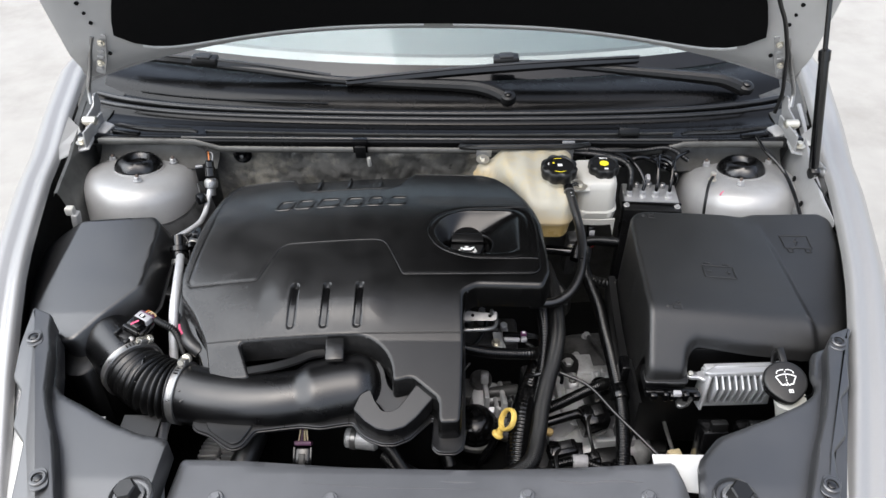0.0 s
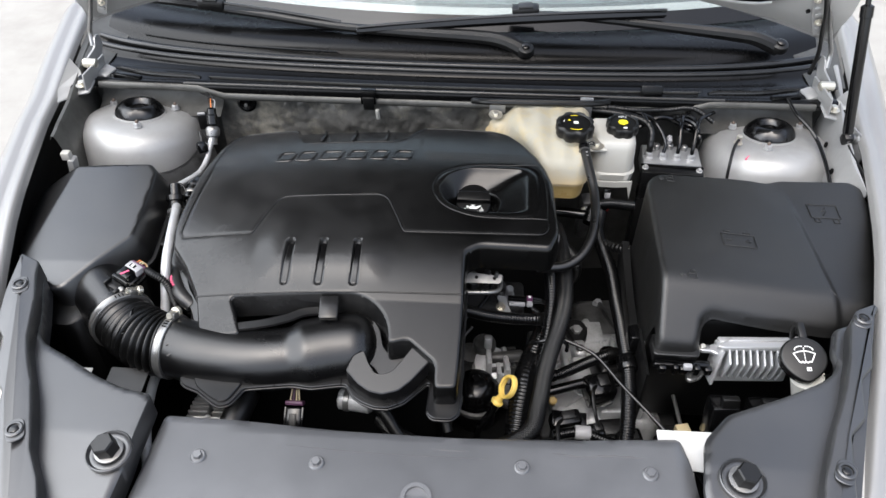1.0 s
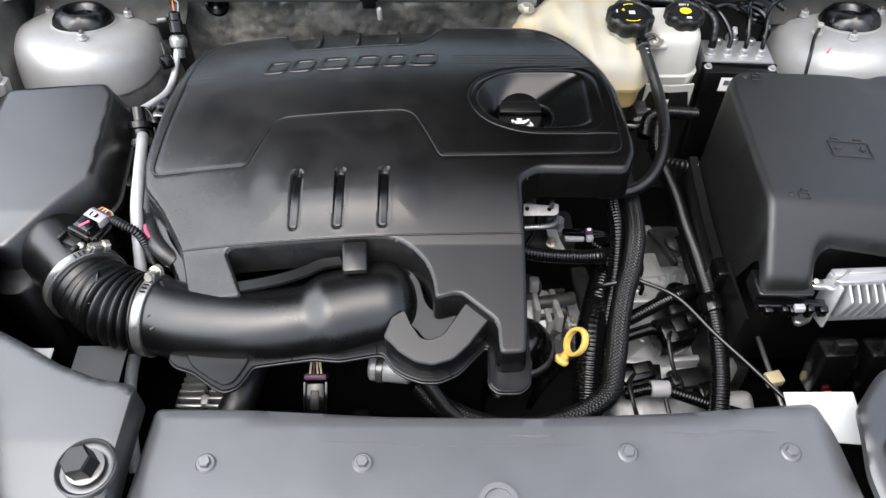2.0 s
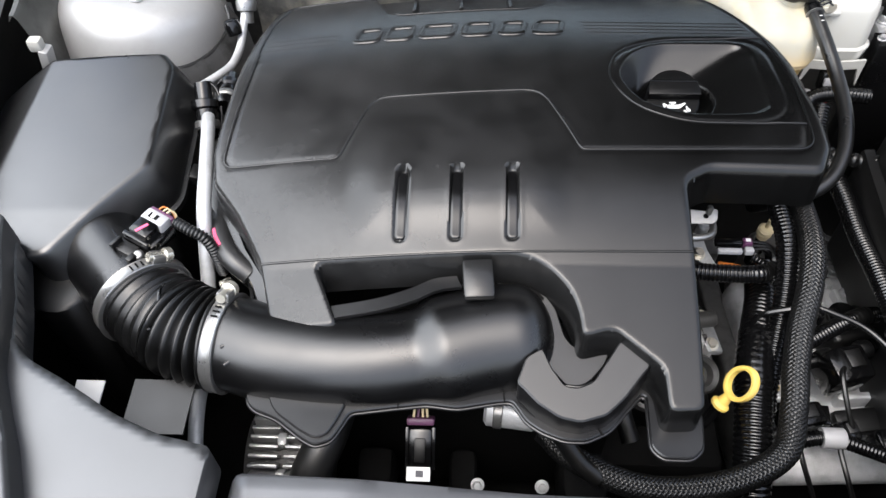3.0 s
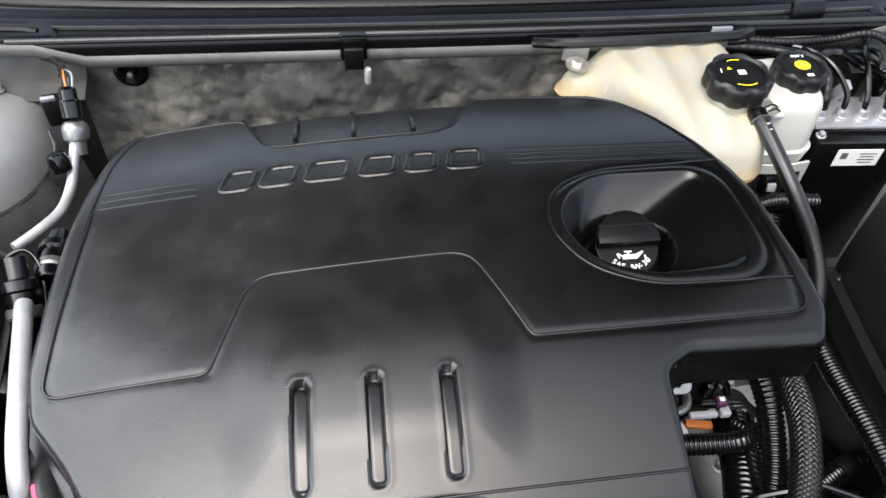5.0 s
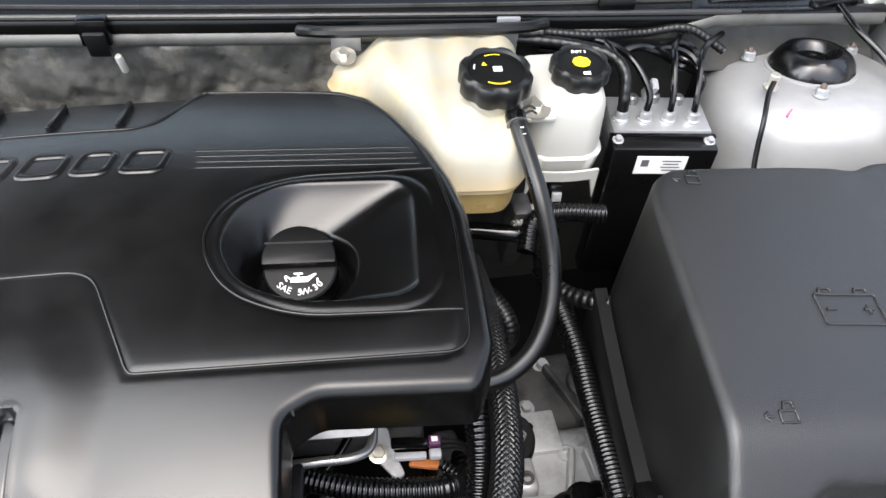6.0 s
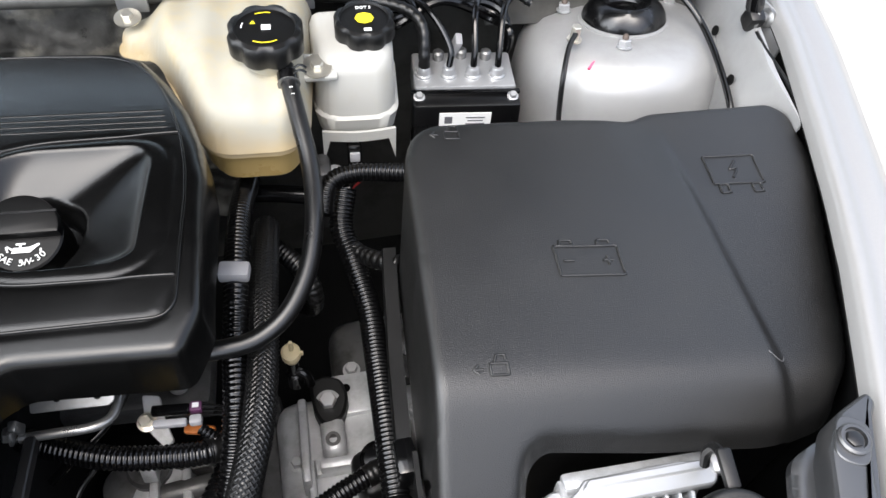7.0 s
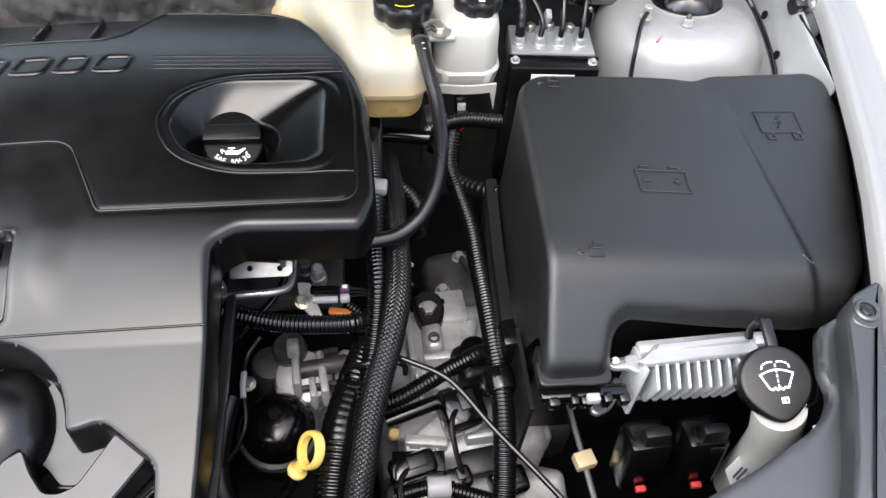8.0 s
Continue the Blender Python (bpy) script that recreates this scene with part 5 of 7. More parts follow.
ear = slab(rounded([(0.388, 0.738), (0.386, 0.731), (0.392, 0.727), (0.405, 0.727), (0.410, 0.722), (0.424, 0.727), (0.424, 0.738), (0.408, 0.741), (0.400, 0.737)], 0.003, 3), 0.796, 0.802, 0.0015)
ear_ob = part("upper_tab", ear, M["silver"], ecu, "bright fixing tab")
part("tab_notch", block((0.010, 0.006, 0.003), (0.397, 0.7335, 0.8025), (0, 0, 10), 0.001), M["steel"], ear_ob)
low = slab(rounded([(0.374, 0.717), (0.372, 0.704), (0.378, 0.700), (0.392, 0.706), (0.404, 0.722), (0.409, 0.735), (0.401, 0.738), (0.393, 0.724), (0.386, 0.716)], 0.003, 3), 0.760, 0.766, 0.0015)
part("lower_tab", low, M["steel"], ecu, "bright fixing tab")
part("side_cheek", block((0.004, 0.030, 0.060), (0.412, 0.726, 0.778), (-12, 8, 4), 0.001), M["alu"], ecu)
part("tab_lug", revolve([(0.004, 0), (0.004, 0.004), (0.003, 0.005)], (0.392, 0.733, 0.802), (0, -0.2, 1), 12), M["zinc"], ecu)
part("clip", block((0.012, 0.014, 0.012), (0.526, 0.741, 0.813), (0, 0, 0), 0.003), M["silver"], ecu)
for x in (0.435, 0.492):
    con = thing("wiring_plug", "black multi-way wiring plug with red lock", "connector", "control unit plugs", at=(x, 0.69, 0.66))
    part("plug_body", block((0.042, 0.036, 0.075), (x, 0.690, 0.690), (-10, 0, 3), 0.006), M["gloss"], con)
    part("latch", block((0.026, 0.012, 0.030), (x + 0.004, 0.688, 0.728), (-10, 0, 3), 0.003), M["matt"], con)
    part("lock", block((0.010, 0.006, 0.006), (x, 0.664, 0.668), (0, 0, 0), 0.001), M["red"], con, "red lock")

# washer filler
neck = thing("washer_filler", "black washer fluid cap on a pale filler neck", "washer filler", at=(0.497, 0.672, 0.80))
ax = Vector((-0.05, -0.38, 1)).normalized()
c0 = Vector((0.505, 0.684, 0.844))
R = Matrix.Translation(c0) @ Euler((radians(21), radians(-3), 0)).to_matrix().to_4x4()
egg = [((0.0305 - 0.009 * max(0, -math.sin(a)) ** 3) * math.cos(a), 0.0285 * math.sin(a) - (0.006 * max(0, -math.sin(a)) ** 2)) for a in np.linspace(0, 2 * math.pi, 48, endpoint=False)]
part("cap", slab(egg, 0.0, 0.009, 0.003, R @ pose(0, 0, 0), 3), M["matt"], neck)
part("cap_skirt", slab([(0.93 * a, 0.93 * b) for a, b in egg], -0.010, 0.0, 0.0, R), M["gloss"], neck)
part("cap_tab", block((0.010, 0.026, 0.006), (0.5105, 0.722, 0.857), (12, 0, 0), 0.002), M["matt"], neck)
part("strap_loop", tube([(0.5105, 0.732, 0.856), (0.5105, 0.740, 0.850), (0.511, 0.742, 0.836), (0.512, 0.738, 0.824)], 0.0035, 8), M["matt"], neck)
part("cap_cord", tube([(0.529, 0.662, 0.838), (0.541, 0.668, 0.836), (0.549, 0.684, 0.838), (0.553, 0.704, 0.845), (0.551, 0.716, 0.852)], 0.0012, 6), M["rubber"], neck)
part("filler_tube", tube([(0.512, 0.668, 0.828), (0.522, 0.668, 0.80), (0.540, 0.672, 0.74), (0.556, 0.680, 0.62)], 0.0215, 24), M["white"], neck, "pale translucent tube")
bm = bmesh.new()


def stroke(bm, line, w=0.0012, z=0.0094):
    """A printed line of even width through flat points."""
    for a, b in zip(line, line[1:]):
        l = math.hypot(b[0] - a[0], b[1] - a[1])
        block((l + 0.7 * w, w, 0.0005), ((a[0] + b[0]) / 2, (a[1] + b[1]) / 2, z), (0, 0, math.degrees(math.atan2(b[1] - a[1], b[0] - a[0]))), 0, 1, bm)


arch = [(-0.0140 + 0.0028 * k, 0.0045 + 0.0036 * math.sin(math.pi * k / 10)) for k in range(11)]
stroke(bm, arch, 0.0014)
stroke(bm, [(-0.0140, 0.0045), (-0.0080, -0.0070)], 0.0014)
stroke(bm, [(0.0140, 0.0045), (0.0080, -0.0070)], 0.0014)
stroke(bm, [(-0.0080, -0.0070), (-0.0056, -0.0082), (-0.0036, -0.0066), (-0.0014, -0.0084), (0.0008, -0.0066), (0.0030, -0.0084), (0.0052, -0.0066), (0.0080, -0.0070)], 0.0016)
for k in range(5):
    stroke(bm, [(0.0002, 0.0125 - 0.0042 * k), (0.0002, 0.0105 - 0.0042 * k)], 0.0011)
for sgn in (-1, 1):
    drops = [(sgn * (0.002 + 0.0016 * k), 0.0125 + 0.0022 * math.sin(math.pi * (0.35 + 0.12 * k))) for k in range(6)]
    for k in (0, 2, 4):
        stroke(bm, drops[k:k + 2], 0.0013)
    stroke(bm, [(sgn * 0.0112, 0.0118), (sgn * 0.0118, 0.0095)], 0.0012)
stroke(bm, [(0.0005, -0.0190), (0.0005, -0.0150), (0.0055, -0.0150), (0.0055, -0.0190), (0.0005, -0.0190)], 0.0010)
stroke(bm, [(0.0025, -0.0185), (0.0025, -0.0155)], 0.0012)
bmesh.ops.transform(bm, matrix=R, verts=bm.verts)
part("wash_symbol", bm, M["print"], neck, "white windscreen washer symbol")

# ---------------------------------------------------------------- coolant tank, brake reservoir, brake unit
tank = thing("coolant_tank", "milky plastic coolant tank stained amber by coolant", "coolant tank", at=(0.18, 1.15, 0.75))
TANK = rounded([(0.072, 1.245), (0.080, 1.215), (0.112, 1.205), (0.140, 1.150), (0.160, 1.085), (0.180, 1.066), (0.236, 1.066), (0.254, 1.085), (0.258, 1.150), (0.268, 1.25), (0.20, 1.262), (0.10, 1.262)], 0.022)


def tank_height(x, y):
    ear = 1 - smoothstep(0.095, 0.135, x)
    return 0.884 - 3.2 * np.clip(1.15 - y, 0, 1) ** 2 - 0.022 * ear - 0.10 * np.clip(0.17 - x, 0, 1) - 0.10 * np.clip(y - 1.20, 0, 1) + 0.0015 * np.sin(160 * x)


def tank_skirt(x, y):
    return np.maximum(0.004, tank_height(x, y) - 0.851) + 0.0 * (1 - smoothstep(0.095, 0.13, x))


part("upper_half", lid(TANK, tank_height, 0.004, 0.020, tank_skirt, 0.004), M["tank"], tank, angle=60)
low = rounded([(0.118, 1.20), (0.160, 1.088), (0.180, 1.066), (0.236, 1.066), (0.252, 1.088), (0.256, 1.24), (0.12, 1.24)], 0.02)
part("lower_half", lid(low, lambda x, y: 0.834 + 0 * x, 0.006, 0.002, 0.036, -0.004), M["amber"], tank, "amber coolant showing through", angle=60)
part("rear_bracket", block((0.024, 0.004, 0.040), (0.258, 1.252, 0.872), (0, 0, 0), 0.001), M["silver"], tank)
part("ear_plate", block((0.030, 0.004, 0.026), (0.092, 1.252, 0.868), (0, 0, 0), 0.001), M["silver"], tank)
part("seam", lid(rounded([(p[0] + (0.003 if p[0] > 0.2 else -0.003), p[1] - 0.003) for p in [(0.118, 1.20), (0.160, 1.088), (0.180, 1.066), (0.236, 1.066), (0.252, 1.088), (0.256, 1.24), (0.12, 1.24)]], 0.02), lambda x, y: 0.8335 + 0 * x, 0.006, 0.001, 0.005, 0), M["tank"], tank)
part("ear_bolt", hexbolt((0.089, 1.232, 0.861), (0, -0.15, 1), 0.006, 0.006, 0.013), M["zinc"], tank)
part("neck", revolve([(0.026, -0.01), (0.026, 0.012)], (0.226, 1.138, 0.880), (0, -0.05, 1), 32), M["tank"], tank)


def screw_cap(parent, at, r, h, mat, teeth):
    return part("screw_cap", revolve([(r * 0.94, 0), (r, 0.003), (r, h - 0.003), (r * 0.94, h), (r * 0.80, h + 0.001), (r * 0.76, h - 0.0015), (0.0001, h - 0.001)], at, (0, -0.06, 1), 72, None, teeth, r * 0.10, r * 0.9), mat, parent, "ribbed black screw cap", angle=40)


cc = screw_cap(tank, (0.226, 1.138, 0.890), 0.034, 0.022, M["matt"], 8)
R = Matrix.Translation((0.226, 1.1366, 0.9115)) @ Euler((radians(3.4), 0, 0)).to_matrix().to_4x4()


def ring_bar(r, a0, a1, w, m, z=0.0004):
    bm = bmesh.new()
    a = np.linspace(radians(a0), radians(a1), 18)
    lo = [bm.verts.new((r * math.cos(t), r * math.sin(t), z)) for t in a]
    hi = [bm.verts.new(((r + w) * math.cos(t), (r + w) * math.sin(t), z)) for t in a]
    for k in range(len(a) - 1):
        bm.faces.new((lo[k], lo[k + 1], hi[k + 1], hi[k]))
    bmesh.ops.transform(bm, matrix=m, verts=bm.verts)
    return bm


part("print_ring_front", ring_bar(0.0195, 240, 300, 0.0013, R), M["capyellow"], cc, "yellow warning print")
part("print_ring_back", ring_bar(0.0195, 75, 115, 0.0013, R), M["capyellow"], cc, "yellow warning print")
part("print_ring_side", ring_bar(0.0195, 160, 180, 0.0012, R), M["print"], cc, "white print")
bm = block((0.008, 0.0065, 0.0005), (0.001, 0.000, 0.0004), (0, 0, 0), 0.0)
part("print_symbol", bm if not bmesh.ops.transform(bm, matrix=R, verts=bm.verts) else bm, M["print"], cc, "white print")
bm = slab([(-0.013, 0.005), (-0.008, 0.005), (-0.0105, 0.0095)], 0.0003, 0.0006, 0)
bmesh.ops.transform(bm, matrix=R, verts=bm.verts)
part("print_triangle", bm, M["capyellow"], cc, "yellow warning triangle")

brake = thing("brake_fluid_reservoir", "white plastic brake fluid reservoir with black cap", "fluid reservoir", at=(0.305, 1.165, 0.75))
body = rounded([(0.262, 1.215), (0.266, 1.142), (0.280, 1.128), (0.328, 1.128), (0.340, 1.142), (0.344, 1.22)], 0.012)
part("reservoir", lid(body, lambda x, y: 0.878 - 0.10 * np.clip(1.165 - y, 0, 1) + 0 * x, 0.004, 0.014, 0.060, 0.003), M["white"], brake, angle=60)
part("flange", lid(rounded([(0.258, 1.215), (0.262, 1.136), (0.278, 1.122), (0.330, 1.122), (0.345, 1.136), (0.349, 1.22)], 0.014), lambda x, y: 0.815 + 0 * x, 0.005, 0.003, 0.022, -0.004), M["white"], brake, angle=60)
part("skirt", sheet([[(0.268 + 0.072 * k / 10, 1.124 - 0.004 * math.sin(k / 10 * math.pi), 0.800 - (0 if j == 0 else (0.040 if k in (0, 10) else 0.012)))for k in range(11)] for j in range(2)], 0.003), M["white"], brake)
bc = screw_cap(brake, (0.315, 1.172, 0.876), 0.0295, 0.018, M["matt"], 8)
R = Matrix.Translation((0.315, 1.1708, 0.8935)) @ Euler((radians(3.4), 0, 0)).to_matrix().to_4x4()
bm = slab([(0.0090 * math.cos(a), 0.0080 * math.sin(a)) for a in np.linspace(0, 2 * math.pi, 8, endpoint=False)], 0.0003, 0.0007, 0)
bmesh.ops.transform(bm, matrix=R, verts=bm.verts)
part("yellow_disc", bm, M["capyellow"], bc, "yellow warning disc")
part("fluid_grade", lettering("DOT 3", 0.0050, R @ pose(0, 0.0150, 0.0006)), M["print"], bc, "white fluid grade lettering")
bm = block((0.007, 0.004, 0.0005), (0.002, -0.0165, 0.0005), (0, 0, 0), 0)
bmesh.ops.transform(bm, matrix=R, verts=bm.verts)
part("print_symbol", bm, M["print"], bc)
mb = thing("mounting_bolt", "bolt holding tank and reservoir ears together", "bolt", at=(0.268, 1.135, 0.872))
part("bolt", hexbolt((0.268, 1.135, 0.868), (0, -0.2, 1), 0.006, 0.006, 0.014), M["zinc"], mb)
part("ear", block((0.040, 0.030, 0.006), (0.266, 1.138, 0.865), (12, 0, 0), 0.002), M["white"], mb)
hose = thing("overflow_hose", "black rubber overflow hose from the coolant tank", "hose", at=(0.24, 1.11, 0.87))
part("hose", tube([(0.241, 1.118, 0.882), (0.243, 1.100, 0.880), (0.250, 1.062, 0.866), (0.2565, 1.020, 0.850), (0.2565, 0.975, 0.838), (0.249, 0.935, 0.826), (0.232, 0.903, 0.815), (0.208, 0.885, 0.808), (0.182, 0.878, 0.808), (0.16, 0.876, 0.81)], 0.0078, 16, 0.005), M["tube"], hose)
spring = part("clamp", revolve([(0.0082, -0.005), (0.0096, -0.005), (0.0096, 0.005), (0.0082, 0.005)], (0.2425, 1.104, 0.8805), (0.05, -0.95, -0.2), 20), M["gloss"], hose, "black spring clamp")
for dy in (-0.003, 0.004):
    part("clamp_ear", tube([(0.248, 1.104 + dy, 0.889), (0.254, 1.103 + dy, 0.893), (0.259, 1.101 + dy, 0.891)], 0.0011, 6, 0.002), M["gloss"], spring)
part("clamp_line", revolve([(0.0096, -0.0006), (0.0101, -0.0006), (0.0101, 0.0006), (0.0096, 0.0006)], (0.2428, 1.098, 0.8795), (0.05, -0.95, -0.2), 20), M["steel"], spring)
part("nipple", revolve([(0.006, -0.004), (0.006, 0.018)], (0.241, 1.122, 0.882), (0.0, 0.9, 0.2), 14), M["tank"], hose, "moulded nipple")
bm = bmesh.new()
for k in range(6):
    block((0.003, 0.0055, 0.0006), (0.2445 + 0.0012 * k, 1.090 - 0.0055 * k, 0.8838 - 0.0028 * k), (-24, 0, 10), 0, 1, bm)
part("print_bars", bm, M["print"], hose, "white print marks")

unit = thing("brake_control_unit", "brake control block with four pipes and black module", "brake unit", at=(0.42, 1.19, 0.70))
part("valve_block", block((0.106, 0.058, 0.034), (0.419, 1.193, 0.795), (0, 0, -3), 0.003), M["silver"], unit)
part("module", block((0.112, 0.026, 0.200), (0.417, 1.154, 0.706), (0, 0, -3), 0.004), M["tube"], unit)
part("module_lip", block((0.114, 0.006, 0.005), (0.417, 1.161, 0.8075), (0, 0, -3), 0.002), M["gloss"], unit)
for x in (0.368, 0.465):
    part("module_screw", hexbolt((x, 1.158 - 0.06 * (x - 0.366), 0.806), (0, -0.3, 1), 0.004, 0.005, 0.006), M["silver"], unit)
lab = part("module_label", block((0.054, 0.0008, 0.024), (0.4145, 1.1407, 0.785), (0, 0, -3), 0), M["paper"], unit, "white label with grey bars")
for k in range(4):
    part("label_bar", block((0.020 - 0.004 * (k % 2), 0.0006, 0.0013), (0.425, 1.1397, 0.791 - 0.0042 * k), (0, 0, -3), 0), M["ink"], lab)
part("label_code", block((0.008, 0.0006, 0.009), (0.397, 1.1412, 0.788), (0, 0, -3), 0), M["ink"], lab)
for k in range(4):
    x = 0.3765 + 0.0255 * k
    y = 1.186 - 0.0018 * k
    nut = part("pipe_nut", revolve([(0.0088, 0), (0.0088, 0.003), (0.0068, 0.004), (0.0068, 0.010), (0.0055, 0.012)], (x, y, 0.811), (0, 0, 1), 20), M["silver"], unit)
    dx = (-0.01, -0.03, 0.012, 0.02)[k]
    part("brake_pipe", tube([(x, y, 0.82), (x + 0.002, y + 0.010, 0.838), (x + dx * 0.4, y + 0.035, 0.858), (x + dx, y + 0.06, 0.862), (x + dx * 2.5, y + 0.09, 0.858)], 0.0035, 10), M["gloss"], nut)
for x, y in ((0.395, 1.212), (0.420, 1.214), (0.446, 1.210)):
    part("plug_stub", revolve([(0.006, 0), (0.006, 0.008), (0.004, 0.010)], (x, y, 0.812), (0, 0, 1), 14), M["steel"], unit)
part("blue_clip", block((0.008, 0.014, 0.026), (0.414, 1.216, 0.825), (20, 10, 0), 0.002), M["grey"], unit)
loom = part("brake_wiring", tube([(0.30, 1.262, 0.868), (0.35, 1.258, 0.866), (0.41, 1.268, 0.862), (0.46, 1.266, 0.868), (0.50, 1.25, 0.85)], 0.0050, 10, 0.004, 0.006, 0.0006), M["rubber"])
tagged(loom, "taped black wiring loom behind the brake unit", "wiring")
for k in range(4):
    loom = part("brake_wiring", tube([(0.29 + 0.01 * k, 1.268, 0.850 - 0.008 * k), (0.345, 1.255 - 0.008 * k, 0.856 - 0.006 * k), (0.40, 1.262 - 0.006 * k, 0.848 + 0.004 * k), (0.455, 1.255, 0.858 - 0.009 * k), (0.474, 1.242 - 0.006 * k, 0.83), (0.468, 1.235, 0.77)], 0.0036 + 0.0008 * (k % 2), 8, 0.004), M["gloss"])
    tagged(loom, "thin black lead behind the brake unit", "wiring", "leads behind the brake unit")
loom = part("brake_wiring", tube([(0.235, 1.268, 0.858), (0.274, 1.255, 0.864), (0.324, 1.245, 0.864), (0.362, 1.226, 0.864), (0.376, 1.206, 0.856), (0.3765, 1.190, 0.835), (0.3765, 1.186, 0.818)], 0.0062, 12, 0.004, 0.010, 0.0005), M["rubber"])
tagged(loom, "thick taped wiring loom running to the brake unit", "wiring")
ew = thing("earth_lead", "thin black earth lead bolted to the spring tower", "cable", at=(0.54, 1.19, 0.84))
part("lead", tube([(0.534, 1.191, 0.852), (0.524, 1.176, 0.846), (0.515, 1.152, 0.832), (0.512, 1.135, 0.800), (0.510, 1.11, 0.76)], 0.0028, 8), M["rubber"], ew)
part("terminal", hexbolt((0.535, 1.194, 0.842), (0, 0, 1), 0.0055, 0.016, 0.008), M["zinc"], ew)
mark = part("paint_mark", tube([(0.544, 1.160, 0.8300), (0.552, 1.168, 0.8325), (0.564, 1.174, 0.8345)], 0.0016, 6, 0.003), M["pink"])
tagged(mark, "pink inspection paint mark on the tower", "paint mark")

# ---------------------------------------------------------------- engine and gearbox below
eng = thing("engine", "dark engine block under the cover", "engine", at=(-0.1, 0.9, 0.4))
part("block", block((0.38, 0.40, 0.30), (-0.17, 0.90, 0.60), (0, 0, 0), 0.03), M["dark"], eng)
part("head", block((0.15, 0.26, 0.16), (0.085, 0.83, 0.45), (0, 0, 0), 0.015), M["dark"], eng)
gear = thing("gearbox", "grey cast aluminium gearbox casing", "gearbox", at=(0.26, 0.8, 0.4))
part("casing", block((0.175, 0.215, 0.20), (0.287, 0.852, 0.476), (0, 0, 4), 0.022, 3), M["alu"], gear)
mount = slab(rounded([(0.232, 0.958), (0.250, 0.966), (0.266, 0.960), (0.273, 0.938), (0.266, 0.914), (0.246, 0.906), (0.236, 0.924)], 0.010, 4), 0.580, 0.598, 0.003)
part("mount_arm", mount, M["matt"], gear, "black mounting arm")
for x, y, z, r in ((0.251, 0.934, 0.596, 0.0090), (0.250, 0.810, 0.592, 0.0085), (0.368, 0.792, 0.566, 0.0085), (0.216, 0.880, 0.574, 0.006), (0.322, 0.938, 0.574, 0.006), (0.345, 0.862, 0.574, 0.006)):
    part("casing_bolt", hexbolt((x, y, z), (0, -0.1, 1), r, 0.010, r * 1.45), M["silver"], gear)
# lug: a lobed ear with a flat crown
part("lug", block((0.024, 0.046, 0.040), (0.254, 0.897, 0.580), (-10, 0, 3), 0.009, 3), M["alu"], gear)
part("lug_shoulder", block((0.040, 0.020, 0.016), (0.254, 0.872, 0.576), (0, 0, 3), 0.004), M["alu"], gear)
part("lug_eye", revolve([(0.0075, 0), (0.0075, 0.003), (0.004, 0.003), (0.004, -0.004), (0.0001, -0.004)], (0.254, 0.890, 0.601), (0, -0.15, 1), 18), M["oily"], gear)
part("side_ridge", block((0.009, 0.095, 0.034), (0.2255, 0.893, 0.584), (-6, 0, 2), 0.003), M["alu"], gear)
part("rear_plate", block((0.052, 0.050, 0.014), (0.276, 0.950, 0.574), (-4, 0, 4), 0.003), M["alu"], gear)
part("plate_hole", revolve([(0.005, 0.0), (0.0001, 0.0)], (0.270, 0.956, 0.5816), (0, -0.05, 1), 16), M["dark"], gear)
part("lug_ledge", block((0.046, 0.012, 0.018), (0.262, 0.868, 0.590), (0, 0, 2), 0.004), M["alu"], gear)
part("side_boss", revolve([(0.016, -0.05), (0.014, 0.0), (0.012, 0.003)], (0.368, 0.792, 0.562), (0, -0.05, 1), 18), M["alu"], gear)
part("boss_web", block((0.050, 0.040, 0.045), (0.362, 0.786, 0.535), (0, 0, 12), 0.010, 3), M["alu"], gear)
arm = slab(rounded([(-0.012, 0.012), (0.012, 0.012), (0.016, -0.002), (0.004, -0.012), (-0.036, -0.044), (-0.050, -0.042), (-0.048, -0.030)], 0.006, 4), 0.0, 0.008, 0.002)
bmesh.ops.transform(arm, matrix=pose(0.250, 0.812, 0.582, 4, 0, 0), verts=arm.verts)
part("shift_plate", arm, M["silver"], gear, "pale steel shift plate")
part("shift_hub", revolve([(0.014, 0), (0.014, 0.006), (0.011, 0.008)], (0.250, 0.812, 0.586), (0, -0.1, 1), 22), M["silver"], gear)
for x, y, sx, sy, h, turn in ((0.232, 0.842, 0.008, 0.070, 0.014, 4), (0.300, 0.885, 0.007, 0.085, 0.012, -14), (0.330, 0.885, 0.007, 0.080, 0.012, 8), (0.300, 0.835, 0.075, 0.008, 0.012, 12), (0.235, 0.765, 0.050, 0.012, 0.012, -8), (0.315, 0.768, 0.070, 0.010, 0.016, 4)):
    part("casing_rib", block((sx, sy, h + 0.012), (x, y, 0.572 + h / 2), (0, 0, turn), 0.003), M["alu"], gear)
for x, y, r in ((0.222, 0.762, 0.012), (0.240, 0.758, 0.010), (0.305, 0.925, 0.009), (0.345, 0.925, 0.010)):
    part("casing_boss", revolve([(r * 1.2, 0), (r, 0.010), (r * 0.8, 0.012), (r * 0.55, 0.012), (r * 0.5, 0.006), (0.0001, 0.006)], (x, y, 0.570), (0, -0.1, 1), 20), M["alu"], gear)
part("front_face", block((0.20, 0.05, 0.08), (0.290, 0.715, 0.530), (25, 0, 3), 0.012, 3), M["alu"], gear)
# blocks beside the casing, darkened in colour for the shade down there
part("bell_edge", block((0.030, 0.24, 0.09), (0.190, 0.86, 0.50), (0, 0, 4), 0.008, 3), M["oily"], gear)
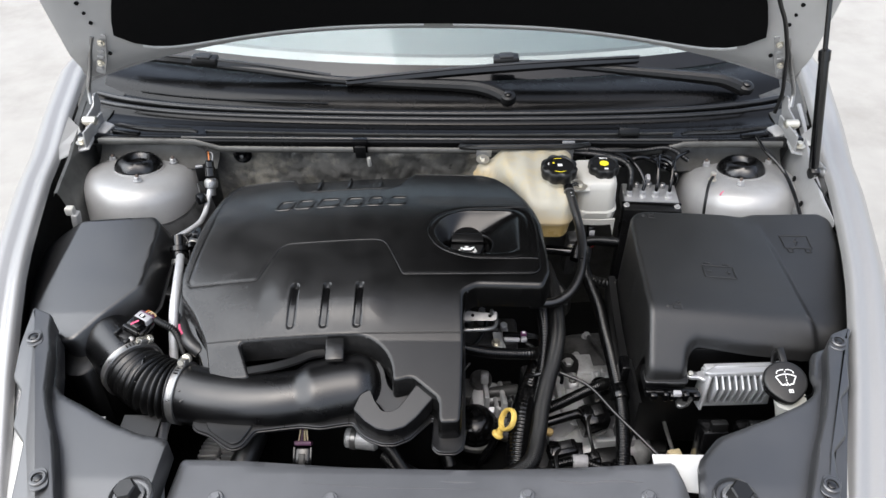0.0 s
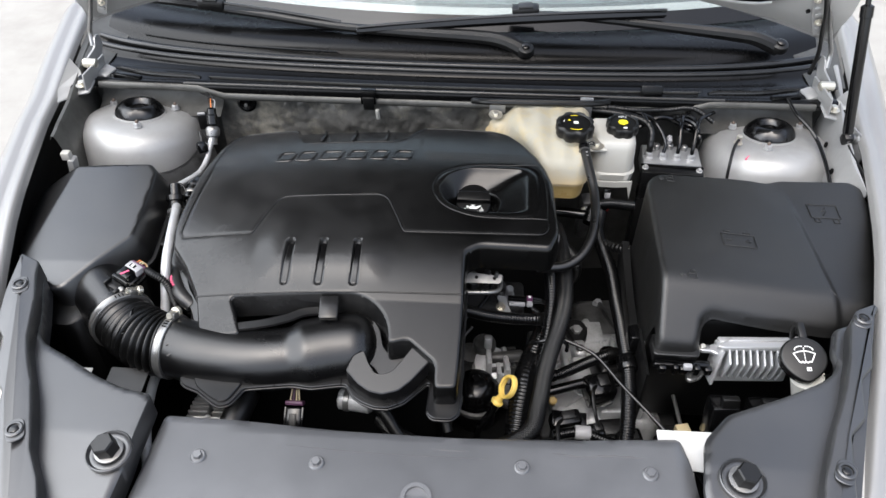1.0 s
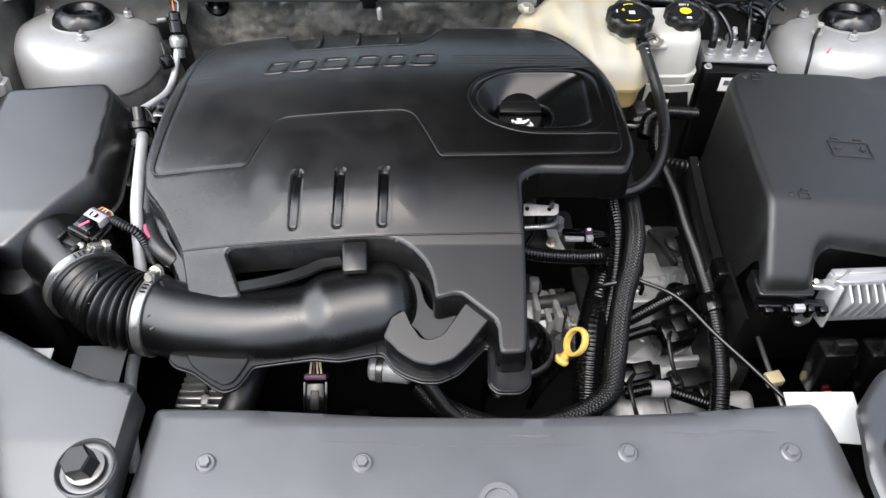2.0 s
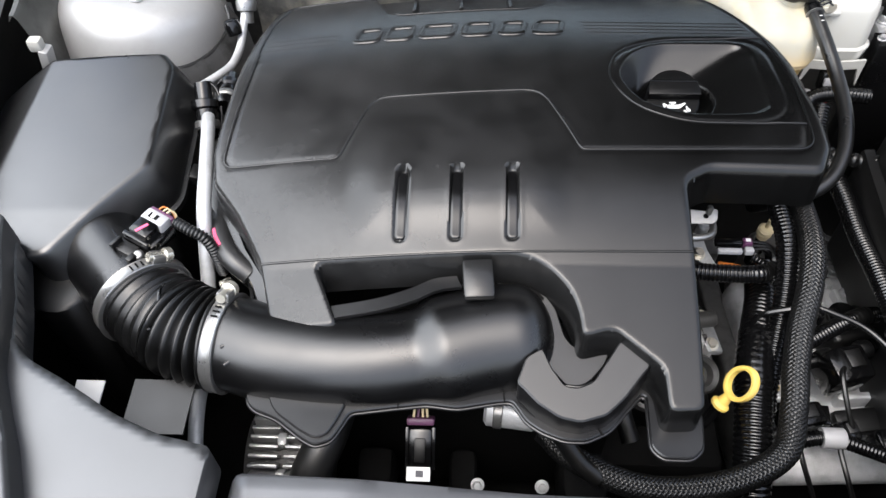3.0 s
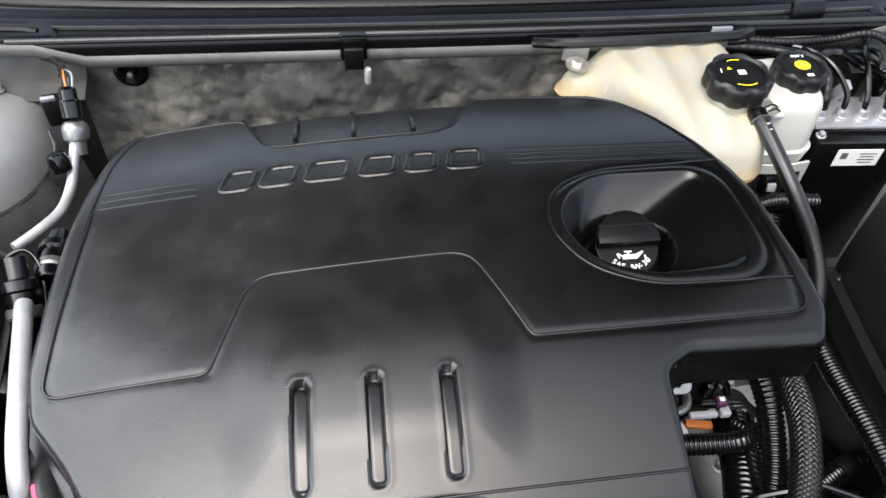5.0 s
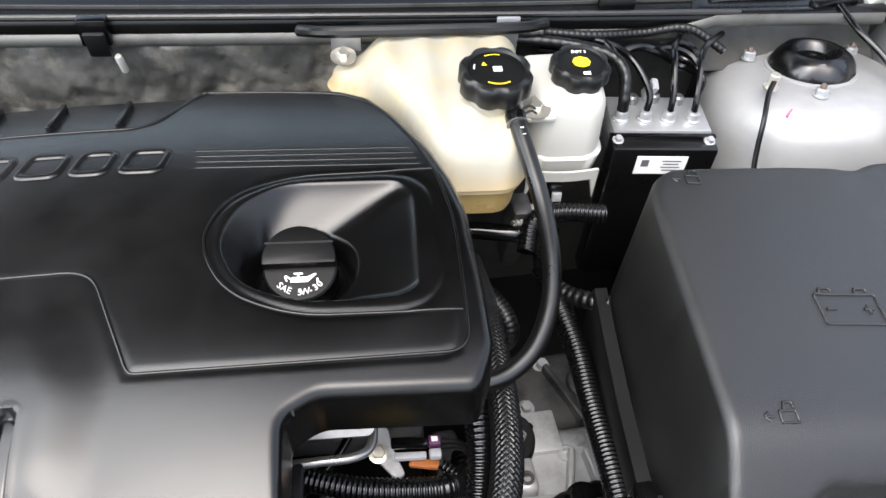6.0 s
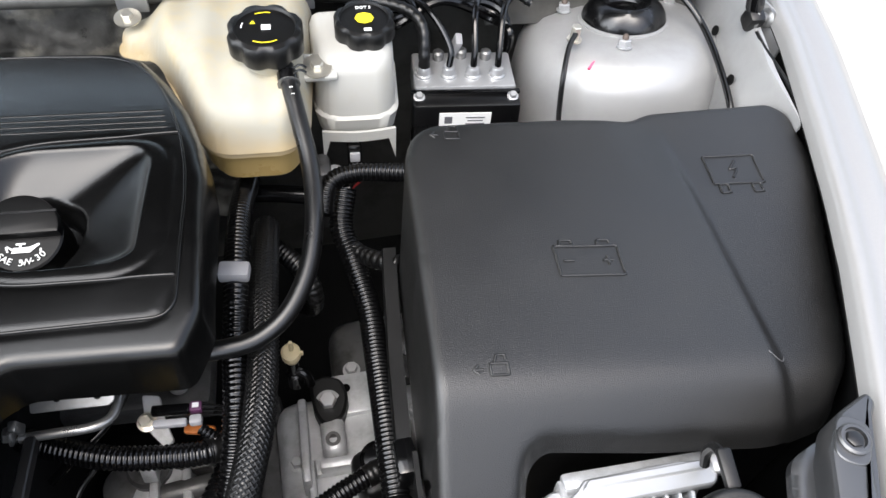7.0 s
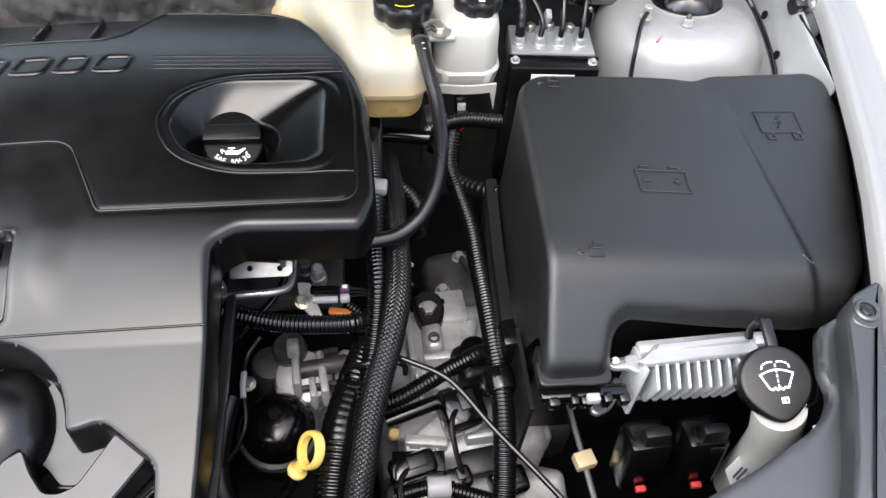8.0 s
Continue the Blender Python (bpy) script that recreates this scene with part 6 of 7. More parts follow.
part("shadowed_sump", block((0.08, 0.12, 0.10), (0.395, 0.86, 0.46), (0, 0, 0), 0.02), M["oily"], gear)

# castings beside the cover
part("housing_drum", revolve([(0.022, -0.06), (0.022, 0.020), (0.020, 0.024), (0.012, 0.026), (0.0001, 0.026)], (0.060, 0.866, 0.585), (0.05, -0.1, 1), 28), M["oily"], eng)
part("housing_drum", revolve([(0.020, -0.06), (0.020, 0.040), (0.017, 0.044), (0.0001, 0.044)], (0.084, 0.876, 0.585), (0.0, -0.1, 1), 24), M["oily"], eng)
for x, y, sx, h, turn in ((0.072, 0.842, 0.006, 0.05, 2), (0.092, 0.846, 0.009, 0.075, 4), (0.109, 0.838, 0.008, 0.060, 6), (0.122, 0.836, 0.009, 0.072, 8), (0.138, 0.842, 0.006, 0.045, 10)):
    part("casting_rib", block((sx, 0.058, h), (x, y, 0.575 + h / 2 - 0.02), (-6, 0, turn), 0.003), M["alu"], eng)
for y, z in ((0.828, 0.600), (0.852, 0.606), (0.872, 0.598)):
    part("casting_web", block((0.050, 0.006, 0.030), (0.114, y, z), (0, 0, 8), 0.002), M["oily"], eng)
part("casting_floor", block((0.085, 0.080, 0.05), (0.108, 0.846, 0.560), (0, 0, 6), 0.010), M["oily"], eng)
part("casting_ring", revolve([(0.024, 0), (0.024, 0.014), (0.021, 0.018), (0.016, 0.014), (0.015, 0.002), (0.0001, 0.002)], (0.128, 0.800, 0.575), (0.3, -0.5, 1), 28), M["oily"], eng)
part("flange_plate", block((0.030, 0.060, 0.010), (0.150, 0.860, 0.575), (0, 14, 8), 0.004), M["alu"], eng)
for x, y, z in ((0.146, 0.880, 0.584), (0.152, 0.838, 0.584), (0.036, 0.842, 0.600)):
    part("casting_bolt", hexbolt((x, y, z), (0, -0.2, 1), 0.006, 0.007, 0.009), M["zinc"], eng)

# smooth pump body with upright ribs
part("pump_body", revolve([(0.034, -0.08), (0.034, 0.0), (0.030, 0.010), (0.018, 0.014), (0.0001, 0.015)], (0.098, 0.846, 0.598), (0.05, -0.25, 1), 32), M["alu"], eng)
part("pump_snout", revolve([(0.010, -0.03), (0.010, 0.022), (0.008, 0.025)], (0.126, 0.850, 0.618), (1, 0.1, 0.1), 22), M["oily"], eng)
part("pump_collar", block((0.014, 0.014, 0.022), (0.090, 0.862, 0.640), (-10, 0, 0), 0.003), M["alu"], eng)

# bracket with bright pipe
rail_plate = slab(rounded([(-0.029, -0.009), (0.026, -0.007), (0.030, -0.003), (0.030, 0.008), (0.024, 0.009), (0.020, 0.006), (-0.029, 0.009)], 0.002, 2), 0.0, 0.0022, 0.0006)
lie = pose(0.065, 0.912, 0.713, 38, 0, -2)
bmesh.ops.transform(rail_plate, matrix=lie, verts=rail_plate.verts)
brk = part("bracket_rail", rail_plate, M["steel"], eng, "bright bracket with two holes")
for x in (-0.010, 0.018):
    hole = revolve([(0.0028, 0.0), (0.0001, 0.0)], (x, 0.001, 0.0026), (0, 0, 1), 14)
    bmesh.ops.transform(hole, matrix=lie, verts=hole.verts)
    part("bracket_hole", hole, M["dark"], brk)
part("bracket_post", block((0.006, 0.006, 0.016), (0.086, 0.914, 0.718), (0, 0, 0), 0.002), M["steel"], eng)
part("bracket_leg", block((0.006, 0.008, 0.018), (0.031, 0.892, 0.714), (18, 0, 0), 0.0015), M["steel"], eng)
part("fuel_pipe", tube([(0.030, 0.889, 0.703), (0.055, 0.890, 0.704), (0.080, 0.892, 0.704), (0.092, 0.902, 0.702), (0.094, 0.93, 0.70)], 0.0036, 12), M["steel"], eng, "bright fuel pipe")
part("pipe_end", hexbolt((0.0295, 0.888, 0.712), (-1, 0, 0.2), 0.006, 0.006, 0.008), M["steel"], eng)
for ob in list(eng.children):
    if ob.name.split(".")[0] in ("bracket_rail", "bracket_post", "bracket_leg", "fuel_pipe", "pipe_end"):
        ob.data.transform(Matrix.Translation((0.010, -0.060, 0.090)))
        for sub in ob.children:
            sub.data.transform(Matrix.Translation((0.010, -0.060, 0.090)))
for x, y, z, r, h, key in ((0.060, 0.938, 0.700, 0.010, 0.035, "oily"), (0.084, 0.942, 0.700, 0.008, 0.040, "steel"), (0.108, 0.925, 0.695, 0.010, 0.032, "oily"), (0.122, 0.918, 0.690, 0.009, 0.036, "alu"), (0.040, 0.940, 0.700, 0.008, 0.028, "oily")):
    part("injector", revolve([(r, 0), (r, h * 0.5), (r * 0.75, h * 0.55), (r * 0.75, h), (r * 0.5, h + 0.003)], (x, y, z), (0, -0.25, 1), 16), M[key], eng)
part("manifold_floor", block((0.14, 0.07, 0.03), (0.080, 0.935, 0.670), (0, 0, 0), 0.008), M["oily"], eng)
stay = slab(rounded([(-0.008, 0.022), (0.007, 0.020), (0.010, 0.004), (0.020, -0.020), (0.012, -0.024), (-0.004, -0.006)], 0.003, 3), 0, 0.003, 0.0008)
bmesh.ops.transform(stay, matrix=pose(0.109, 0.870, 0.720, 12, 0, 0), verts=stay.verts)
part("bracket_stay", stay, M["alu"], eng)
part("stay_nut", hexbolt((0.107, 0.867, 0.724), (0, -0.3, 1), 0.0055, 0.008, 0.008), M["zinc"], eng)
part("orange_seal", block((0.026, 0.008, 0.007), (0.146, 0.864, 0.706), (10, 0, -10), 0.002), M["orange"], eng, "orange seal")
sen = thing("engine_sensor_plug", "black and grey sensor plug with violet lock", "connector", at=(0.13, 0.87, 0.71))
part("plug", block((0.030, 0.008, 0.008), (0.126, 0.8835, 0.715), (0, 0, -2), 0.002), M["gloss"], sen)
part("socket", block((0.026, 0.006, 0.006), (0.126, 0.8725, 0.714), (0, 0, -1), 0.0015), M["grey"], sen, "pale grey socket")
part("lock", block((0.010, 0.009, 0.009), (0.146, 0.883, 0.716), (0, 0, 0), 0.002), M["violet"], sen, "violet lock")
part("lock_face", block((0.005, 0.004, 0.0006), (0.146, 0.883, 0.7208), (0, 0, 0), 0), M["paper"], sen)
part("lock_pale", block((0.010, 0.008, 0.008), (0.146, 0.8725, 0.715), (0, 0, 0), 0.002), M["grey"], sen, "pale clip")
for dz, end in ((0.0, (0.168, 0.83, 0.712)), (0.003, (0.166, 0.838, 0.70)), (-0.003, (0.172, 0.845, 0.70))):
    part("wire", tube([(0.151, 0.880 + dz, 0.716 + dz), (0.168, 0.876 + dz, 0.718), (0.174, 0.860, 0.716 + dz), end], 0.0015, 6), M["rubber"], sen)
run_short = tube([(0.150, 0.866, 0.712), (0.160, 0.858, 0.710), (0.168, 0.848, 0.705), (0.172, 0.838, 0.70)], 0.005, 10, 0.004, 0.0036, 0.001)
part("wire_sleeve", run_short, M["gloss"], sen)
for ob in sen.children:
    ob.data.transform(Matrix.Translation((0.006, -0.022, 0.036)))

dome = thing("oil_filter_housing", "glossy black domed oil filter housing", "oil filter", at=(0.066, 0.765, 0.60))
part("dome", revolve([(0.0405, 0.0), (0.0405, 0.006), (0.0385, 0.009), (0.0370, 0.012), (0.0350, 0.020), (0.0290, 0.029), (0.0200, 0.034), (0.0120, 0.0355), (0.0001, 0.036)], (0.072, 0.786, 0.596), (0.0, -0.1, 1), 44), M["gloss"], dome, angle=40)
part("hex_nub", revolve([(0.0085, 0.034), (0.0085, 0.046), (0.007, 0.048), (0.0001, 0.048)], (0.072, 0.786, 0.596), (0.0, -0.1, 1), 6), M["gloss"], dome, angle=25)
for k in range(12):
    a = k * math.pi / 6
    part("grip_rib", block((0.003, 0.0025, 0.009), (0.072 + 0.0375 * math.cos(a), 0.786 + 0.0375 * math.sin(a), 0.605), (0, 0, math.degrees(a)), 0.001, 1), M["gloss"], dome)
part("seat_ring", revolve([(0.043, 0), (0.046, 0.004), (0.044, 0.010), (0.040, 0.012)], (0.072, 0.786, 0.586), (0.0, -0.1, 1), 40), M["oily"], dome)
part("filter_drum", revolve([(0.035, -0.12), (0.036, 0.0)], (0.072, 0.782, 0.586), (0.0, -0.1, 1), 36), M["matt"], dome)

dip = thing("dipstick", "yellow plastic oil dipstick handle", "dipstick", at=(0.10, 0.70, 0.68))
c0 = Vector((0.118, 0.6995, 0.7310))
u, face = Vector((0.449, 0.222, 0.866)).normalized(), Vector((-0.84, -0.25, 0.48))
face = (face - u * face.dot(u)).normalized()
v = face.cross(u)
bm = bmesh.new()
rings = []
for a in np.linspace(0, 2 * math.pi, 32, endpoint=False):
    out = (u * math.cos(a) * 0.0150 + v * math.sin(a) * 0.0118)
    n_ = out.normalized()
    rings.append([bm.verts.new(c0 + out + n_ * dr + face * df) for dr, df in ((0.0, -0.0035), (0.0016, -0.0048), (0.0040, -0.0044), (0.0048, -0.0020), (0.0048, 0.0020), (0.0040, 0.0044), (0.0016, 0.0048), (0.0, 0.0035))])
for k in range(32):
    for j in range(8):
        bm.faces.new((rings[k][j], rings[k][(j + 1) % 8], rings[(k + 1) % 32][(j + 1) % 8], rings[(k + 1) % 32][j]))
part("loop", bm, M["yellow"], dip, angle=50)
part("stem", tube([c0 - u * 0.018, c0 - u * 0.024, c0 - u * 0.031], lambda t: 0.0046 + 0.0022 * t, 12, 0.003), M["yellow"], dip)
part("collar", revolve([(0.0062, -0.004), (0.0092, -0.002), (0.0095, 0.001), (0.0070, 0.003), (0.005, 0.005)], tuple(c0 - u * 0.032), tuple(u), 22), M["yellow"], dip)
part("guide_tube", tube([tuple(c0 - u * 0.036), (0.094, 0.686, 0.680), (0.078, 0.680, 0.65), (0.075, 0.70, 0.58)], 0.006, 10), M["gloss"], dip, "black guide tube")

# hoses and looms
def run(name, label, category, points, r, mat="rubber", ribs=0.0, depth=0.0, segs=14, group=""):
    ob = part(name, tube(points, r, segs, 0.005, ribs, depth), M[mat], None, angle=70)
    return tagged(ob, label, category, group)


M["braid"] = material("braided_sleeve", (0.012, 0.012, 0.012), 0.40, vary=0.2)
nt = M["braid"].node_tree
wv = nt.nodes.new("ShaderNodeTexVoronoi")
wv.inputs["Scale"].default_value = 330
co = nt.nodes.new("ShaderNodeTexCoord")
nt.links.new(co.outputs["Object"], wv.inputs["Vector"])
bp = nt.nodes.new("ShaderNodeBump")
bp.inputs["Strength"].default_value, bp.inputs["Distance"].default_value = 0.9, 0.002
nt.links.new(wv.outputs["Distance"], bp.inputs["Height"])
nt.links.new(bp.outputs["Normal"], nt.nodes["Principled BSDF"].inputs["Normal"])
BR = [(0.206, 1.06, 0.735), (0.207, 1.00, 0.760), (0.2075, 0.94, 0.775), (0.2075, 0.88, 0.779), (0.204, 0.83, 0.778), (0.1945, 0.79, 0.768), (0.182, 0.755, 0.752), (0.171, 0.715, 0.740), (0.163, 0.675, 0.728), (0.148, 0.636, 0.71), (0.09, 0.612, 0.695), (0.02, 0.612, 0.685), (-0.04, 0.640, 0.68), (-0.07, 0.67, 0.68)]
hose_b = thing("braided_hose", "thick black braided coolant hose", "hose", at=(0.19, 0.78, 0.70))
part("hose_core", tube(BR, 0.0120, 18, 0.006), M["rubber"], hose_b)
P, s_way = spline(BR, 0.0020)
bm = bmesh.new()
for sgn in (1, -1):
    for k in range(16):
        pts = []
        prev = None
        for i, p in enumerate(P):
            t = Vector(P[min(i + 1, len(P) - 1)] - P[max(i - 1, 0)]).normalized()
            uu = t.cross(Vector((0, 0, 1))).normalized() if prev is None else (prev - t * prev.dot(t)).normalized()
            prev = uu
            a = sgn * s_way[i] / 0.0110 + 2 * math.pi * k / 16
            pts.append(Vector(p) + (uu * math.cos(a) + t.cross(uu) * math.sin(a)) * (0.0122 + 0.0003 * sgn * math.cos(16 * s_way[i] / 0.0110)))
        rings = []
        for i, p in enumerate(pts):
            t = (pts[min(i + 1, len(pts) - 1)] - pts[max(i - 1, 0)]).normalized()
            n = (p - Vector(P[i])).normalized()
            w = t.cross(n).normalized()
            rings.append([bm.verts.new(p + w * 0.0009), bm.verts.new(p + n * 0.0005), bm.verts.new(p - w * 0.0009)])
        for a, b in zip(rings, rings[1:]):
            for j in range(2):
                bm.faces.new((a[j], a[j + 1], b[j + 1], b[j]))
tagged(part("braid", bm, M["rubber"], hose_b, "crossed braid strands"), kind="stuff")
sleeve_a = run("corrugated_sleeve", "black corrugated wiring sleeve beside the braided hose", "wiring", [(0.192, 1.10, 0.762), (0.188, 1.04, 0.782), (0.187, 0.985, 0.790), (0.187, 0.945, 0.788), (0.1855, 0.90, 0.776), (0.186, 0.85, 0.768), (0.181, 0.805, 0.746), (0.172, 0.768, 0.722), (0.160, 0.72, 0.690), (0.148, 0.65, 0.64), (0.13, 0.58, 0.58)], 0.0112, "gloss", 0.0046, 0.0013)
sleeve_d = run("corrugated_sleeve", "thick black corrugated sleeve in front of the gearbox", "wiring", [(0.190, 0.875, 0.685), (0.176, 0.825, 0.698), (0.160, 0.780, 0.704), (0.148, 0.740, 0.704), (0.139, 0.695, 0.696), (0.133, 0.650, 0.680), (0.130, 0.610, 0.65), (0.125, 0.57, 0.60)], 0.0190, "gloss", 0.0058, 0.0016)
sleeve_b = run("corrugated_sleeve", "long black corrugated sleeve along the battery box", "wiring", [(0.285, 1.075, 0.765), (0.279, 1.045, 0.745), (0.287, 1.015, 0.73), (0.298, 0.965, 0.718), (0.301, 0.91, 0.712), (0.303, 0.835, 0.715), (0.304, 0.750, 0.71), (0.297, 0.675, 0.695), (0.288, 0.62, 0.665), (0.285, 0.57, 0.60)], 0.0118, "gloss", 0.0040, 0.0012)
sleeve_e = run("corrugated_sleeve", "black corrugated sleeve crossing below the engine cover", "wiring", [(0.005, 0.862, 0.735), (0.045, 0.845, 0.738), (0.09, 0.831, 0.740), (0.135, 0.826, 0.742), (0.162, 0.827, 0.742), (0.182, 0.842, 0.728)], 0.0100, "gloss", 0.0042, 0.0012)
sleeve_f = run("corrugated_sleeve", "short black corrugated sleeve across the gearbox", "wiring", [(0.170, 0.772, 0.655), (0.205, 0.780, 0.665), (0.235, 0.795, 0.668), (0.265, 0.812, 0.668), (0.295, 0.826, 0.668), (0.32, 0.835, 0.66)], 0.0095, "gloss", 0.0042, 0.0012)
run("corrugated_sleeve", "black corrugated sleeve joining the battery box", "wiring", [(0.262, 1.058, 0.750), (0.272, 1.085, 0.765), (0.30, 1.092, 0.77), (0.345, 1.088, 0.77)], 0.0100, "gloss", 0.0042, 0.0012)
sleeve_c = run("corrugated_sleeve", "black corrugated sleeve low in front of the gearbox", "wiring", [(0.195, 0.690, 0.625), (0.235, 0.694, 0.632), (0.275, 0.684, 0.628), (0.33, 0.668, 0.618), (0.38, 0.664, 0.60)], 0.0085, "gloss", 0.0040, 0.0011)
run("thin_cable", "thin black cable arching over the gearbox", "cable", [(0.192, 0.782, 0.752), (0.215, 0.772, 0.752), (0.250, 0.752, 0.748), (0.286, 0.706, 0.738), (0.325, 0.660, 0.728), (0.362, 0.615, 0.715), (0.39, 0.58, 0.69)], 0.0028, "gloss")
run("thin_cable", "black cable beside the fuel pipe", "cable", [(0.092, 0.925, 0.735), (0.088, 0.895, 0.728), (0.073, 0.868, 0.722), (0.052, 0.848, 0.716), (0.03, 0.835, 0.70)], 0.0036, "gloss")
run("thin_cable", "loose wire beside the oil filter", "cable", [(0.062, 0.842, 0.700), (0.048, 0.825, 0.69), (0.046, 0.79, 0.688), (0.050, 0.755, 0.682), (0.040, 0.735, 0.665), (0.018, 0.72, 0.64)], 0.0024, "rubber")
bare = part("tape_wrap", tube([(0.0465, 0.806, 0.6905), (0.046, 0.792, 0.690), (0.047, 0.778, 0.688)], 0.0032, 8, 0.003), M["grey"])
tagged(bare, "frayed silvery tape on the loose wire", "tape")
run("hose", "black hose below the oil filler", "hose", [(0.03, 0.795, 0.66), (0.022, 0.76, 0.65), (0.02, 0.72, 0.64), (0.03, 0.69, 0.62)], 0.010, "rubber")
run("wiring_loom", "taped wiring loom beside the battery box", "wiring", [(0.275, 1.05, 0.735), (0.292, 1.02, 0.735), (0.310, 1.00, 0.745), (0.33, 0.985, 0.755)], 0.009, "rubber", 0.008, 0.0012)
run("coolant_pipe", "black plastic coolant pipe under the tank", "pipe", [(0.185, 1.10, 0.742), (0.22, 1.094, 0.745), (0.262, 1.085, 0.748), (0.29, 1.09, 0.75)], 0.009, "gloss")
part("tape_wrap", tube([(0.158, 0.774, 0.7042), (0.152, 0.755, 0.7045), (0.146, 0.735, 0.7038), (0.1425, 0.715, 0.7008)], 0.0197, 20, 0.003, 0.007, 0.0004), M["gloss"], sleeve_d, "glossy black tape wrap")
part("end_tape", tube([(0.160, 0.8268, 0.7420), (0.170, 0.831, 0.7385), (0.178, 0.8385, 0.7315)], 0.0108, 14, 0.003, 0.005, 0.0003), M["rubber"], sleeve_e, "black tape at the end")
part("end_tape", tube([(0.282, 0.820, 0.668), (0.294, 0.8255, 0.668), (0.304, 0.829, 0.666)], 0.0104, 14, 0.003, 0.005, 0.0003), M["rubber"], sleeve_f, "black tape at the end")
tie = thing("cable_tie", "black strap tying the hoses together", "cable tie", at=(0.17, 0.77, 0.74))
part("strap", tube([(0.146, 0.775, 0.722), (0.149, 0.775, 0.738), (0.160, 0.774, 0.747), (0.180, 0.772, 0.756), (0.197, 0.770, 0.759), (0.207, 0.770, 0.750), (0.208, 0.770, 0.735)], 0.0030, 8), M["gloss"], tie)
part("loom_clip", block((0.026, 0.016, 0.012), (0.187, 0.957, 0.8005), (0, 0, -6), 0.003), M["grey"], sleeve_a, "grey plastic clip")
part("sleeve_clip", revolve([(0.0145, -0.012), (0.0155, -0.010), (0.0155, 0.010), (0.0145, 0.012)], (0.3035, 0.768, 0.712), (0.1, -1, -0.1), 20), M["gloss"], sleeve_b, "black clip")
bl = thing("breather_cap", "beige breather cap on the gearbox", "breather", at=(0.22, 0.957, 0.64))
part("cap", revolve([(0.0075, 0), (0.0075, 0.006), (0.0095, 0.007), (0.0095, 0.010), (0.0080, 0.011), (0.0095, 0.012), (0.0095, 0.016), (0.0070, 0.018)], (0.220, 0.957, 0.652), (0, -0.1, 1), 16), M["beige"], bl)
part("nipple", revolve([(0.003, 0), (0.0022, 0.010), (0.002, 0.014)], (0.221, 0.957, 0.668), (0, 0, 1), 8), M["beige"], bl)
part("side_tooth", block((0.006, 0.003, 0.006), (0.229, 0.955, 0.664), (0, 0, 0), 0.001), M["beige"], bl)
part("stem", revolve([(0.0085, 0), (0.0085, 0.022), (0.006, 0.024), (0.006, 0.05)], (0.220, 0.957, 0.602), (0, 0, 1), 14), M["gloss"], bl)
part("elbow", tube([(0.222, 0.955, 0.634), (0.232, 0.950, 0.630), (0.236, 0.944, 0.618)], 0.0045, 10), M["gloss"], bl)
tcon = thing("hose_connector", "pale grey plastic hose connector under the reservoir", "connector", at=(0.276, 1.05, 0.74))
part("barrel", revolve([(0.005, -0.010), (0.0080, -0.008), (0.0085, 0.004), (0.0085, 0.012), (0.0060, 0.014)], (0.268, 1.098, 0.752), (0.95, 0.30, 0), 18), M["grey"], tcon)
part("riser", revolve([(0.0065, -0.02), (0.0065, 0.008), (0.0075, 0.009), (0.0075, 0.013), (0.005, 0.014)], (0.276, 1.104, 0.750), (0.10, 0.25, 1), 16), M["grey"], tcon)
part("nut", hexbolt((0.258, 1.095, 0.752), (-1, -0.3, 0), 0.005, 0.004, 0.007), M["zinc"], tcon)
for x, y, z, sx, sy, sz in ((0.272, 0.775, 0.635, 0.045, 0.040, 0.05), (0.215, 0.720, 0.625, 0.050, 0.026, 0.026), (0.262, 0.708, 0.612, 0.030, 0.024, 0.03), (0.318, 0.705, 0.60, 0.04, 0.03, 0.03)):
    sw = thing("gearbox_sensor", "black plastic gearbox sensor plug", "sensor", "gearbox sensors", at=(x, y, z))
    part("body", block((sx, sy, sz), (x, y, z), (8, 0, 14), 0.006), M["gloss"], sw)
    part("lead", tube([(x, y, z + sz * 0.3), (x - 0.014, y - 0.020, z + sz * 0.5), (x - 0.012, y - 0.05, z + sz * 0.2), (x, y - 0.08, z - 0.02)], 0.003, 8), M["rubber"], sw)
    part("clip", block((sx * 0.4, sy * 0.5, 0.004), (x + 0.004, y, z + sz / 2 + 0.002), (8, 0, 14), 0.001), M["matt"], sw)
rod = thing("shift_cable", "pale shift cable rod with beige joint", "cable", at=(0.40, 0.72, 0.60))
part("rod", tube([(0.392, 0.79, 0.63), (0.400, 0.73, 0.615), (0.408, 0.66, 0.60), (0.41, 0.60, 0.58)], 0.0034, 10), M["steel"], rod)
part("joint", block((0.022, 0.018, 0.014), (0.401, 0.718, 0.616), (0, 0, 12), 0.002), M["beige"], rod, "beige joint")
os_ = part("fill_plug", revolve([(0.007, 0), (0.007, 0.006), (0.005, 0.008)], (0.198, 0.762, 0.615), (0, -0.2, 1), 12), M["amber"])
tagged(os_, "small amber filler plug on the gearbox", "plug")
tag = part("wiring_label", block((0.034, 0.0008, 0.026), (0.523, 0.662, 0.705), (-42, 0, 35), 0), M["paper"])
tagged(tag, "small white label hanging on the wiring", "label")
for k in range(3):
    part("label_bar", block((0.022, 0.0004, 0.0030), (0.5226, 0.6574 + 0.0042 * k, 0.7108 - 0.0050 * k), (-42, 0, 35), 0), M["ink"], tag)

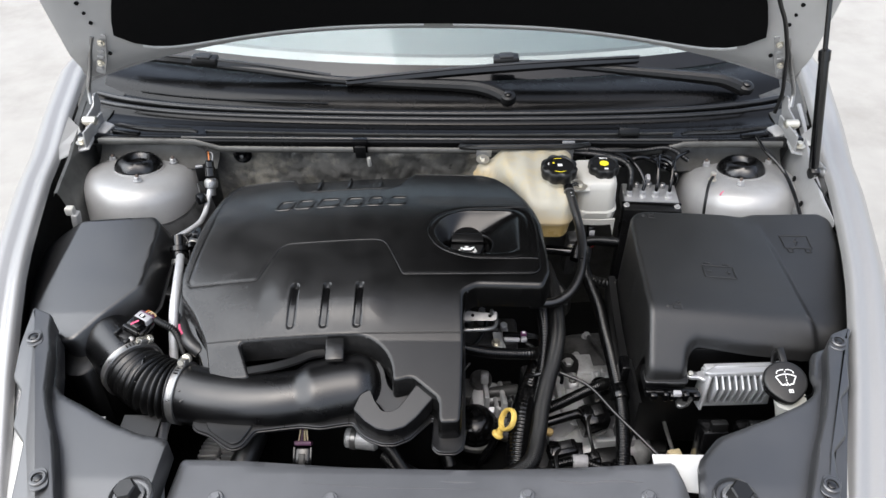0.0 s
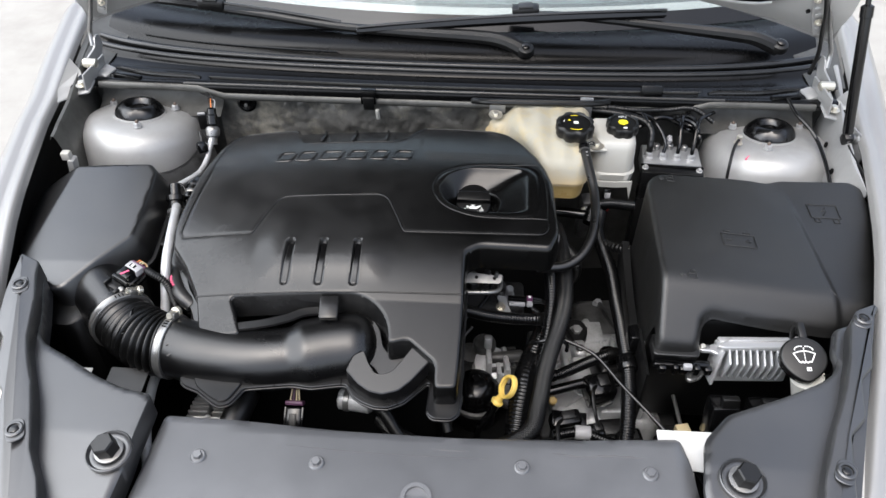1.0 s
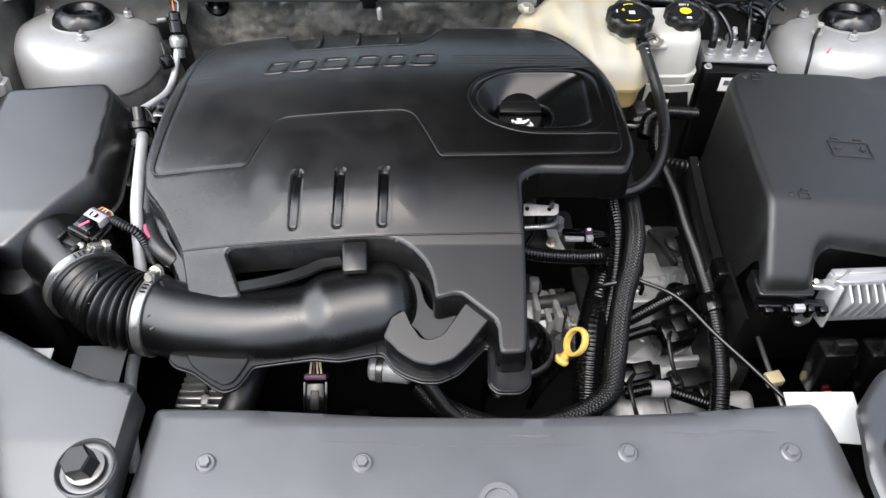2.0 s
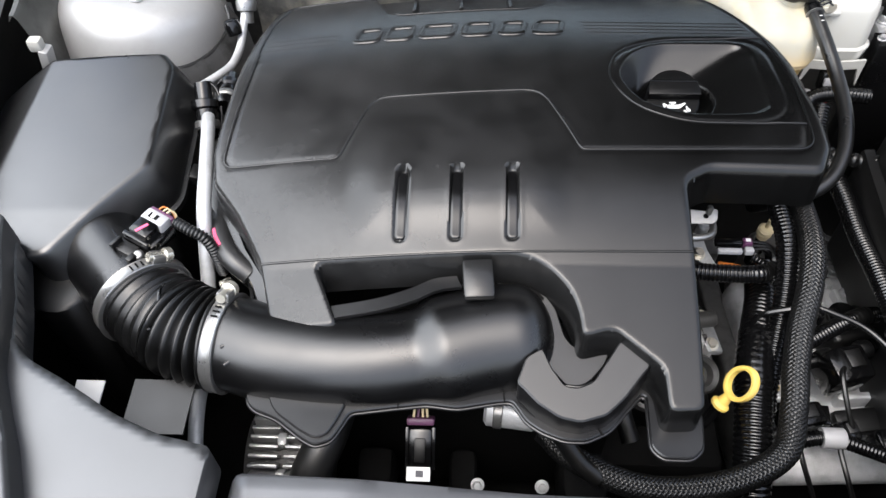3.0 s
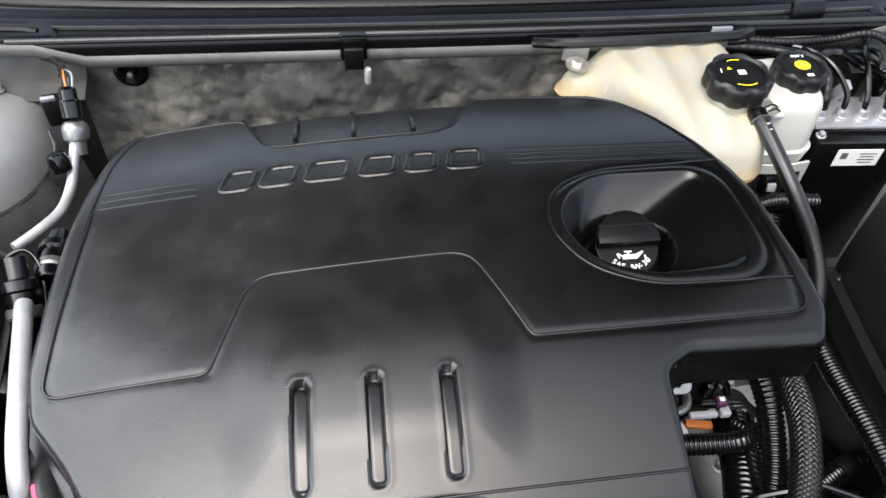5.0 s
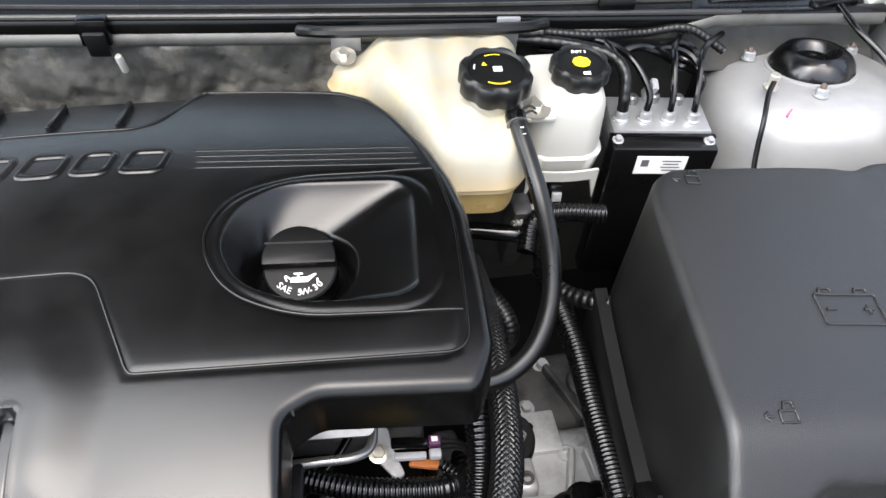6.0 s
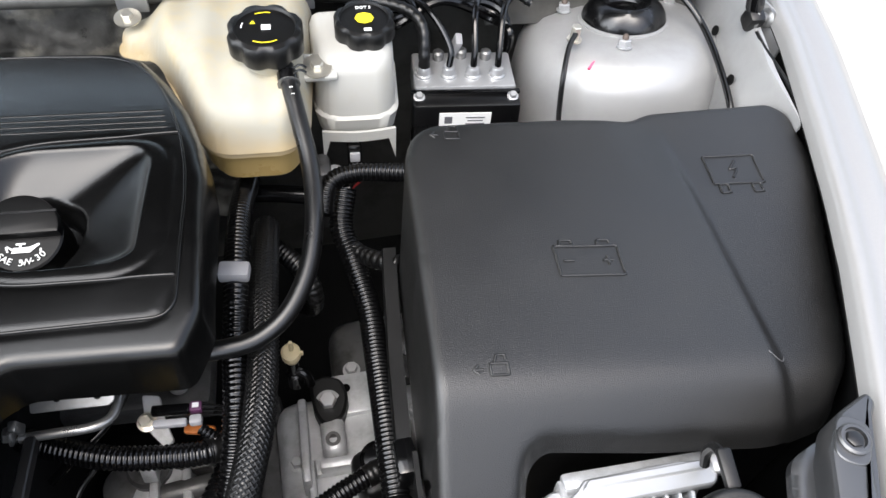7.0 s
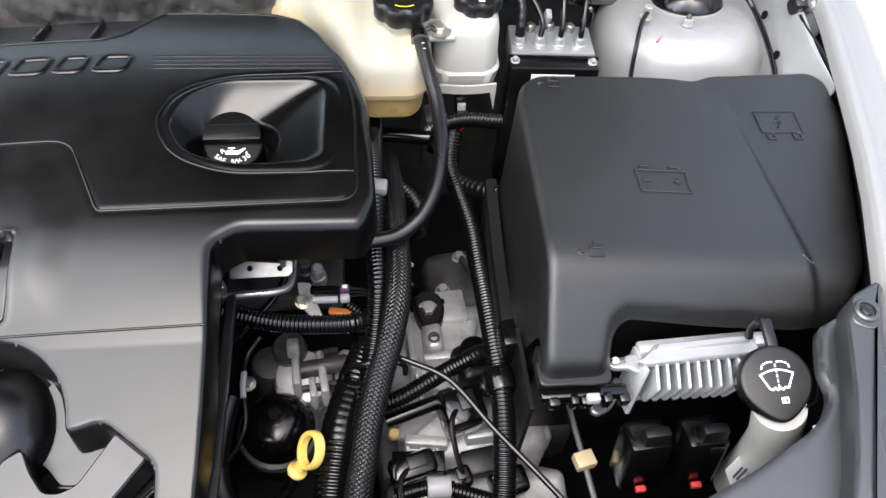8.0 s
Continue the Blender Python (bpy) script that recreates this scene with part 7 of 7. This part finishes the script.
# rear end of the gearbox: its shade is painted in by the darker casting
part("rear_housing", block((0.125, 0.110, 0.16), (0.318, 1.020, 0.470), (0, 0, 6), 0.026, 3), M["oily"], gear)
for x, y in ((0.272, 0.985), (0.345, 0.972), (0.300, 1.040)):
    part("casing_bolt", hexbolt((x + 0.006, y + 0.010, 0.549), (0, -0.1, 1), 0.007, 0.010, 0.010), M["silver"], gear)
part("housing_rib", block((0.008, 0.080, 0.020), (0.324, 1.010, 0.551), (0, 0, 24), 0.003), M["oily"], gear)
part("housing_boss", revolve([(0.022, 0), (0.020, 0.014), (0.014, 0.018), (0.008, 0.018), (0.007, 0.010), (0.0001, 0.010)], (0.352, 1.025, 0.543), (0, -0.2, 1), 24), M["oily"], gear)

# ---------------------------------------------------------------- beside the cover, towards the air filter
run("refrigerant_pipe", "bare aluminium refrigerant pipe beside the engine cover", "pipe", [(-0.438, 0.955, 0.838), (-0.428, 0.92, 0.846), (-0.414, 0.86, 0.852), (-0.407, 0.81, 0.840), (-0.405, 0.765, 0.79), (-0.404, 0.72, 0.745), (-0.404, 0.66, 0.735), (-0.398, 0.61, 0.72), (-0.39, 0.56, 0.68)], 0.0072, "alu")
run("refrigerant_pipe", "bent aluminium refrigerant pipe by the spring tower", "pipe", [(-0.490, 1.066, 0.790), (-0.471, 1.090, 0.790), (-0.458, 1.116, 0.789), (-0.453, 1.144, 0.794), (-0.451, 1.163, 0.805), (-0.448, 1.185, 0.822)], 0.0052, "alu")
fit_ = thing("pipe_fitting", "aluminium pipe fitting with pressure switch", "fitting", at=(-0.46, 1.22, 0.80))
part("collar", revolve([(0.0085, -0.022), (0.0085, -0.008), (0.0125, -0.006), (0.0135, 0.004), (0.0125, 0.008), (0.009, 0.012)], (-0.447, 1.190, 0.827), (0.0, 0.5, 0.85), 24), M["steel"], fit_)
part("switch", revolve([(0.010, 0.0), (0.010, 0.016), (0.0085, 0.018), (0.0085, 0.028), (0.006, 0.031)], (-0.448, 1.200, 0.840), (-0.05, 0.5, 0.85), 18), M["gloss"], fit_)
for k in range(4):
    part("switch_wire", tube([(-0.4525 + 0.003 * k, 1.214, 0.866), (-0.455 + 0.004 * k, 1.222, 0.874), (-0.457 + 0.003 * k, 1.232, 0.873), (-0.459, 1.244, 0.868)], 0.0011, 6), M["orange" if k == 1 else "grey" if k == 3 else "rubber"], fit_)
part("switch_cable", tube([(-0.458, 1.240, 0.870), (-0.464, 1.256, 0.864), (-0.474, 1.270, 0.862), (-0.49, 1.283, 0.858)], 0.0042, 10), M["rubber"], fit_)
part("switch_bracket", block((0.022, 0.014, 0.034), (-0.476, 1.232, 0.826), (0, 0, 12), 0.003), M["matt"], fit_)
part("bracket_clip", block((0.014, 0.004, 0.006), (-0.476, 1.224, 0.846), (20, 0, 12), 0.001), M["grey"], fit_)
part("valve_cap", revolve([(0.010, 0), (0.011, 0.010), (0.009, 0.018), (0.006, 0.020)], (-0.459, 1.156, 0.806), (-0.25, 0.35, 1), 18), M["gloss"], fit_)
for i, (x, y, z, ax) in enumerate(((-0.436, 1.024, 0.816, (-0.08, 0.95, -0.1)), (-0.444, 0.966, 0.834, (-0.1, 0.55, 0.5)))):
    jn = thing("pipe_joint", "black pipe joint with grey lock ring", "pipe joint", "pipe joints", at=(x, y, z))
    part("sleeve", revolve([(0.010, -0.03), (0.012, -0.026), (0.012, 0.004), (0.015, 0.006), (0.015, 0.014), (0.010, 0.016), (0.009, 0.034)], (x, y, z), ax, 22), M["gloss"], jn)
    part("lock_ring", revolve([(0.0125, -0.018), (0.014, -0.016), (0.014, -0.010), (0.0125, -0.008)], (x, y, z), ax, 22), M["steel"], jn)
run("thin_cable", "thin black cable hooked to the filter box", "cable", [(-0.475, 1.010, 0.830), (-0.455, 1.020, 0.835), (-0.440, 1.005, 0.826), (-0.436, 0.97, 0.80), (-0.445, 0.95, 0.76)], 0.0022, "gloss")
hz_ = thing("heater_hose", "black rubber hose with pink mark beside the cover", "hose", at=(-0.40, 0.82, 0.77))
part("hose", tube([(-0.408, 0.89, 0.805), (-0.402, 0.848, 0.815), (-0.396, 0.815, 0.822), (-0.386, 0.784, 0.826), (-0.372, 0.766, 0.824), (-0.355, 0.756, 0.815)], 0.0105, 16), M["dusty"], hz_)
part("mark", tube([(-0.3955, 0.797, 0.8330), (-0.391, 0.786, 0.8350), (-0.384, 0.775, 0.8350)], 0.0022, 6), M["pink"], hz_, "pink paint mark")
for x, y, z in ((-0.385, 0.762, 0.785), (-0.372, 0.735, 0.79)):
    cl = part("edge_clip", block((0.014, 0.020, 0.010), (x, y, z), (10, 0, 35), 0.003), M["zinc"])
    tagged(cl, "small plated spring clip on the cover edge", "clip")
part("cover_side_plate", sheet([[(-0.345 - 0.055 * t, 0.700 + 0.125 * t + 0.02 * math.sin(5 * t), 0.800 - 0.03 * j) for t in np.linspace(0, 1, 10)] for j in range(2)], 0.003), M["cover"], cover)
SEAM = [(-0.484, 1.217, 0.810), (-0.479, 1.198, 0.795), (-0.489, 1.158, 0.785), (-0.508, 1.128, 0.783), (-0.529, 1.109, 0.786), (-0.552, 1.098, 0.790)]
apron = part("wing_apron", sheet([SEAM, [(x + 0.020, y - 0.004, z - 0.035) for x, y, z in SEAM], [(x + 0.030, y - 0.010, z - 0.09) for x, y, z in SEAM]], 0.003), M["oily"], None, angle=60)
tagged(apron, "dark sheet metal apron below the spring tower", "inner wing", kind="structure")
part("seam_sealer", tube(SEAM, 0.0028, 8), M["matt"], apron, "dark sealer bead")
lock = part("latch_pin", block((0.016, 0.014, 0.016), (-0.672, 1.070, 0.850), (0, 0, 0), 0.003), M["white"])
tagged(lock, "white plastic locating pin on the inner wing", "pin")
part("pin_stay", block((0.012, 0.020, 0.05), (-0.668, 1.070, 0.820), (0, 10, 0), 0.003), M["paint_in"], lock)

# ---------------------------------------------------------------- gap behind the radiator cover
alt = thing("alternator", "finned aluminium alternator deep in front", "alternator", at=(-0.33, 0.66, 0.6))
part("body", revolve([(0.050, -0.04), (0.056, -0.03), (0.056, 0.03), (0.050, 0.04)], (-0.335, 0.665, 0.605), (1, 0, 0), 32), M["oily"], alt)
for dx in (-0.016, 0.020):
    for k in range(13):
        a = radians(52 + 8 * k)
        part("fin", block((0.030, 0.0038, 0.016), (-0.335 + dx, 0.665 - 0.063 * math.cos(a), 0.605 + 0.063 * math.sin(a)), (-math.degrees(a) + 90, 0, 0), 0.0012), M["silver"], alt)
for k in range(3):
    a = radians(50 + 32 * k)
    part("rim_boss", block((0.010, 0.014, 0.016), (-0.333, 0.665 - 0.064 * math.cos(a), 0.605 + 0.064 * math.sin(a)), (-math.degrees(a) + 90, 0, 0), 0.003), M["alu"], alt)
run("hose", "black fabric-covered radiator hose going down in front", "hose", [(-0.275, 0.69, 0.70), (-0.285, 0.65, 0.69), (-0.300, 0.62, 0.67), (-0.315, 0.59, 0.62)], 0.020, "dusty")
pw = thing("front_wiring_plug", "black wiring plug with violet wires", "connector", at=(-0.198, 0.65, 0.66))
part("plug", block((0.022, 0.046, 0.020), (-0.190, 0.630, 0.712), (38, 0, 0), 0.003), M["gloss"], pw)
for dx in (-0.0125, 0.0125):
    part("plug_rail", block((0.0035, 0.040, 0.012), (-0.190 + dx, 0.632, 0.716), (38, 0, 0), 0.001), M["gloss"], pw)
part("latch", block((0.010, 0.022, 0.004), (-0.190, 0.626, 0.722), (38, 0, 0), 0.001), M["matt"], pw)
part("lock", block((0.026, 0.007, 0.018), (-0.190, 0.652, 0.731), (38, 0, 0), 0.002), M["violet"], pw, "dark violet lock")
tag_ = part("plug_label", block((0.022, 0.013, 0.0008), (-0.191, 0.6085, 0.7085), (38, 0, 0), 0), M["paper"], pw, "white label")
part("label_bar", block((0.007, 0.006, 0.0006), (-0.190, 0.6085, 0.7092), (38, 0, 0), 0), M["ink"], tag_)
for k in range(4):
    part("wire", tube([(-0.197 + 0.0045 * k, 0.652, 0.734), (-0.195 + 0.003 * k, 0.668, 0.745), (-0.196 + 0.002 * k, 0.69, 0.74), (-0.195, 0.71, 0.72)], 0.0013, 6), M["violet" if k == 1 else "beige"], pw)
sv = thing("purge_valve", "pale grey cylindrical valve under the cover", "valve", at=(-0.10, 0.67, 0.67))
part("body", revolve([(0.012, -0.025), (0.016, -0.022), (0.016, 0.022), (0.013, 0.026), (0.009, 0.028)], (-0.105, 0.668, 0.722), (1, -0.12, 0), 28), M["alu"], sv)
part("band", revolve([(0.0163, -0.016), (0.0175, -0.015), (0.0175, -0.008), (0.0163, -0.007)], (-0.105, 0.668, 0.722), (1, -0.12, 0), 28), M["steel"], sv)
run("hose", "black hose leaving the valve", "hose", [(-0.080, 0.665, 0.722), (-0.062, 0.655, 0.715), (-0.040, 0.632, 0.695), (-0.02, 0.62, 0.683)], 0.009, "rubber")
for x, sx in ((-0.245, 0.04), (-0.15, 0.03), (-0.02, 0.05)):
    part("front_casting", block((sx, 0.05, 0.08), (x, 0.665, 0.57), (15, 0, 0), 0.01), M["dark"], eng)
for x in (-0.135, -0.07):
    part("front_bolt", hexbolt((x, 0.628, 0.64), (0, -0.6, 0.8), 0.0045, 0.006, 0.007), M["alu"], eng)

wp = part("corner_plate", sheet([[(0.300 + 0.070 * a, 0.575 - 0.048 * b - 0.006 * a * b, 0.822 - 0.008 * b) for a in np.linspace(0, 1, 5)] for b in np.linspace(0, 1, 6)], 0.0015), M["primer"])
tagged(wp, "white painted corner plate under the front panels", "plate", kind="structure")
wp = part("corner_plate", sheet([[(-0.500 + 0.026 * a, 0.655 - 0.04 * b, 0.786 - 0.006 * b) for a in np.linspace(0, 1, 5)] for b in np.linspace(0, 1, 5)], 0.0015), M["primer"])
tagged(wp, "white painted corner plate under the side shield", "plate", kind="structure")
wp = part("duct_plate", sheet([[(-0.445 + 0.055 * a, 0.655 - 0.05 * b, 0.790 - 0.004 * b) for a in np.linspace(0, 1, 4)] for b in np.linspace(0, 1, 4)], 0.0015), M["matt"])
tagged(wp, "grey plastic intake duct plate below the bellows", "plate")

# scratches and scuffs on the radiator cover
for ends, w in ((((-0.16, 0.517), (-0.05, 0.512), (0.09, 0.512)), 0.0010), (((0.020, 0.5225), (0.045, 0.521), (0.064, 0.5215)), 0.0030), (((0.164, 0.5255), (0.200, 0.5225), (0.236, 0.5260), (0.278, 0.5245)), 0.0034)):
    way, _ = spline([(a, c, 0.0) for a, c in ends], 0.004)
    rng = random.Random(len(way))
    rows = [[(q[0], q[1] + e * w * (0.25 + 0.75 * rng.random()) * min(1.0, 6 * i / len(way), 6 * (len(way) - 1 - i) / len(way)), 0.8324 + 0.05 * (0.55 - q[1])) for e in (-0.5, 0.5)] for i, q in enumerate(way)]
    sq = part("scratch", sheet(rows, 0.0003), M["scuff"])
    tagged(sq, "pale scratch on the radiator cover", "scratch")

# ---------------------------------------------------------------- wipers and scuttle fittings
def wiper(pivot, way, joint, tip_a, tip_b, label):
    """Pivot, arm that runs along the way to the joint, blade between two tips."""
    w = thing("wiper", label, "wiper", "windscreen wipers", at=pivot)
    part("pivot_cap", revolve([(0.017, 0), (0.018, 0.006), (0.016, 0.013), (0.011, 0.016)], pivot, (0, -0.3, 1), 24), M["matt"], w)
    part("pivot_nut", revolve([(0.0085, 0.014), (0.0085, 0.020), (0.005, 0.022)], tuple(Vector(pivot) + Vector((0, -0.002, 0))), (0, -0.3, 1), 12), M["gloss"], w)
    arm = [pivot] + list(way) + [joint]
    part("arm", tube(arm, lambda t: 0.0155 - 0.007 * min(1.0, 1.6 * t), 10, 0.006), M["matt"], w)
    tilt = math.degrees(math.atan2(-(tip_b[2] - tip_a[2]), tip_b[0] - tip_a[0]))
    head = part("joint", block((0.056, 0.030, 0.020), tuple(Vector(joint) + Vector((0, -0.002, 0.010))), (0, tilt, 0), 0.005), M["matt"], w)
    part("joint_cap", block((0.030, 0.024, 0.006), tuple(Vector(joint) + Vector((0, -0.004, 0.021))), (0, tilt, 0), 0.002), M["dusty"], head)
    mid = [tuple(Vector(tip_a).lerp(Vector(tip_b), k / 8) + Vector((0, 0, 0.006 * math.sin(math.pi * k / 8)))) for k in range(9)]
    part("blade_spine", tube(mid, lambda t: 0.0065 + 0.0050 * math.sin(math.pi * t) ** 0.6, 8, 0.010), M["gloss"], w)
    part("spoiler_ridge", tube([(a, b - 0.004, c + 0.010) for a, b, c in mid], 0.0030, 6, 0.012), M["dusty"], w)
    part("blade_rubber", tube([(a, b + 0.008, c - 0.010) for a, b, c in mid], 0.0035, 6, 0.012), M["rubber"], w)


wiper((0.146, 1.422, 0.892), [(0.105, 1.436, 0.906), (0.050, 1.450, 0.908), (-0.10, 1.462, 0.908), (-0.24, 1.474, 0.910), (-0.40, 1.496, 0.920)], (-0.520, 1.514, 0.926), (-0.700, 1.536, 0.934), (-0.240, 1.484, 0.908), "black wiper whose arm lies along the scuttle")
wiper((0.657, 1.450, 0.902), [(0.612, 1.458, 0.918), (0.570, 1.464, 0.922), (0.460, 1.474, 0.928), (0.346, 1.484, 0.934), (0.230, 1.494, 0.938)], (0.144, 1.500, 0.936), (-0.204, 1.462, 0.908), (0.428, 1.488, 0.952), "long black wiper blade across the windscreen foot")
cb = thing("scuttle_clip", "black bracket clip on the scuttle lip", "clip", at=(-0.157, 1.272, 0.865))
part("clip", block((0.030, 0.014, 0.030), (-0.157, 1.272, 0.868), (0, 0, 0), 0.003), M["gloss"], cb)
part("tongue", block((0.022, 0.008, 0.030), (-0.157, 1.268, 0.855), (10, 0, 0), 0.002), M["matt"], cb)
tb = part("scuttle_tab", block((0.042, 0.010, 0.022), (0.385, 1.298, 0.884), (-20, 0, 0), 0.004), M["cowl"])
tagged(tb, "black plastic tab standing on the scuttle", "tab")
pl = thing("bulkhead_grommet", "round black grommet in the bulkhead insulation", "grommet", at=(-0.403, 1.283, 0.834))
part("disc", revolve([(0.019, 0.0), (0.019, 0.004), (0.014, 0.006), (0.006, 0.004), (0.005, 0.010)], (-0.405, 1.290, 0.834), (0, -1, 0.1), 28), M["gloss"], pl)
part("pin", revolve([(0.003, 0.004), (0.0035, 0.012), (0.002, 0.014)], (-0.405, 1.290, 0.833), (0, -1, 0.1), 10), M["steel"], pl, "pale pin")
stud = part("bulkhead_stud", revolve([(0.004, -0.01), (0.004, 0.014), (0.003, 0.016)], (-0.142, 1.276, 0.824), (0.0, -0.4, 1), 12), M["white"])
tagged(stud, "pale stud standing out of the bulkhead", "stud")
st = part("tank_strip", tube([(0.045, 1.262, 0.872), (0.08, 1.240, 0.884), (0.18, 1.236, 0.888), (0.265, 1.242, 0.886), (0.30, 1.262, 0.878)], 0.006, 10), M["rubber"])
tagged(st, "black rubber edging above the coolant tank", "edging")
run("bonnet_cable", "black cable running past the spring tower", "cable", [(0.640, 1.290, 0.880), (0.648, 1.252, 0.872), (0.665, 1.222, 0.862), (0.677, 1.196, 0.850), (0.679, 1.150, 0.840), (0.677, 1.099, 0.826), (0.676, 1.06, 0.80)], 0.0036, "gloss")
for y, z in ((1.205, 0.838), (1.125, 0.836)):
    part("wing_hole", revolve([(0.0001, 0.0), (0.0055, 0.0), (0.0055, 0.001)], (rail(1, y)[0] - 0.0385, y, z), (-1, 0, 0.25), 18), M["dark"], car)
part("wing_seal", tube([(0.708, 1.150, 0.8745), (0.7055, 1.123, 0.8745), (0.7060, 1.072, 0.8735), (0.7005, 1.018, 0.8700)], 0.0020, 8), M["rubber"], car, "thin black seal along the wing")

# deep between coolant tank and battery box
run("wiring_loom", "bundled wiring loom with braided sleeve deep in the bay", "wiring", [(0.175, 1.065, 0.702), (0.205, 1.058, 0.708), (0.232, 1.035, 0.702), (0.244, 1.016, 0.692), (0.246, 1.010, 0.675), (0.242, 1.018, 0.65), (0.235, 1.04, 0.62)], 0.010, "rubber", 0.0045, 0.0006)
lv = thing("level_sensor_plug", "small black fluid level sensor plug under the reservoir", "connector", at=(0.30, 1.118, 0.76))
part("plug", block((0.014, 0.016, 0.026), (0.298, 1.118, 0.772), (-10, 0, 0), 0.003), M["gloss"], lv)
part("lock", block((0.010, 0.004, 0.010), (0.298, 1.108, 0.776), (-10, 0, 0), 0.001), M["grey"], lv, "grey lock")
for k in range(2):
    part("wire", tube([(0.296 + 0.005 * k, 1.112, 0.760), (0.300 + 0.006 * k, 1.104, 0.752), (0.292, 1.095, 0.746 - 0.004 * k), (0.286, 1.08, 0.74)], 0.0013, 6), M["red" if k else "rubber"], lv)
part("bracket_post", block((0.022, 0.030, 0.10), (0.262, 1.115, 0.72), (8, 0, 6), 0.006), M["oily"], car)

# black fittings on the gearbox
vp = thing("vent_pipe", "black plastic vent pipe across the gearbox with clip", "pipe", at=(0.26, 0.79, 0.63))
part("pipe", tube([(0.190, 0.772, 0.628), (0.225, 0.782, 0.632), (0.262, 0.793, 0.634), (0.300, 0.803, 0.634)], lambda t: 0.0085 if t < 0.55 else 0.0065, 14, 0.004), M["gloss"], vp)
part("clip", revolve([(0.0095, -0.008), (0.0105, -0.006), (0.0105, 0.006), (0.0095, 0.008)], (0.258, 0.792, 0.634), (0.95, 0.28, 0), 18), M["matt"], vp)
part("elbow", revolve([(0.010, -0.006), (0.012, 0.0), (0.010, 0.010)], (0.302, 0.803, 0.634), (0.95, 0.28, 0), 16), M["matt"], vp)
sm = thing("shift_motor", "black plastic actuator on the gearbox under the sleeve", "actuator", at=(0.305, 0.85, 0.60))
part("body", block((0.060, 0.050, 0.050), (0.302, 0.846, 0.605), (0, 0, 16), 0.012, 3), M["matt"], sm)
part("cap", revolve([(0.018, 0), (0.018, 0.008), (0.014, 0.012), (0.0001, 0.013)], (0.296, 0.850, 0.629), (0, -0.1, 1), 24), M["gloss"], sm)
part("socket", block((0.030, 0.022, 0.022), (0.318, 0.822, 0.610), (0, 0, 16), 0.004), M["gloss"], sm)
fb = thing("front_bracket", "black stamped bracket with a hole in front of the gearbox", "bracket", at=(0.217, 0.722, 0.60))
part("plate", block((0.056, 0.022, 0.004), (0.222, 0.727, 0.622), (10, 0, -3), 0.0015), M["gloss"], fb)
part("hole", revolve([(0.005, 0), (0.005, 0.0006), (0.0001, 0.0006)], (0.212, 0.7265, 0.6245), (0, -0.17, 1), 14), M["grey"], fb)
part("web", block((0.056, 0.004, 0.05), (0.222, 0.716, 0.598), (10, 0, -3), 0.0015), M["matt"], fb)
part("side_arm", block((0.060, 0.030, 0.016), (0.300, 0.738, 0.585), (6, 0, 8), 0.006), M["matt"], fb)
part("tape_band", revolve([(0.0105, -0.012), (0.0112, -0.011), (0.0112, 0.011), (0.0105, 0.012)], (0.240, 0.694, 0.6315), (1, -0.02, 0), 18), M["grey"], sleeve_c, "silvery tape band")

# plain nose and sill that close the car body
us2 = np.linspace(-1, 1, 25)
part("nose_panel", sheet([[(u * (0.62 + 0.10 * k), 0.20 - 0.10 * math.sin(math.pi * min(1.0, k * 1.1)) * (1 - 0.5 * u * u), 0.80 - 0.55 * k) for u in us2] for k in np.linspace(0, 1, 10)], 0.003), M["paint"], car, angle=60)
